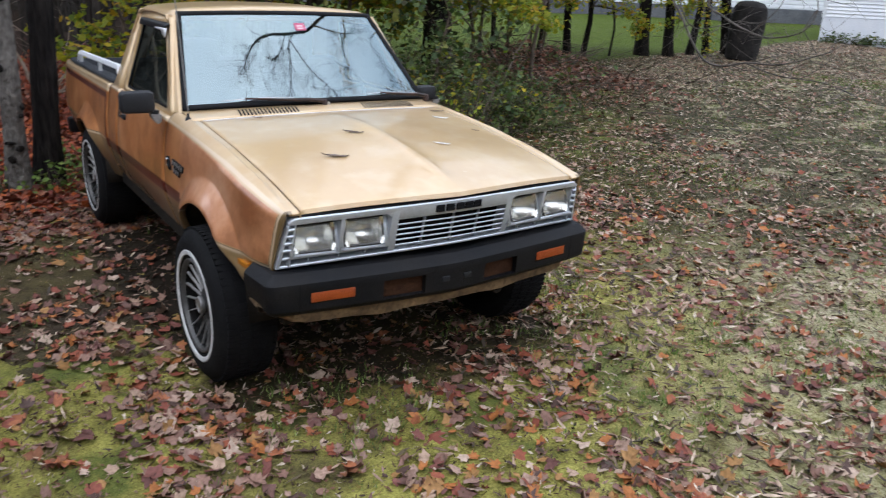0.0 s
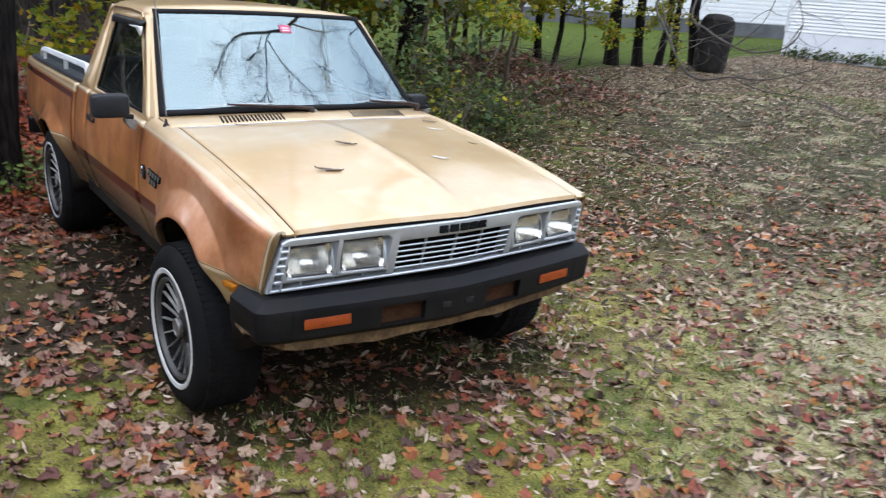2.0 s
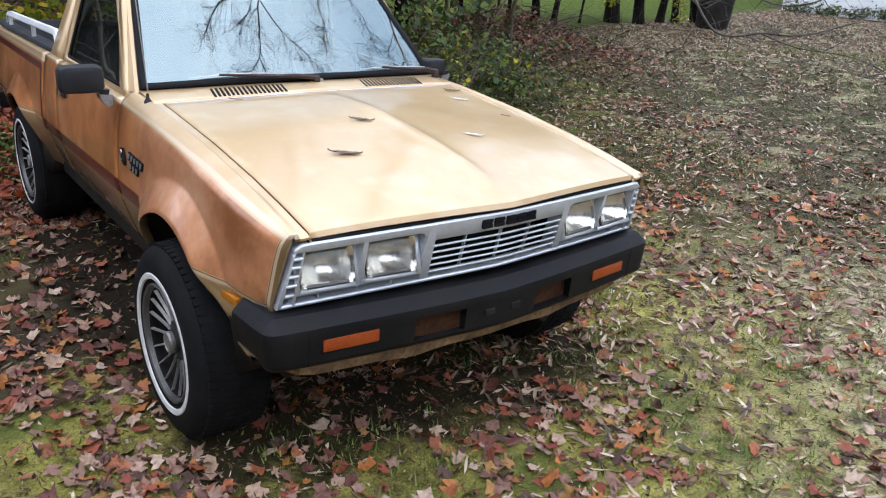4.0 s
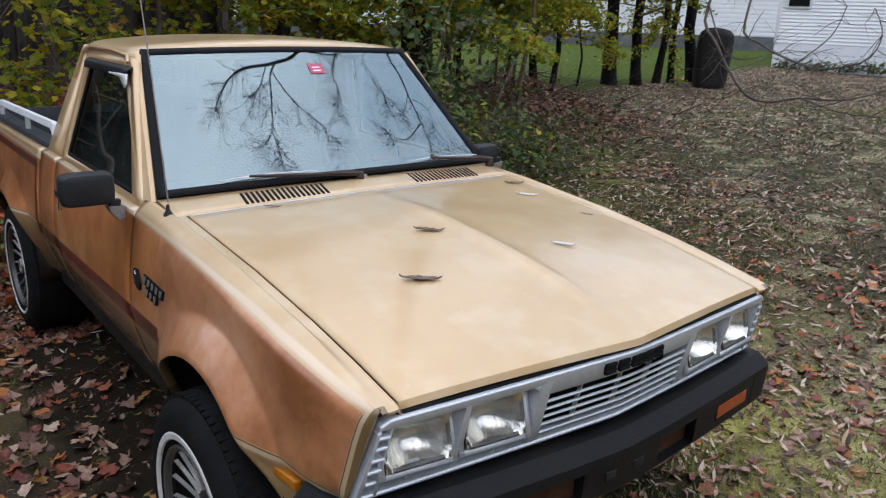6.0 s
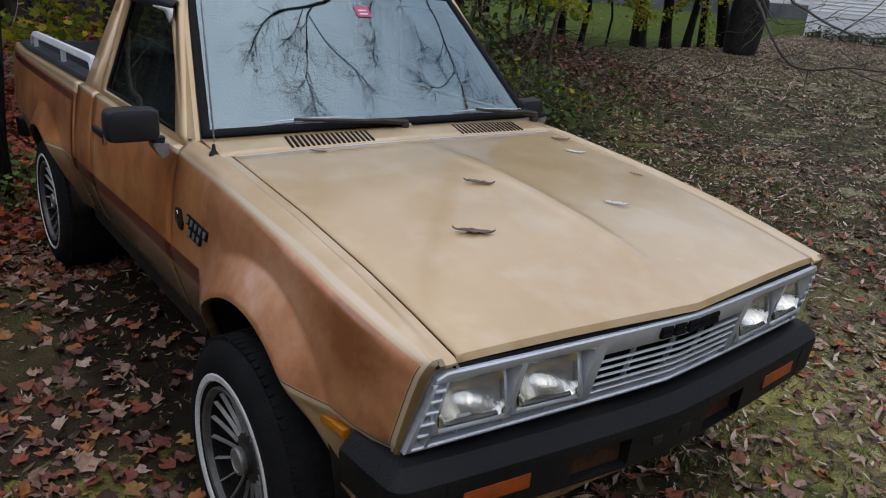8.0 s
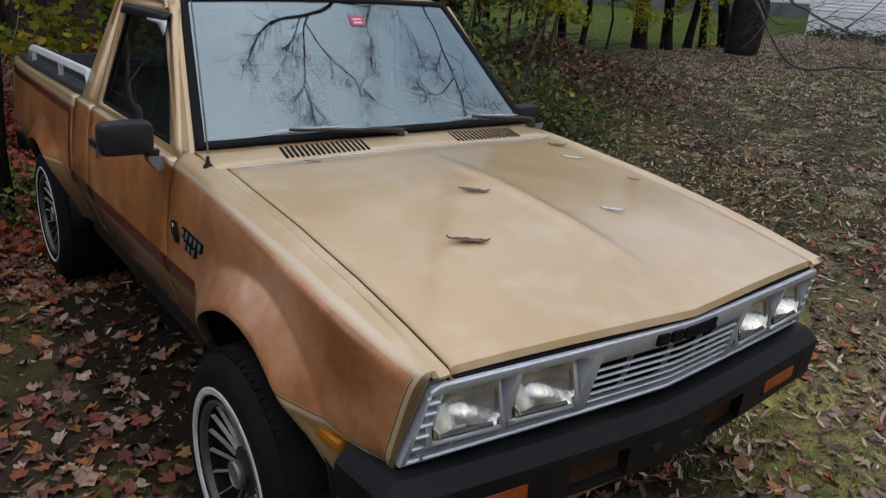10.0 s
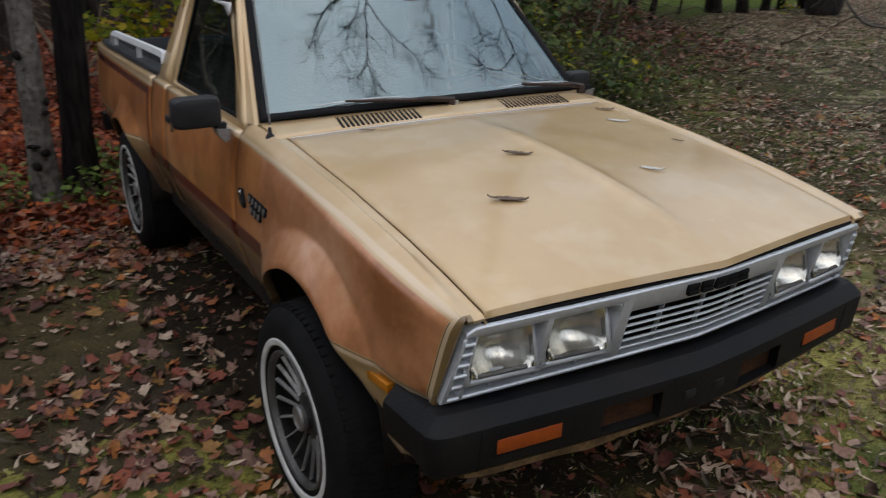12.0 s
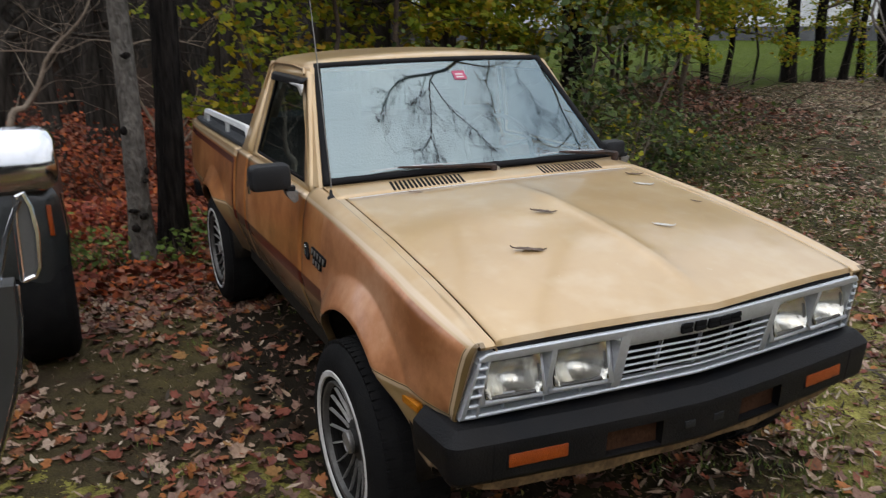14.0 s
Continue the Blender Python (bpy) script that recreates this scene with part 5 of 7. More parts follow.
def build_bumper():
    path = bumper_path()
    prof = [(-0.15, 0.674), (-0.12, 0.690), (-0.046, 0.692), (-0.034, 0.689), (-0.006, 0.664), (0.003, 0.654), (0.005, 0.640), (0.003, 0.622), (-0.004, 0.545), (-0.012, 0.532), (-0.030, 0.520), (-0.10, 0.512)]
    rows = []
    n = len(path)
    for i, (x, y) in enumerate(path):
        a, b = path[max(0, i - 1)], path[min(n - 1, i + 1)]
        tx, ty = b[0] - a[0], b[1] - a[1]
        ll = math.hypot(tx, ty)
        nx, ny = ty / ll, -tx / ll
        drop = 0.012 * (1 - min(1, abs(x) / 0.8) ** 2)
        side = 0.02 if (i < 3 or i > n - 4) else 0.0
        rows.append([(x + nx * o, y + ny * o, z - drop * (0.4 if z > 0.6 else 1.0) + (side if z < 0.55 else 0)) for o, z in prof])
    bm = bmesh.new()
    vs = grid(bm, rows)
    # two slots cut through the face
    for i in range(n - 1):
        if all(0.142 < abs(path[j][0]) < 0.345 for j in (i, i + 1)):
            f = bm.faces.get((vs[i][7], vs[i + 1][7], vs[i + 1][8], vs[i][8]))
            if f:
                bm.faces.remove(f)
    bm.faces.new(vs[0])
    bm.faces.new(vs[-1])
    bumper = part("bumper", bm, BUMPER_BLACK, truck, "black plastic front bumper, scuffed", sharp=26)
    for s in (-1, 1):
        bm = bmesh.new()
        x = s * 0.683
        for (o0, z0), (o1, z1) in zip(prof[2:10], prof[3:11]):
            loft(bm, [[(x + dx, bumper_face(x) - o + d, z - 0.003) for dx, d in ((-0.0016, 0.006), (-0.0016, -0.0008), (0.0016, -0.0008), (0.0016, 0.006))] for o, z in ((o0, z0), (o1, z1))])
        part("cap_joint", bm, VOID, bumper, "dark joint where the corner cap meets the bumper")
        bm = bmesh.new()
        x = s * 0.550
        y = bumper_face(x)
        box(bm, -0.090, 0.090, -0.003, 0.03, -0.0205, 0.0205, 0.004, pose(x, y - 0.001, 0.592, 0, 0, s * 6.0))
        part("turn_signal", bm, AMBER, bumper, "amber turn signal lens")
        bm = bmesh.new()
        box(bm, -0.098, 0.098, 0.0, 0.03, -0.027, 0.027, 0.005, pose(x, y - 0.001, 0.592, 0, 0, s * 6.0))
        part("signal_housing", bm, VOID, bumper)
        # recessed slots
        bm = bmesh.new()
        x0, x1 = s * 0.146, s * 0.342
        loft(bm, [[(xx, bumper_face(xx) + d, z) for xx, z in ((x0, 0.6175 - q), (x1, 0.6175 - q), (x1, 0.535), (x0, 0.535))] for d, q in ((0.004, 0.0), (0.045, 0.004))], False)
        part("bumper_slot", bm, BUMPER_BLACK, bumper)
        bm = bmesh.new()
        loft(bm, [[(xx, bumper_face(xx) + d, z) for d, z in ((0.034, 0.630), (0.050, 0.630), (0.050, 0.52), (0.034, 0.52))] for xx in (x0 - s * 0.01, x1 + s * 0.01)])
        part("slot_backing", bm, RUST, bumper, "rust-brown metal behind the bumper slot")
        bm = bmesh.new()
        box(bm, -0.02, 0.02, -0.006, 0.01, -0.012, 0.012, 0.003, pose(s * 0.055, bumper_face(0.055) + 0.002, 0.585))
        part("plate_bolt", bm, BLACK_PLASTIC, bumper)
        # side marker
        bm = bmesh.new()
        ym, zm = 0.290, 0.660
        wr, wf = half_width(0.335, zm), half_width(0.210, zm)
        cant = math.degrees(math.atan2(half_width(ym, 0.676) - half_width(ym, 0.652), 0.024))
        rise = math.degrees(math.atan2(0.016, 0.125))
        at = pose(s * (max(half_width(ym, z) for z in (0.652, 0.664, 0.676)) + 0.004), ym, zm, 0, 0, s * 0.2 * math.degrees(math.atan2(wf - wr, 0.125))) @ pose(0, 0, 0, -rise * 0.3, 0, 0) @ pose(0, 0, 0, 0, s * cant * 0.5, 0)
        box(bm, -0.014, 0.006, -0.066, 0.066, -0.0125, 0.0125, 0.003, at @ Matrix.Scale(s, 4, (1, 0, 0)))
        part("side_marker", bm, AMBER_Y, truck, "yellow side marker lamp")
    # painted apron below
    rows = []
    for k in range(31):
        x = -0.79 + 1.58 * k / 30
        y = 0.0 - 0.05 * (1 - (abs(x) / 0.79) ** 1.2) + 0.10 * max(0.0, abs(x) - 0.70) / 0.09
        low = 0.445 + 0.02 * (abs(x) / 0.79) ** 2 - 0.012 * math.exp(-((abs(x) - 0.3) / 0.08) ** 2)
        low += 0.05 * max(0.0, (abs(x) - 0.62) / 0.17) ** 1.5
        rows.append([(x, y + 0.065, 0.535), (x, y + 0.045, 0.515), (x, y + 0.040, 0.5), (x, y + 0.044, low + 0.008), (x, y + 0.066, low - 0.004), (x, y + 0.14, low + 0.006)])
    bm = bmesh.new()
    grid(bm, rows)
    part("apron", bm, APRON, truck, "dirty tan painted front apron", solid=0.006)


def build_wing_badge(s):
    """Raised badge as plain shapes: a bright shield and dark bars edged in metal."""
    def place(y, z):
        return s * (half_width(y, z) + 0.001)
    def slab(bm, corners, d0, d1):
        loft(bm, [[(place(y, z) + s * d, y, z) for y, z in corners] for d in (d0, d1)])
    bm = bmesh.new()
    slab(bm, [(1.322, 0.886), (1.290, 0.889), (1.258, 0.850), (1.262, 0.829), (1.286, 0.832), (1.316, 0.866)], 0.0, 0.009)
    badge = part("wing_badge", bm, VOID, truck, "dark wing badge with bright metal relief", sharp=20)
    bm = bmesh.new()
    slab(bm, [(1.314, 0.872), (1.300, 0.884), (1.288, 0.876), (1.294, 0.862), (1.286, 0.840), (1.296, 0.846)], 0.009, 0.0125)
    part("badge_relief", bm, CHROME, badge, "bright curved relief of the badge")
    for row, (y0, z0, n) in enumerate(((1.214, 0.876, 5), (1.190, 0.842, 3))):
        for k in range(n):
            y, z = y0 - 0.036 * k, z0 - 0.0015 * k
            bm = bmesh.new()
            slab(bm, [(y + 0.014, z + 0.015), (y - 0.017, z + 0.015), (y - 0.012, z - 0.015), (y + 0.019, z - 0.015)], 0.0, 0.006)
            bar = part("badge_bar", bm, VOID, badge)
            bm = bmesh.new()
            slab(bm, [(y + 0.010, z + 0.011), (y - 0.010, z + 0.011), (y - 0.008, z + 0.001), (y - 0.001, z - 0.011), (y + 0.0125, z - 0.011)], 0.006, 0.0075)
            part("badge_face", bm, ALLOY, bar)


build_hood()
for side in (-1, 1):
    build_fender(side)
    build_door(side)
    build_wing_badge(side)
build_cab()
build_bed()
build_underbody()
for side in (-1, 1):
    build_wheel(side, FRONT_AXLE, 0.5)
    build_wheel(side, REAR_AXLE, 0.0)
build_grille()
build_bumper()


# ---- fallen leaves, lying as loose litter ----
MAPLE = [(0, 0, 0)] + [(r * math.sin(a), r * math.cos(a), z) for a, r, z in
         ((radians(d), r, z) for d, r, z in ((0, 0.58, 0.12), (24, 0.36, 0.02), (48, 0.54, 0.16), (76, 0.34, 0.0), (105, 0.46, 0.14), (148, 0.28, 0.03),
                                             (180, 0.32, 0.06), (212, 0.28, 0.03), (255, 0.46, 0.16), (284, 0.34, 0.0), (312, 0.54, 0.10), (336, 0.36, 0.03)))]
MAPLE_F = [(0, i, i % 12 + 1) for i in range(1, 13)]
LOBED = [(0, 0, 0)] + [(r * math.sin(radians(d)), r * math.cos(radians(d)), z) for d, r, z in ((0, 0.58, 0.10), (32, 0.30, 0.0), (58, 0.52, 0.14), (112, 0.40, 0.04), (180, 0.30, 0.08), (248, 0.40, 0.12), (302, 0.52, 0.05), (328, 0.30, 0.0))]
LOBED_F = [(0, i, i % 8 + 1) for i in range(1, 9)]
NARROW = [(0, -0.55, 0.05), (0.10, -0.2, 0.05), (0.11, 0.15, 0.06), (0, 0.6, 0.10), (-0.11, 0.15, 0.07), (-0.10, -0.2, 0.04), (0, -0.02, 0.0)]
ROUND = [(0, 0, 0), (0, 0.55, 0.12), (0.42, 0.22, 0.02), (0.32, -0.38, 0.10), (-0.30, -0.40, 0.04), (-0.44, 0.2, 0.14)]
ROUND_F = [(0, 1, 2), (0, 2, 3), (0, 3, 4), (0, 4, 5), (0, 5, 1)]
SLIVER = [(0, -0.55, 0.04), (0.12, 0.0, 0.07), (0, 0.58, 0.10), (-0.12, 0.0, 0.03)]
SLIVER_F = [(0, 1, 2), (0, 2, 3)]
NARROW_F = [(6, 0, 1), (6, 1, 2), (6, 2, 3), (6, 3, 4), (6, 4, 5), (6, 5, 0)]


def scatter(name, shape, faces, places, sizes, material, rng, tilt=0.25, parent=None, curl=1.0, ragged=0.0):
    """Many small leaves in one mesh; each is an island of its own."""
    k = len(places)
    base = np.array(shape)
    yaw = rng.uniform(0, 2 * math.pi, k)
    ax, ay = rng.normal(0, tilt, k), rng.normal(0, tilt, k)
    v = np.repeat(base[None], k, 0)
    if ragged:
        v = v + rng.normal(0, ragged, v.shape) * (1, 1, 0.7)
    v[:, :, 2] *= (rng.uniform(-0.6, 1.9, k) * curl)[:, None]
    v[:, :, 0] *= rng.uniform(0.75, 1.15, k)[:, None]
    v *= np.asarray(sizes)[:, None, None]
    c, s = np.cos(yaw)[:, None], np.sin(yaw)[:, None]
    x, y, z = v[..., 0] * c - v[..., 1] * s, v[..., 0] * s + v[..., 1] * c, v[..., 2]
    c, s = np.cos(ax)[:, None], np.sin(ax)[:, None]
    y, z = y * c - z * s, y * s + z * c
    c, s = np.cos(ay)[:, None], np.sin(ay)[:, None]
    x, z = x * c + z * s, -x * s + z * c
    out = np.stack((x, y, z), -1) + np.asarray(places)[:, None, :]
    f = (np.array(faces)[None] + (np.arange(k) * len(base))[:, None, None]).reshape(-1, 3)
    me = bpy.data.meshes.new(name)
    nv = out.shape[0] * out.shape[1]
    me.vertices.add(nv)
    me.vertices.foreach_set("co", out.reshape(-1))
    me.loops.add(f.size)
    me.loops.foreach_set("vertex_index", f.reshape(-1).astype(np.int32))
    me.polygons.add(len(f))
    me.polygons.foreach_set("loop_start", np.arange(0, f.size, 3, dtype=np.int32))
    me.update(calc_edges=True)
    me.materials.append(material)
    ob = new(name, me)
    ob.parent = parent
    return ob


def spread(rng, n, x0, x1, y0, y1, keep, lift=(0.004, 0.02)):
    xs, ys = rng.uniform(x0, x1, n), rng.uniform(y0, y1, n)
    pts = [(x, y, ground_z(x, y) + rng.uniform(*lift)) for x, y in zip(xs, ys) if rng.random() < keep(x, y)]
    return pts


def patch(x, y, f, seed):
    return 0.5 + 0.5 * noise.noise((x * f + seed, y * f - seed, seed * 0.7))


rng = np.random.default_rng(7)


def fade(x, y):
    """The litter thins out away from the trees."""
    return min(1.0, max(0.0, (y + 5.5) / 3.2)) * min(1.0, max(0.0, (x + 6.5) / 2.4))


def density_maple(x, y):
    k = 0.10 + 2.8 * max(0.0, 0.65 * patch(x, y, 0.9, 3.0) + 0.35 * patch(x, y, 2.6, 8.0) - 0.40)
    if x < 0.0 and y > -0.8:
        k *= 1.35
    if x > 0.2:
        k *= max(0.27, 1 - (x - 0.2) / 1.6) if y < 1.5 else max(0.14, 1 - max(0.0, x - 1.4) / 3.0)
    if abs(x) < 0.85 and 0.15 < y < 4.3:
        k *= 0.35
    if -1.9 < x < -0.6 and 1.1 < y < 2.7:
        k *= 0.25 + 0.9 * max(0.0, patch(x, y, 1.4, 31.0) - 0.3)
    if y > 3.0 and x < 1:
        k = 0.9
    return k * fade(x, y)


litter = spread(rng, 150000, -6.5, 7, -5.5, 5.0, density_maple)
tagged(scatter("fallen_leaves", MAPLE, MAPLE_F, litter, rng.uniform(0.034, 0.084, len(litter)), LEAF_BROWN, rng, 0.32, ragged=0.085), "brown, red and tan fallen maple leaves on the ground", "fallen leaves", kind="stuff")


def density_narrow(x, y):
    k = 0.22 + 2.0 * max(0.0, 0.6 * patch(x, y, 0.7, 9.0) + 0.4 * patch(x, y, 2.2, 2.0) - 0.38)
    if x < 0.2:
        k *= 0.32
    elif y < 1.0:
        k *= 1.2 + min(0.7, (x - 0.2) * 0.5)
    k *= fade(x, y)
    if x + y > 3.2 and x > 0.9:
        k = 0.24 + 0.95 * max(0.0, 0.5 * patch(x, y, 0.45, 5.0) + 0.5 * patch(x, y, 1.4, 11.0) - 0.18)
    return k


near = spread(rng, 117000, -6.5, 9, -5.5, 8, density_narrow)
tagged(scatter("narrow_leaves", NARROW, NARROW_F, near, rng.uniform(0.040, 0.082, len(near)), LEAF_PALE, rng, 0.35, ragged=0.03), "pale and dark narrow leaves thickly covering the yard", "fallen leaves", kind="stuff")


crumbs = spread(rng, 200000, -4.5, 5.5, -3.6, 4.2, lambda x, y: (0.35 + 0.6 * patch(x, y, 1.3, 17.0)) * min(1.0, max(0.0, (y + 3.6) / 1.4)) * (0.3 if -2.0 < x < 0.9 and 0.9 < y < 3.4 else 1.0), (0.001, 0.008))
tagged(scatter("leaf_crumbs", SLIVER, SLIVER_F, crumbs, rng.uniform(0.010, 0.034, len(crumbs)), LEAF_CRUMB, rng, 0.5, ragged=0.08), "small broken leaf bits and stalks on the earth", "fallen leaves", kind="stuff")


def density_far(x, y):
    if y - 0.30 * x > 7.7 + 0.5 * patch(x, y, 0.8, 4.0) or (x < 9 and y < 8):
        return 0.0
    return 0.20 + 0.85 * max(0.0, 0.5 * patch(x, y, 0.35, 5.0) + 0.5 * patch(x, y, 1.3, 11.0) - 0.15)


far = spread(rng, 270000, 0.9, 29, 2.0, 17.5, density_far)
tagged(scatter("yard_leaves", SLIVER, SLIVER_F, far, rng.uniform(0.05, 0.11, len(far)), LEAF_PALE, rng, 0.4), "leaf litter lying across the far yard", "fallen leaves", kind="stuff")
woods = spread(rng, 110000, -5, 6, 3.6, 15, lambda x, y: (0.9 if x < 2.0 + 0.25 * y else 0.0) * min(1.0, 7.0 / y), (0.005, 0.06))
tagged(scatter("woodland_litter", ROUND, ROUND_F, woods, rng.uniform(0.036, 0.078, len(woods)), LEAF_RED, rng, 0.5), "red and orange leaf litter under the trees", "fallen leaves", kind="stuff")


def build_grass():
    tufts = spread(rng, 7000, -3.6, 6, -2.2, 5, lambda x, y: 0.9 if patch(x, y, 1.3, 21.0) > 0.54 and not (-2 < x < 0.9 and 0.9 < y < 3.5) and x + y < 2.6 else 0.03)
    tufts += spread(rng, 20000, 1.2, 17, -2.5, 10, lambda x, y: (0.85 if patch(x, y, 0.55, 27.0) + 0.5 * patch(x, y, 1.9, 13.0) > 0.84 + max(0.0, 3.0 - x) * 0.06 else 0.04) if 2.6 <= x + y and y < 7.4 + 0.3 * x else 0.0)
    verts, faces = [], []
    for x, y, z in tufts:
        for _ in range(9 if x + y < 2.6 else 6):
            a, h, w = rng.uniform(0, 6.28), rng.uniform(0.018, 0.052), 0.003
            px, py = x + rng.normal(0, 0.035), y + rng.normal(0, 0.035)
            lx, ly = math.cos(a) * h * 0.5, math.sin(a) * h * 0.5
            i = len(verts)
            verts += [(px - w * math.sin(a), py + w * math.cos(a), z), (px + w * math.sin(a), py - w * math.cos(a), z), (px + lx, py + ly, z + h)]
            faces.append((i, i + 1, i + 2))
    tagged(plain_mesh("grass", verts, faces, GRASS), "short green grass growing through the leaves", "grass", kind="stuff")


build_grass()


# ---- leaves lying on the bonnet ----
def hood_leaf(x, y, size, yaw, colour, narrow=True, label="dry brown leaf lying on the bonnet"):
    bm = bmesh.new()
    n = 13
    rows = []
    rag = random.Random(int(x * 1000 + y * 77))
    for k in range(n):
        t = -1 + 2 * k / (n - 1)
        w = 0.25 * (1 - abs(t) ** 1.8) + 0.004
        wl, wr = w * rag.uniform(0.6, 1.25), w * rag.uniform(0.6, 1.25)
        lift = 0.03 * t * t + 0.5 * max(0.0, abs(t) - 0.8)
        bend = 0.10 * math.sin(t * 2.2)
        rows.append([(-wl + bend, t, lift + 0.03 + rag.uniform(0, 0.06)), (bend, t, lift), (wr + bend, t, lift + 0.04 + rag.uniform(0, 0.08))])
    vs = grid(bm, rows)
    bmesh.ops.transform(bm, matrix=pose(x, y, hood_point(x, y) + 0.003, 4, 0, yaw) @ Matrix.Scale(size, 4), verts=bm.verts)
    tagged(part("dry_leaf", bm, colour, None, solid=0.0008), label, "leaf", "leaves on the bonnet")


DRY = mat("dry_leaf_brown", (0.10, 0.065, 0.045), (0.20, 0.135, 0.10), 30, 0.7, 0.0, 0.3, 200)
WHITISH = mat("pale_leaf_underside", (0.55, 0.53, 0.50), (0.70, 0.68, 0.66), 30, 0.6, 0.0, 0.2, 200)
hood_leaf(-0.335, 0.385, 0.058, 68, DRY)
hood_leaf(-0.115, 0.645, 0.048, 66, DRY)
hood_leaf(0.215, 0.395, 0.040, 60, WHITISH, label="pale narrow leaf lying on the bonnet")
hood_leaf(0.52, 0.88, 0.042, 62, WHITISH, label="pale narrow leaf lying on the bonnet")
hood_leaf(0.60, 1.04, 0.042, 80, DRY)
hood_leaf(0.566, 0.621, 0.022, 40, DRY)
hood_leaf(-0.40, 1.12, 0.028, 75, DRY)


# ---- trees ----
def grow(bm, p, d, r, length, depth, rnd, droop=0.0, sides=5, split=3, tips=None):
    """A wandering branch that forks into thinner ones."""
    n = 4
    pts, rad = [Vector(p)], [r]
    d = Vector(d).normalized()
    for k in range(n):
        d = (d + Vector((rnd.gauss(0, 0.17), rnd.gauss(0, 0.17), rnd.gauss(0, 0.13) - droop))).normalized()
        pts.append(pts[-1] + d * length / n)
        rad.append(max(0.0015, r * (1 - 0.62 * (k + 1) / n)))
    tube(bm, pts, rad, sides, False)
    if tips is not None and depth <= 1:
        tips.extend(pts[1:])
    if depth <= 0:
        return
    for k in range(split + (depth > 2)):
        i = rnd.randint(1, n)
        o = d.orthogonal().normalized()
        o.rotate(Matrix.Rotation(rnd.uniform(0, 6.283), 3, d))
        grow(bm, pts[i], d * rnd.uniform(0.5, 1.0) + o * rnd.uniform(0.5, 1.0), rad[i] * rnd.uniform(0.5, 0.75), length * rnd.uniform(0.5, 0.75), depth - 1, rnd, droop, max(3, sides - 1), split, tips)


def trunk_mesh(bm, pts, r0, r1, rnd, sides=14, flare=1.35):
    """A trunk with root flare and small burls, along a bent line."""
    m = 26
    line = [Vector(p) for p in pts]
    rings = []
    for k in range(m + 1):
        t = k / m * (len(line) - 1)
        i = min(int(t), len(line) - 2)
        c = line[i].lerp(line[i + 1], t - i)
        r = r0 + (r1 - r0) * k / m
        if k < 3:
            r *= 1 + (flare - 1) * (1 - k / 3) ** 2
        rings.append([c + Vector((math.cos(a), math.sin(a), 0)) * r * (1 + 0.10 * noise.noise((math.cos(a) * 2 + c.x * 7, math.sin(a) * 2, c.z * 3)) + 0.03 * noise.noise((math.cos(a) * 6, math.sin(a) * 6, c.z * 14))) for a in (2 * math.pi * j / sides for j in range(sides))])
    loft(bm, rings)


def tree(name, base, top, r0, r1, bark, label, seed, limbs=6, limb_from=0.35, limb_len=1.6, leaves=None, leaf_n=0, leaf_size=0.1, droop=0.0, depth=2, bend=0.1, category="tree"):
    rnd = random.Random(seed)
    t = empty(name, label, category, base)
    b, e = Vector((0, 0, -0.05)), Vector(top) - Vector(base)
    line = [b] + [b.lerp(e, k / 5) + Vector((rnd.gauss(0, bend), rnd.gauss(0, bend), 0)) for k in range(1, 5)] + [e]
    bm = bmesh.new()
    trunk_mesh(bm, line, r0, r1, rnd)
    part("trunk", bm, bark, t, sharp=60)
    tips = []
    if limbs:
        bm = bmesh.new()
        for k in range(limbs):
            f = rnd.uniform(limb_from, 1.0) * 5
            i = min(int(f), 4)
            p = line[i].lerp(line[i + 1], f - i)
            a = rnd.uniform(0, 6.283)
            grow(bm, p, (math.cos(a), math.sin(a), rnd.uniform(0.05, 0.7)), max(0.008, (r0 + (r1 - r0) * f / 5) * 0.35), limb_len * rnd.uniform(0.6, 1.2), depth, rnd, droop, 5, 3, tips)
        tagged(part("branch_mass", bm, bark if not leaves else TWIG, t, sharp=80), kind="stuff")
    if leaves and tips:
        r = np.random.default_rng(seed)
        idx = r.integers(0, len(tips), leaf_n)
        pts = np.array([tips[i] for i in idx]) + r.normal(0, 0.11, (leaf_n, 3)) * (1, 1, 0.6)
        scatter("crown", LOBED, LOBED_F, pts, r.uniform(0.7, 1.25, leaf_n) * leaf_size, leaves, r, 0.65, t)
    return t


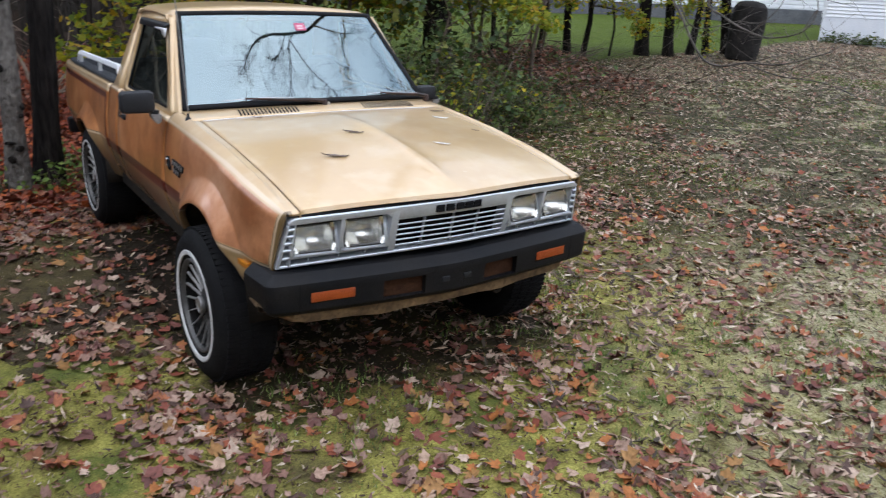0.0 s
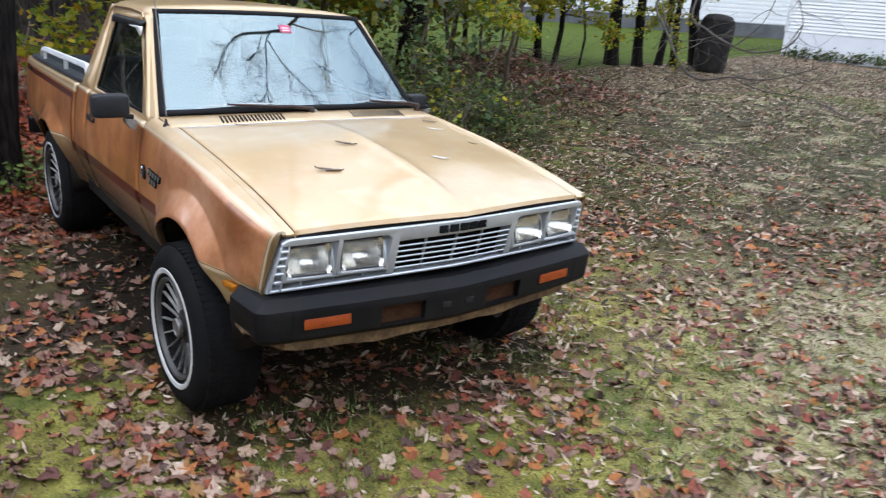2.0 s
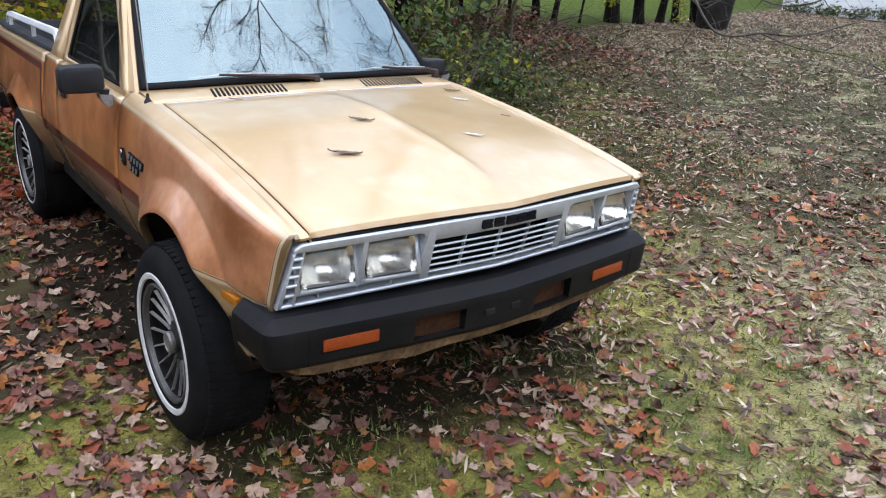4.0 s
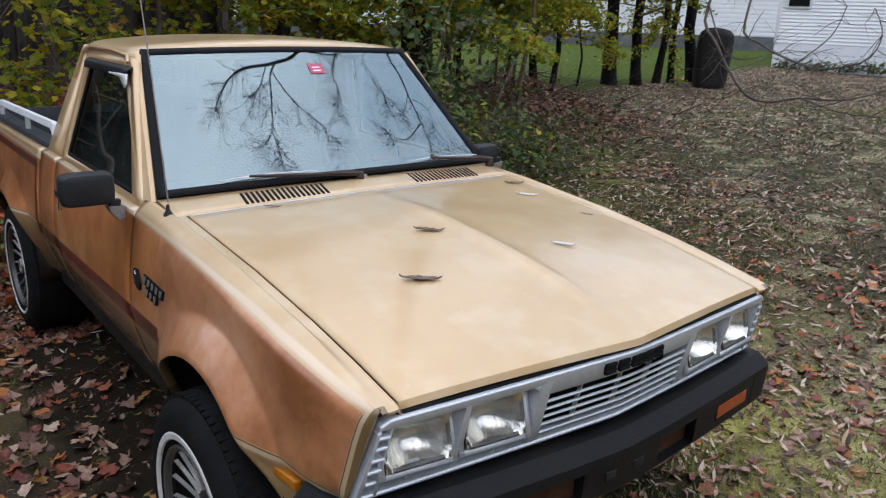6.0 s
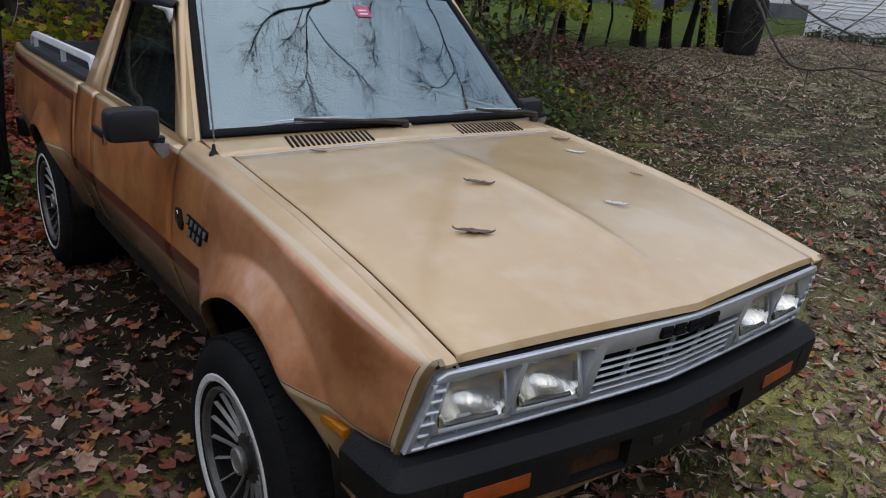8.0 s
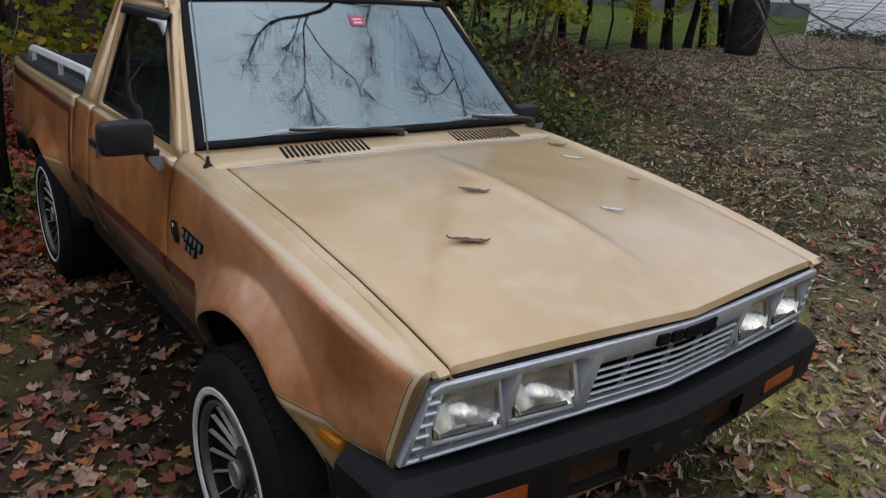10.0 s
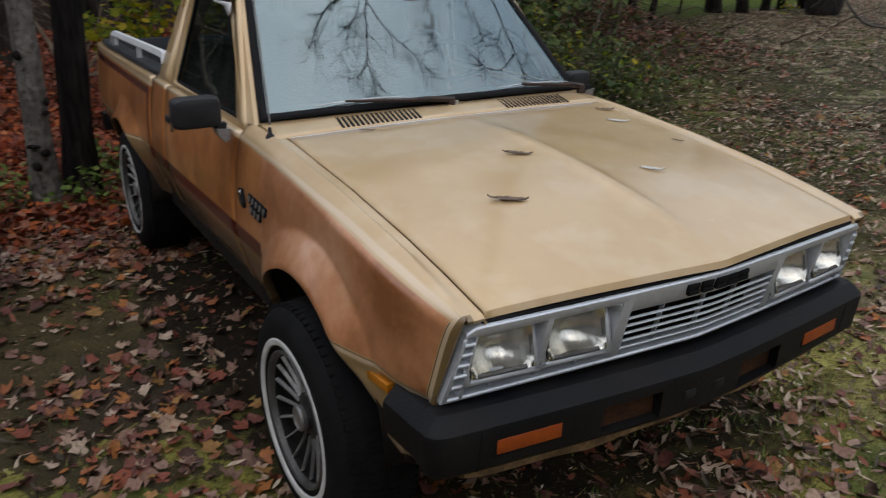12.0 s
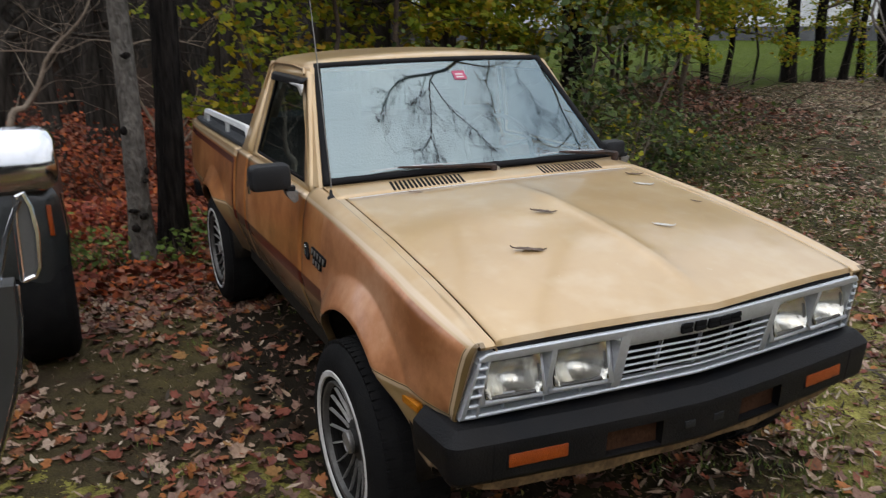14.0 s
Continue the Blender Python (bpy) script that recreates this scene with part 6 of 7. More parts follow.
# the pair of trunks beside the bed of the truck
GREY_TREE = tree("birch_tree", (-1.19, 4.38, 0), (-1.03, 4.5, 5.2), 0.086, 0.046, BARK_GREY, "grey-barked tree with knots at the edge of the woods", 3, 7, 0.35, 1.3, depth=2, bend=0.03)
tree("dark_tree", (-0.95, 4.56, 0), (-0.56, 4.75, 6.0), 0.105, 0.085, BARK_DARK, "dark wet-barked tree beside the truck bed", 4, 6, 0.4, 1.2, depth=2, bend=0.02)
def knots(t, line, rnd, n, r):
    """Dark swollen scars on a trunk."""
    for _ in range(n):
        z = rnd.uniform(0.25, 2.2)
        c = Vector(line[0]).lerp(Vector(line[1]), z / line[1][2])
        a = rnd.uniform(-2.6, -0.5)
        bm = bmesh.new()
        bmesh.ops.create_uvsphere(bm, u_segments=10, v_segments=7, radius=1.0)
        m = Matrix.Translation(c + Vector((math.cos(a), math.sin(a), 0)) * r * 0.93) @ Matrix.Rotation(a, 4, "Z") @ Matrix.Diagonal((0.016, rnd.uniform(0.025, 0.05), rnd.uniform(0.012, 0.032), 1))
        bmesh.ops.transform(bm, matrix=m, verts=bm.verts)
        for v in bm.verts:
            v.co += Vector((0, 0, 0.008 * noise.noise(v.co * 40)))
        part("knot", bm, BARK_DARK, t)


knots(GREY_TREE, ((0, 0, 0), (0.16, 0.12, 5.2)), random.Random(8), 7, 0.092)
# large tree behind the truck whose bare limbs reach over it
big = tree("large_tree", (4.75, 7.4, 0), (4.9, 7.0, 13), 0.21, 0.11, BARK_DARK, "large dark tree with bare limbs reaching over the truck", 11, 0)
rnd = random.Random(21)
# bare limbs over the truck: points from the trunk's foot, radius at the start, and where the twigs begin
OVERHEAD = (
    (((0, 0, 4.4), (0.4, -2.4, 6.0), (-0.6, -4.6, 6.8), (-1.72, -5.70, 7.0), (-2.32, -5.94, 7.0), (-2.92, -6.03, 7.0), (-3.21, -6.10, 7.0), (-3.38, -6.25, 7.05), (-3.52, -6.42, 7.1)), 0.034, 5),
    (((-2.32, -5.94, 7.0), (-2.45, -6.12, 7.0), (-2.56, -6.41, 7.0), (-2.64, -6.73, 7.0), (-2.82, -6.93, 7.05)), 0.017, 1),
    (((-2.64, -6.73, 7.0), (-2.55, -6.95, 7.0), (-2.50, -7.15, 7.05)), 0.009, 0),
    (((-2.40, -6.05, 7.0), (-2.15, -6.33, 7.0), (-1.88, -6.50, 7.0), (-1.58, -6.64, 7.05), (-1.31, -6.78, 7.1)), 0.013, 1),
    (((-0.6, -4.6, 6.8), (-0.85, -5.30, 6.95), (-0.92, -5.55, 7.0), (-1.08, -5.86, 7.0), (-1.07, -6.09, 7.0), (-1.13, -6.33, 7.05)), 0.015, 2),
    (((-1.72, -5.70, 7.0), (-1.39, -5.67, 7.0), (-0.92, -5.55, 7.0), (-0.42, -5.35, 7.0)), 0.016, 1),
    (((-2.57, -5.98, 7.0), (-2.72, -6.22, 7.0), (-2.88, -6.31, 7.0)), 0.010, 0),
    (((0, 0, 5.0), (0.5, -2.5, 6.4), (0.60, -4.2, 6.9), (0.67, -4.96, 7.0), (0.86, -5.27, 7.0), (0.95, -5.65, 7.0), (1.04, -5.97, 7.0), (1.12, -6.36, 7.0), (1.10, -6.69, 7.05)), 0.034, 5),
    (((0.99, -6.09, 7.0), (0.48, -6.47, 7.0), (0.14, -6.57, 7.0), (-0.06, -6.50, 7.05)), 0.011, 1),
    (((0.87, -5.57, 7.0), (0.70, -5.85, 7.0), (0.51, -6.11, 7.0)), 0.010, 1),
    (((1.12, -6.36, 7.0), (1.47, -6.42, 7.0), (2.26, -6.13, 7.0)), 0.009, 1),
    (((0.95, -5.65, 7.0), (1.37, -5.70, 7.0), (1.40, -6.17, 7.05)), 0.010, 1),
    (((0.2, -4.9, 6.9), (-0.16, -5.38, 7.0), (0.07, -5.66, 7.0), (0.08, -5.98, 7.0)), 0.009, 1),
)
for pts, r, start in OVERHEAD:
    bm = bmesh.new()
    line = smooth_line([Vector(p) + Vector((rnd.gauss(0, 0.012), rnd.gauss(0, 0.012), rnd.gauss(0, 0.03))) for p in pts], 5)
    m = len(line) - 1
    tube(bm, line, [max(0.0032, r * (1 - 0.80 * j / m)) for j in range(m + 1)], 7, False)
    for j in range(max(2, start * 5), m + 1):
        dd = (line[j] - line[j - 1]).normalized()
        for _ in range(2 if j < m - 4 else 4):
            o = Vector((rnd.gauss(0, 0.8), rnd.gauss(-0.25, 0.7), rnd.gauss(0, 0.2))).normalized()
            grow(bm, line[j], dd * 0.8 + o * 0.75, 0.0042, rnd.uniform(0.16, 0.42), 2, rnd, 0.0, 3, 2)
    part("limb", bm, BARK_DARK, big, sharp=80)

# saplings with yellowing leaves behind the truck
SAPLINGS = ((-0.1, 6.2, 2.0, 0.11), (0.95, 6.6, 4.0, 0.30), (1.8, 6.4, 4.0, 0.9), (2.5, 7.5, 4.6, 1.1), (3.3, 5.6, 1.5, 0.22), (3.6, 7.9, 4.8, 1.2), (5.9, 8.4, 4.6, 1.3), (7.0, 9.4, 4.8, 1.3), (8.4, 10.4, 4.8, 1.2), (10.0, 11.3, 5.0, 1.2), (6.2, 7.0, 4.4, 0.9), (4.6, 9.2, 4.4, 1.1), (9.2, 12.6, 4.8, 1.1), (11.4, 13.4, 5.0, 1.1))
for k, (x, y, h, full) in enumerate(SAPLINGS):
    tree("maple_sapling", (x, y, 0), (x + 0.3 * math.sin(k * 2.1), y - 0.3, h), 0.035, 0.012, TWIG, "young maple with yellow-green autumn leaves", 40 + k, 15, 0.30 if x < 2.5 else 0.27, 0.55 if x < 0 else 0.8 if x < 1.2 else 1.25, LEAF_YELLOW if k != 4 else LEAF_GREEN, int(6200 * full), 0.090, 0.02, 1, 0.12)
# line of trees before the lawn
for k, (x, y, r, h) in enumerate(((12.0, 12.1, 0.07, 5), (12.5, 13.2, 0.10, 6), (14.6, 12.6, 0.17, 8), (15.3, 12.3, 0.13, 7.5), (16.5, 12.6, 0.10, 7), (17.3, 12.7, 0.09, 7), (18.3, 12.7, 0.16, 8), (13.3, 12.5, 0.03, 4), (11.0, 12.6, 0.05, 5), (9.9, 12.9, 0.06, 6))):
    tree("boundary_tree", (x, y, 0), (x + 0.5 * math.sin(k * 1.7 + 1), y, h), r, r * 0.55, BARK_DARK, "dark trunk in the row of trees before the lawn", 70 + k, 12, 0.24, 1.9, LEAF_YELLOW, 4200 if r > 0.04 else 600, 0.095, 0.06, 1, 0.08)

# deep woods: bare trunks
rnd = random.Random(5)
variants = []
for k in range(7):
    r = (0.05, 0.08, 0.11, 0.14, 0.06, 0.035, 0.09)[k]
    variants.append(tree("woodland_tree", (-4.5 + k * 1.15, 9.5 + (k * 37 % 10) * 0.6, 0), (-4.5 + k * 1.15 + 0.2, 9.7 + (k * 37 % 10) * 0.6, 9), r, r * 0.6, BARK_FAR, "bare woodland tree with a grey-brown trunk", 90 + k, 10, 0.12, 1.5, depth=2, bend=0.05))
    tagged(variants[-1], group="woods")
for k in range(120):
    y = rnd.uniform(7.5, 30)
    x = rnd.uniform(-0.42 * y - 1, 0.36 * y + 0.6)
    copy_thing(variants[rnd.randint(0, 6)], pose(x, y, 0, rnd.gauss(0, 2), rnd.gauss(0, 2), rnd.uniform(0, 360)))

# undergrowth: bushes
def bush(name, x, y, w, h, n, material, label, seed, size=0.05):
    r = np.random.default_rng(seed)
    rnd = random.Random(seed)
    b = empty(name, label, "bush", (x, y, 0))
    bm = bmesh.new()
    tips = []
    for _ in range(16):
        a = rnd.uniform(0, 6.283)
        grow(bm, (rnd.gauss(0, w * 0.25), rnd.gauss(0, w * 0.25), 0), (math.cos(a) * 0.6, math.sin(a) * 0.6, 1), 0.008, h * rnd.uniform(0.5, 1.0), 1, rnd, 0.02, 4, 3, tips)
    tagged(part("stem_mass", bm, TWIG, b, sharp=80), kind="stuff")
    idx = r.integers(0, len(tips), n)
    pts = np.array([tips[i] for i in idx]) + r.normal(0, 0.07, (n, 3))
    pts[:, 2] = np.abs(pts[:, 2])
    scatter("foliage", LOBED, LOBED_F, pts, r.uniform(0.6, 1.3, n) * size, material, r, 0.6, b)


for k, (x, y, w, h, n) in enumerate(((2.6, 4.5, 0.8, 0.9, 1600), (3.4, 4.7, 0.9, 1.0, 2300), (4.2, 5.0, 0.9, 0.8, 1900), (3.8, 5.7, 1.0, 1.0, 1700), (4.9, 6.0, 0.9, 0.7, 1200), (2.3, 5.6, 0.9, 1.1, 1100))):
    bush("green_bush", x, y, w, h, n, LEAF_GREEN, "low dark green leafy bush beside the truck", 130 + k)
for k, (x, y, w, h, n) in enumerate(((2.75, 4.25, 0.5, 1.0, 190), (3.15, 4.55, 0.5, 0.95, 150))):
    bush("yellow_bush", x, y, w, h, n, LEAF_YELLOW, "low bush with yellow-green leaves beside the truck", 140 + k, 0.060)
for k, f in enumerate((0.5, 1.6, 2.6, 3.7, 4.9, 6.2, 7.4)):
    bush("wall_weed", 28.3 + 0.375 * f, 16.0 - 0.927 * f, 1.2, 0.35, 260, LEAF_GREEN, "strip of green weeds along the foot of the house wall", 145 + k, 0.11)
for k, (x, y) in enumerate(((-2.2, 4.6), (-1.75, 5.0), (-0.7, 4.9), (-2.9, 5.2), (-2.0, 6.6), (-1.62, 4.25), (-1.45, 4.4), (-0.98, 4.3), (-0.62, 4.6))):
    bush("woodland_weed", x, y, 0.5, 0.18, 150, GRASS, "small green weeds among leaf litter", 150 + k, 0.05)
for k, (x, y) in enumerate(((-2.6, 6.4), (-1.4, 7.2), (-3.4, 7.8), (-0.3, 8.2), (-2.0, 9.4), (0.9, 8.6))):
    bush("red_shrub", x, y, 1.0, 0.7, 1100, LEAF_RED, "low shrub with red autumn leaves", 170 + k, 0.055)


for k, (x, y) in enumerate(((-1.72, 5.3), (-1.95, 5.5), (-1.5, 5.6), (-2.25, 5.75))):
    bush("scarlet_ground_cover", x, y, 0.6, 0.24, 700, LEAF_SCARLET, "low scarlet autumn ground cover under the trees", 190 + k, 0.055)


# gnarled bare shrub at the edge of the woods, its pale limbs twisting
def gnarled_shrub(x, y, seed, stems, tall):
    rnd = random.Random(seed)
    b = empty("gnarled_shrub", "bare gnarled shrub with pale twisted branches", "shrub", (x, y, 0))
    for _ in range(stems):
        bm = bmesh.new()
        a = rnd.uniform(0, 6.283)
        grow(bm, (rnd.gauss(0, 0.12), rnd.gauss(0, 0.12), -0.02), (math.cos(a) * 0.35, math.sin(a) * 0.35, 1), rnd.uniform(0.018, 0.036), tall * rnd.uniform(0.7, 1.1), 3, rnd, -0.02, 6, 3)
        part("stem", bm, PALE_TWIG, b, sharp=80)


def leaning_tree():
    """Old shrubby tree with a thick brown limb and a pale broken one that leans out."""
    rnd = random.Random(66)
    b = empty("leaning_tree", "bare crooked tree with thick brown limbs and a pale broken one", "tree", (-2.15, 5.7, 0))
    limbs = ((((0.0, 0.1, -0.05), (0.05, 0.1, 0.8), (0.16, 0.1, 1.35), (0.24, 0.12, 1.62), (0.20, 0.12, 1.80), (0.42, 0.15, 2.15), (0.5, 0.2, 3.2)), 0.062, BARK_FAR),
             (((0.24, 0.12, 1.62), (0.38, 0.1, 1.70), (0.55, 0.1, 1.95), (0.9, 0.2, 2.5)), 0.040, BARK_FAR),
             (((0.10, -0.1, -0.05), (0.16, -0.1, 0.92), (0.30, -0.1, 1.07), (0.42, -0.1, 1.24), (0.48, -0.1, 1.41)), 0.034, PALE_TWIG),
             (((0.48, -0.1, 1.41), (0.59, -0.1, 1.55), (0.71, -0.1, 1.66), (0.86, -0.05, 1.84), (1.0, 0.0, 2.2)), 0.016, PALE_TWIG),
             (((-0.2, -0.1, 1.46), (0.05, -0.1, 1.52), (0.35, -0.1, 1.52), (0.62, -0.1, 1.50), (0.84, -0.1, 1.57), (1.08, -0.1, 1.54)), 0.008, PALE_TWIG),
             (((1.10, -0.1, 1.52), (1.30, -0.1, 1.57), (1.55, -0.1, 1.55), (1.75, -0.1, 1.50)), 0.007, PALE_TWIG))
    for pts, r, bark in limbs:
        bm = bmesh.new()
        line = smooth_line([Vector(p) + Vector((rnd.gauss(0, 0.008),) * 3) for p in pts], 5)
        m = len(line) - 1
        tube(bm, line, [max(0.004, r * (1 - 0.55 * j / m)) for j in range(m + 1)], 8)
        for j in range(5, m, 3):
            a = rnd.uniform(0, 6.283)
            grow(bm, line[j], (math.cos(a), math.sin(a) * 0.4, rnd.uniform(-0.2, 0.9)), max(0.004, r * 0.22), rnd.uniform(0.25, 0.55), 2, rnd, 0.0, 4, 2)
        part("limb", bm, bark, b, sharp=80)


leaning_tree()
gnarled_shrub(-2.6, 5.4, 61, 2, 1.4)
gnarled_shrub(-3.1, 5.9, 63, 3, 1.5)
gnarled_shrub(-0.5, 7.4, 64, 2, 1.4)


# brush pile
def brush_pile():
    rnd = random.Random(9)
    bm = bmesh.new()
    for _ in range(240):
        x, y = rnd.gauss(0, 1.3), rnd.gauss(0, 0.9)
        z = max(0.02, 0.8 * math.exp(-(x * x / 3 + y * y / 1.5)) * rnd.uniform(0.1, 1.2))
        a = rnd.uniform(0, 6.283)
        grow(bm, (x, y, z), (math.cos(a), math.sin(a), rnd.gauss(0.1, 0.25)), rnd.uniform(0.005, 0.016), rnd.uniform(0.5, 1.4), 1, rnd, 0.05, 4, 2)
    pile = empty("brush_pile", "heap of dead branches and brown leaves", "brush pile", (7.2, 8.3, 0))
    tagged(part("stick_mass", bm, TWIG, pile, sharp=80), kind="stuff")
    bm = bmesh.new()
    tube(bm, [(-2.6, -2.4, 0.1), (-1.4, -1.4, 0.75), (0.0, -0.3, 1.35), (1.7, 1.1, 2.3)], [0.020, 0.018, 0.014, 0.008], 7)
    tube(bm, [(-1.2, -1.2, 0.15), (-1.35, -0.6, 0.8), (-1.6, -0.1, 1.3)], [0.022, 0.018, 0.012], 7)
    part("fallen_limb", bm, TWIG, pile, "pale broken limb leaning out of the heap")
    r = np.random.default_rng(3)
    n = 3000
    pts = r.normal(0, 1, (n, 3)) * (1.35, 0.95, 0)
    pts[:, 2] = 0.03 + 0.75 * np.exp(-(pts[:, 0] ** 2 / 3 + pts[:, 1] ** 2 / 1.5)) * r.uniform(0.3, 1.1, n)
    scatter("dead_leaves", MAPLE, MAPLE_F, pts, r.uniform(0.05, 0.095, n), LEAF_DULL, r, 0.6, pile, ragged=0.06)


brush_pile()


# bare branch hanging into the yard
def hanging_branch():
    rnd = random.Random(14)
    t = empty("bare_tree", "bare-twigged tree with branches hanging over the yard", "tree", (8.6, 0.2, 0))
    o = Vector((8.6, 0.2, 0))
    bm = bmesh.new()
    trunk_mesh(bm, [(0, 0, -0.05), (0.05, 0.1, 2), (-0.05, 0.0, 5), (0.1, 0, 8)], 0.14, 0.06, rnd)
    part("trunk", bm, BARK_DARK, t, sharp=60)
    lines = (((-0.05, 0.2, 3.8), (-1.6, 1.9, 3.7), (-3.0, 2.9, 2.9), (-3.75, 2.98, 1.85), (-3.80, 2.80, 1.49), (-3.80, 2.51, 1.14), (-3.80, 2.27, 1.07), (-3.80, 1.98, 1.13), (-3.75, 1.63, 1.15), (-3.6, 1.28, 1.29)),
             ((-3.80, 1.98, 1.13), (-3.78, 1.63, 1.05), (-3.76, 1.2, 1.04), (-3.7, 0.9, 0.95)),
             ((-3.80, 2.27, 1.07), (-3.82, 2.22, 0.76), (-3.84, 1.87, 0.50)),
             ((-0.05, 0.1, 4.2), (-1.2, 1.6, 3.4), (-2.6, 2.9, 2.5), (-3.40, 2.82, 1.71), (-3.40, 2.62, 1.52), (-3.40, 2.27, 1.386), (-3.40, 2.01, 1.354), (-3.40, 1.70, 1.44), (-3.38, 1.61, 1.64), (-3.35, 1.72, 1.85)),
             ((-3.40, 2.27, 1.386), (-3.38, 2.02, 1.62), (-3.34, 1.95, 1.86)),
             ((-3.75, 2.98, 1.85), (-3.9, 2.7, 1.52), (-3.80, 2.57, 1.40), (-3.7, 2.2, 1.5)))
    bm = bmesh.new()
    for k, l in enumerate(lines):
        r0 = (0.019, 0.008, 0.005, 0.016, 0.006, 0.008)[k]
        l = smooth_line(l)
        tube(bm, l, [max(0.004, r0 * (1 - 0.75 * j / (len(l) - 1))) for j in range(len(l))], 6, False)
        for j in range(6, len(l), 2):
            for _ in range(2):
                a = rnd.uniform(0, 6.283)
                grow(bm, l[j], (math.cos(a), math.sin(a), rnd.uniform(-0.7, 0.6)), 0.0040, rnd.uniform(0.18, 0.5), 1, rnd, 0.0, 4, 2)
    tagged(part("branch_mass", bm, BRANCH_GREY, t, sharp=80), kind="stuff")


hanging_branch()


# ---- houses, tank and distance ----
def build_house():
    h = empty("white_house", "white house with lapped siding on a pale foundation", "house", (28.5, 16.3, 0))
    h.rotation_euler = (0, 0, radians(22))
    bm = bmesh.new()
    box(bm, 0.06, 9, -24, -0.06, -0.3, 5.2)
    part("wall", bm, SIDING, h)
    bm = bmesh.new()
    box(bm, 0.0, 9.05, -24.1, 0.0, -0.3, 0.95)
    part("foundation", bm, FOUNDATION, h, "painted masonry foundation")
    bm0 = bmesh.new()
    loft(bm0, [[(0.0, y, 0), (-0.016, y, 0.004), (0.02, y, 0.14), (0.055, y, 0.14), (0.055, y, 0)] for y in (0.0, -24.0)])
    first = part("siding_board", bm0, SIDING, h)
    first.location = (0.0, 0.0, 0.96)
    for k in range(1, 32):
        ob = new("siding_board", first.data)
        ob.parent, ob.location = h, (0.0, 0.0, 0.96 + 0.132 * k)
    bm = bmesh.new()
    box(bm, -0.045, 0.05, -0.10, 0.03, 0.95, 5.2, 0.005)
    part("corner_board", bm, SIDING, h)
    bm = bmesh.new()
    box(bm, -0.06, 0.02, -1.15, -0.25, 2.25, 3.5, 0.01)
    w = part("window", bm, FAR_WALL, h)
    bm = bmesh.new()
    box(bm, -0.072, -0.05, -1.07, -0.33, 2.33, 3.42)
    part("pane", bm, VOID, w)
    bm = bmesh.new()
    loft(bm, [[(-0.5, y, 5.15), (4.5, y, 7.6), (9.5, y, 5.15), (9.5, y, 5.0), (-0.5, y, 5.0)] for y in (0.5, -24.5)])
    part("roof", bm, ROOFING, h)


build_house()


def build_far_house():
    h = empty("far_house", "long pale building with a grey base beyond the lawn", "house", (36, 34, 0))
    h.rotation_euler = (0, 0, radians(-38))
    bm = bmesh.new()
    box(bm, -26, 18, 0, 8, 0.8, 4.6)
    part("wall", bm, FAR_WALL, h)
    for k in range(14):
        bm = bmesh.new()
        box(bm, -26, 18, -0.03, 0.0, 0.85 + 0.26 * k, 1.085 + 0.26 * k, 0.008)
        part("siding_board", bm, SIDING, h)
    bm = bmesh.new()
    box(bm, -26.1, 18.1, -0.08, 8, -0.3, 0.82)
    part("base", bm, GREY_BASE, h, "grey masonry base")
    bm = bmesh.new()
    loft(bm, [[(x, -0.6, 4.5), (x, 4, 6.6), (x, 8.6, 4.5)] for x in (-26.5, 18.5)])
    part("roof", bm, ROOFING, h)


build_far_house()


def build_tank():
    bm = bmesh.new()
    lathe(bm, [(0.001, 0.0), (0.36, 0.0), (0.41, 0.05), (0.44, 0.3), (0.46, 0.9), (0.455, 1.25), (0.42, 1.42), (0.32, 1.52), (0.15, 1.56), (0.001, 1.57)], 40, (0, 0, 0), "z")
    t = empty("dark_tank", "dark rounded tank standing by the boundary trees", "tank", (17.3, 11.5, -0.03))
    t.rotation_euler = (radians(3), radians(2), 0)
    part("body", bm, TANK_DARK, t)


build_tank()


def backdrop_material():
    m, n, l, p = nodes_of("distant_woods")
    a = noise_node(n, l, 1.6, 8.0, 0.7, stretch=(1.0, 1.0, 0.12))
    b = noise_node(n, l, 0.25, 4.0, 0.6)
    c1 = ramp_node(n, [(0.35, (0.011, 0.0095, 0.008)), (0.55, (0.037, 0.032, 0.028)), (0.75, (0.09, 0.079, 0.067))])
    l.new(a.outputs["Fac"], c1.inputs["Fac"])
    c2 = ramp_node(n, [(0.4, (0.7, 0.7, 0.7)), (0.65, (1.1, 0.95, 0.75))])
    l.new(b.outputs["Fac"], c2.inputs["Fac"])
    l.new(mix_rgb(n, l, 1.0, c1.outputs["Color"], c2.outputs["Color"], "MULTIPLY"), p.inputs["Base Color"])
    p.inputs["Roughness"].default_value = 1.0
    return m


def build_backdrop():
    """Dense far woods with a ragged top, all round but for the open side towards the houses."""
    bm = bmesh.new()
    lo, hi = [], []
    for k in range(241):
        a = radians(68 + 292 * k / 240)
        # unseen west stretch drawn closer, to shade the truck's flank
        west = max(0.0, 1 - abs(math.degrees(a) - 190) / 62)
        r = 34 + 3 * math.sin(k * 0.7) + (0 if k < 120 else 8) - 11 * min(1.0, west * 2.2)
        h = 11 + 3.0 * noise.noise((k * 0.31, 0, 0)) + 1.5 * noise.noise((k * 1.3, 5, 0))
        lo.append((r * math.cos(a), r * math.sin(a), -0.5))
        hi.append((r * math.cos(a), r * math.sin(a), h))
    grid(bm, [lo, [(x, y, z * 0.5) for x, y, z in hi], hi])
    tagged(part("backdrop", bm, backdrop_material()), "dark wall of distant leafless woods", "woods", kind="structure")


build_backdrop()


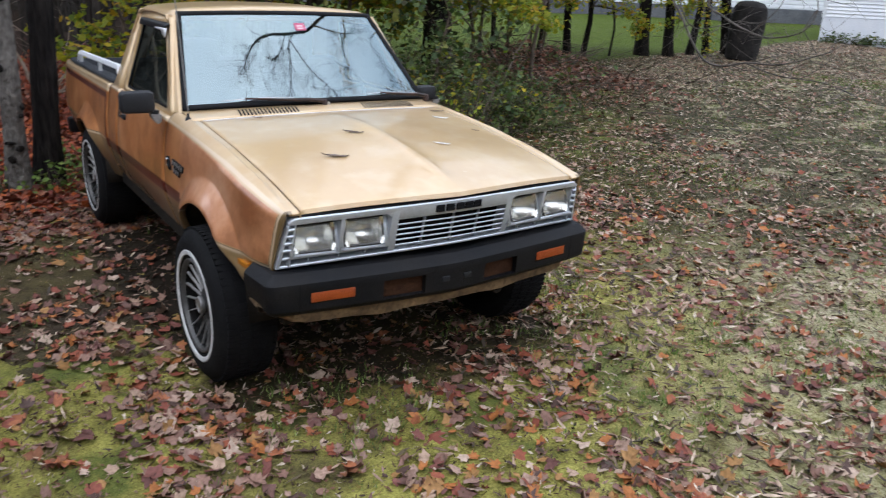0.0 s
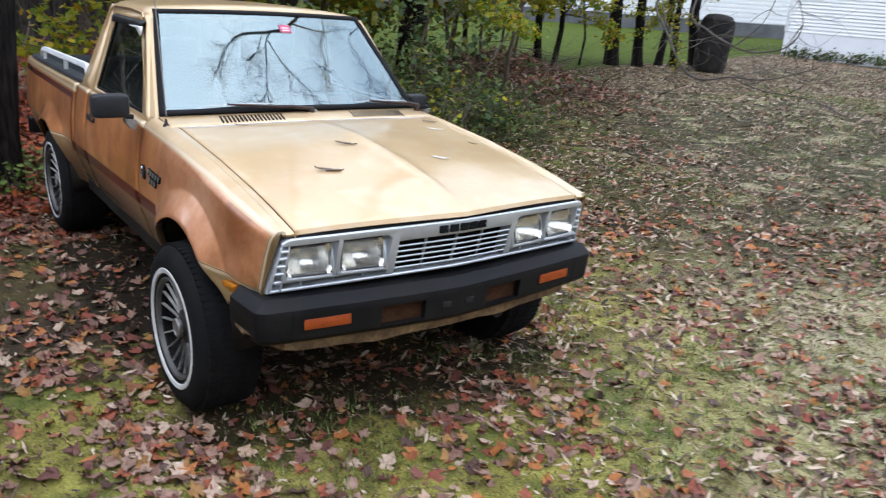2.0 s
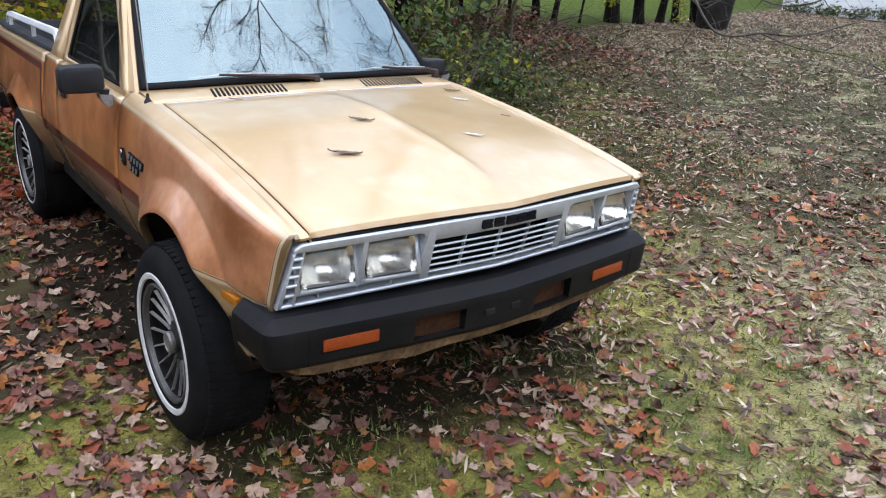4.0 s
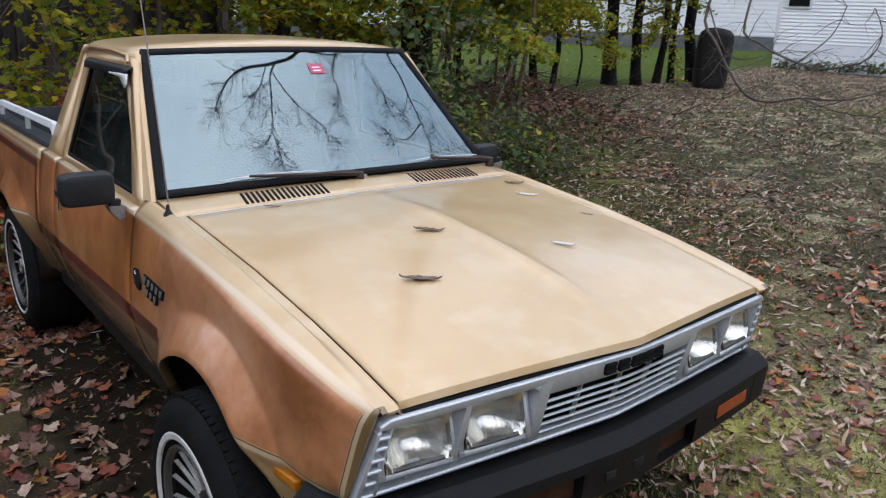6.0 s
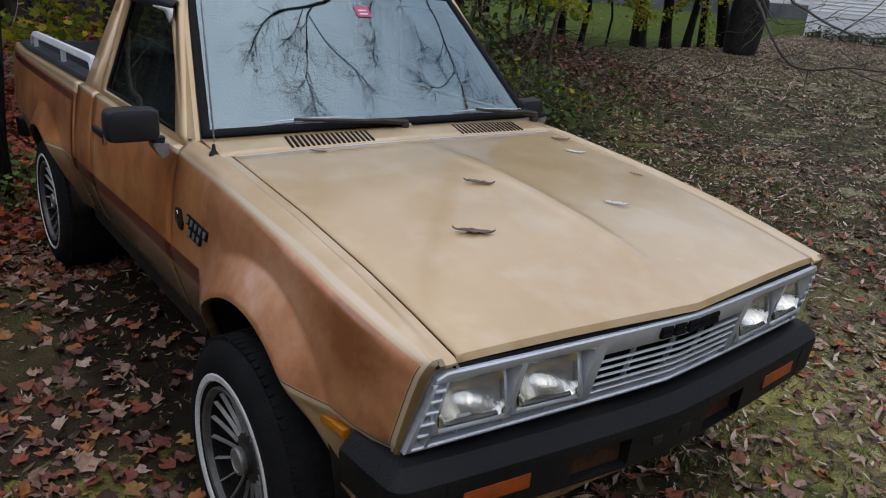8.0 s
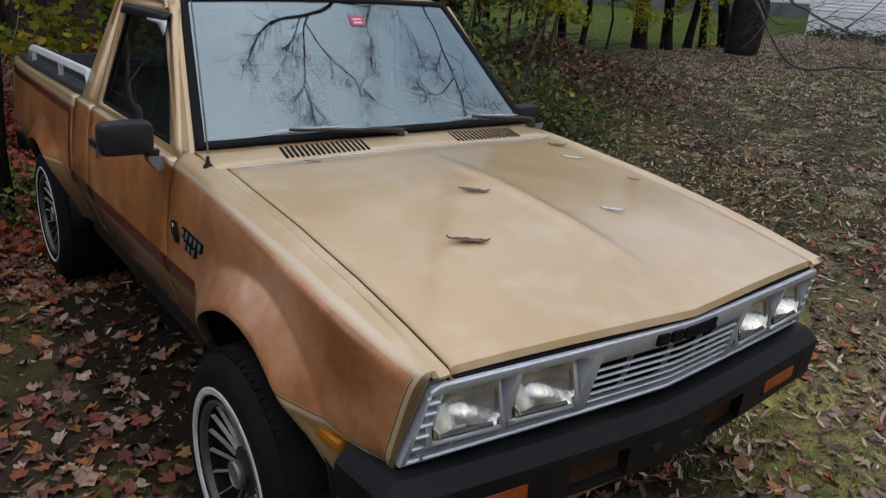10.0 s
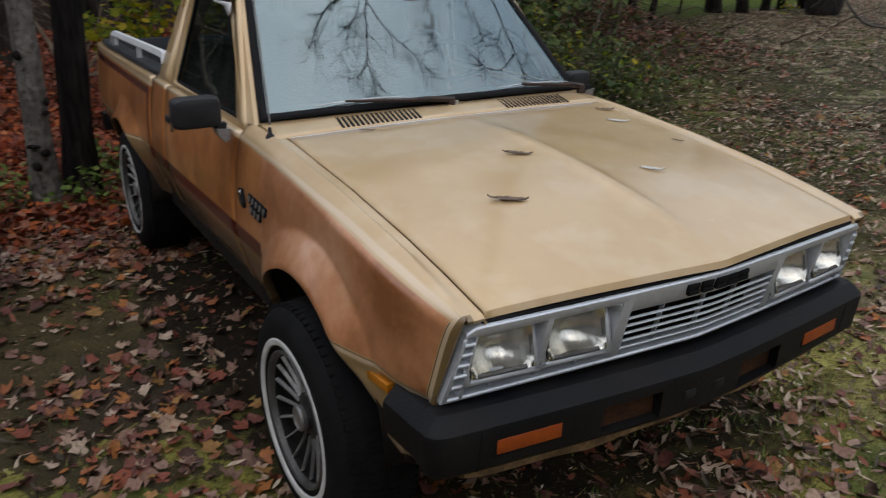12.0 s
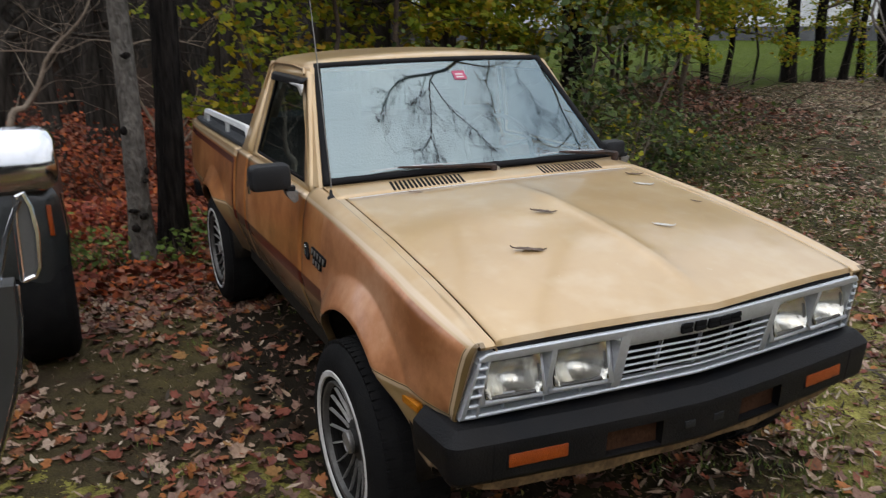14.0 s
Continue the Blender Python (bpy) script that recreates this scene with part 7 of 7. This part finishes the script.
# ---- the dark vehicle parked alongside ----
def build_parked_vehicle():
    v = empty("parked_truck", "dark grey-green truck parked alongside, only its front corner seen", "truck", (-1.66, 2.5, 0))
    # dark body below a heavy bright bar with rounded end
    sect = [(-1.55, 1.02), (-0.25, 1.02), (-0.10, 1.0), (-0.03, 0.97), (-0.006, 0.92), (0.0, 0.85), (0.006, 0.72), (0.0, 0.62), (-0.03, 0.50)]
    bm = bmesh.new()
    rows = []
    for y, dx, dz in ((0.0, -0.07, -0.05), (0.02, -0.03, -0.02), (0.06, 0.0, 0.0), (0.4, 0.0, 0.0), (0.9, 0.0, 0.0), (1.5, 0.0, 0.0)):
        rows.append([(x + (dx if x > -1 else -dx), y, z + (dz if z > 0.95 else 0)) for x, z in sect])
    vs = grid(bm, rows)
    bm.faces.new(vs[0])
    bm.faces.new(vs[-1])
    part("body", bm, CAR_DARK, v, "dark grey-green body corner")
    bm = bmesh.new()
    rings = []
    for x, sc in ((-1.5, 1.0), (-0.8, 1.0), (-0.12, 1.0), (-0.05, 0.97), (-0.015, 0.88), (0.003, 0.72), (0.010, 0.45)):
        rings.append([(x, 0.0 + (y - 0.0) * sc, 1.12 + (z - 1.12) * sc) for y, z in ((0.07, 1.27), (0.02, 1.274), (-0.02, 1.262), (-0.045, 1.225), (-0.066, 1.17), (-0.082, 1.12), (-0.088, 1.09), (-0.084, 1.05), (-0.066, 1.0), (-0.035, 0.972), (0.02, 0.966), (0.07, 0.97))])
    loft(bm, rings)
    part("bright_bar", bm, BRIGHT, v, "polished rounded metal bar")
    bm = bmesh.new()
    box(bm, -0.066, -0.044, -0.012, 0.03, 0.745, 0.895, 0.006)
    part("marker_lamp", bm, AMBER, v, "upright orange marker lamp")
    bm = bmesh.new()
    tube(bm, [(0.008, 0.04, 0.62), (0.016, 0.03, 0.78), (0.006, 0.03, 0.94)], 0.006, 6)
    part("wing_trim", bm, CHROME, v, "bright trim strip")
    bm = bmesh.new()
    R = 0.40
    lathe(bm, [(0.2, 0.10), (0.25, 0.14), (0.33, 0.145), (0.375, 0.13), (R, 0.10), (R, 0.0), (R, -0.10), (0.375, -0.13), (0.33, -0.145), (0.2, -0.10), (0.001, -0.06)], 48, (-0.145, 0.38, 0.39))
    part("wheel", bm, RUBBER, v, "wide black tyre")


def build_open_door():
    """The car next to it: its opened door reaches towards the camera."""
    c = empty("parked_car", "grey-green car with bright trim, door standing open", "car", (-1.74, 0.6, 0))
    bm = bmesh.new()
    edge = [(-0.012, 1.09), (-0.016, 1.0), (-0.03, 0.9), (-0.055, 0.8), (-0.09, 0.7), (-0.13, 0.60), (-0.17, 0.52), (-0.25, 0.45)]
    loft(bm, [[(x - 0.02, y, z) for x, z in edge] + [(-0.9, y, 0.45), (-0.9, y, 1.12)] for y in (-0.035, -0.02, 0.03, 0.05)])
    door = part("open_door", bm, CAR_GREY, c, "grey-green door panel")
    bm = bmesh.new()
    tube(bm, [(x - 0.012, -0.03, z) for x, z in edge], 0.006, 6)
    part("edge_trim", bm, CHROME, door, "bright edge trim")
    bm = bmesh.new()
    loop = [(-0.01, 1.095), (0.022, 1.105), (0.034, 1.13), (0.040, 1.22), (0.034, 1.29), (0.022, 1.325), (0.005, 1.32), (-0.005, 1.25)]
    tube(bm, [(x, -0.02, z) for x, z in loop] + [(-0.01, -0.02, 1.095)], 0.007, 6)
    mirror = part("door_mirror", bm, CHROME, c, "bright-rimmed door mirror")
    bm = bmesh.new()
    loft(bm, [[(x, y, z) for x, z in loop] for y in (-0.018, 0.01)])
    part("mirror_back", bm, MIRROR_GREY, mirror)
    bm = bmesh.new()
    tube(bm, [(0.012, -0.02, 1.31), (-0.03, -0.02, 1.22), (-0.06, -0.02, 1.12), (-0.085, -0.02, 1.02)], 0.008, 6)
    part("door_strip", bm, CHROME, c)
    # unseen body, made tall so that it shades the ground by the truck
    bm = bmesh.new()
    rings = []
    for y, low, top, inset in ((-3.42, 0.52, 0.84, 0.12), (-3.36, 0.44, 0.98, 0.04), (-3.2, 0.40, 1.04, 0.0), (-1.9, 0.38, 1.10, 0.0), (-0.7, 0.38, 1.12, 0.0), (0.6, 0.38, 1.12, 0.0), (1.10, 0.40, 1.10, 0.02), (1.2, 0.48, 1.02, 0.08)):
        x0, x1 = -2.55 + inset, -0.78 - inset
        rings.append([(x0 + 0.05, y, low), (x0, y, low + 0.12), (x0, y, top - 0.10), (x0 + 0.06, y, top), (x1 - 0.06, y, top), (x1, y, top - 0.10), (x1, y, low + 0.12), (x1 - 0.05, y, low)])
    loft(bm, rings)
    part("unseen_car_body", bm, CAR_DARK, c, sharp=50)
    bm = bmesh.new()
    loft(bm, [[(-2.46 + k, y0, z), (-0.87 - k, y0, z), (-0.87 - k, y1, z), (-2.46 + k, y1, z)] for y0, y1, z, k in ((-1.95, 1.10, 1.09, 0.0), (-1.45, 0.98, 1.60, 0.11), (-1.34, 0.92, 1.70, 0.15), (-1.20, 0.82, 1.74, 0.26))])
    part("unseen_car_cabin", bm, CAR_DARK, c, sharp=40)
    for y0, y1, k0, k1 in ((-1.62, -0.78, 0.30, 0.0), (-0.68, 0.08, 0.0, 0.0), (0.18, 0.92, 0.0, 0.04)):
        for e in (-1, 1):
            bm = bmesh.new()
            loft(bm, [[(-1.665 + e * (0.795 - (z - 1.09) * 0.2157 + d), y, z) for y, z in ((y0, 1.15), (y1, 1.15), (y1 - k1, 1.56), (y0 + k0, 1.56))] for d in (-0.01, 0.006)])
            part("side_window", bm, SEAL, c, "dark side window")
    bm = bmesh.new()
    loft(bm, [[(x, -1.95 + (z - 1.09) * 0.98 + d, z) for x, z in ((-2.34, 1.14), (-0.99, 1.14), (-1.07, 1.55), (-2.26, 1.55))] for d in (0.01, -0.006)])
    part("windscreen", bm, SEAL, c, "dark windscreen")
    for wx in (-2.42, -0.91):
        for wy in (-2.55, 0.30):
            bm = bmesh.new()
            lathe(bm, [(0.001, 0.11), (0.20, 0.12), (0.29, 0.12), (0.35, 0.09), (0.35, -0.09), (0.29, -0.12), (0.20, -0.12), (0.001, -0.11)], 32, (wx, wy, 0.35))
            part("wheel", bm, RUBBER, c)


build_parked_vehicle()
build_open_door()
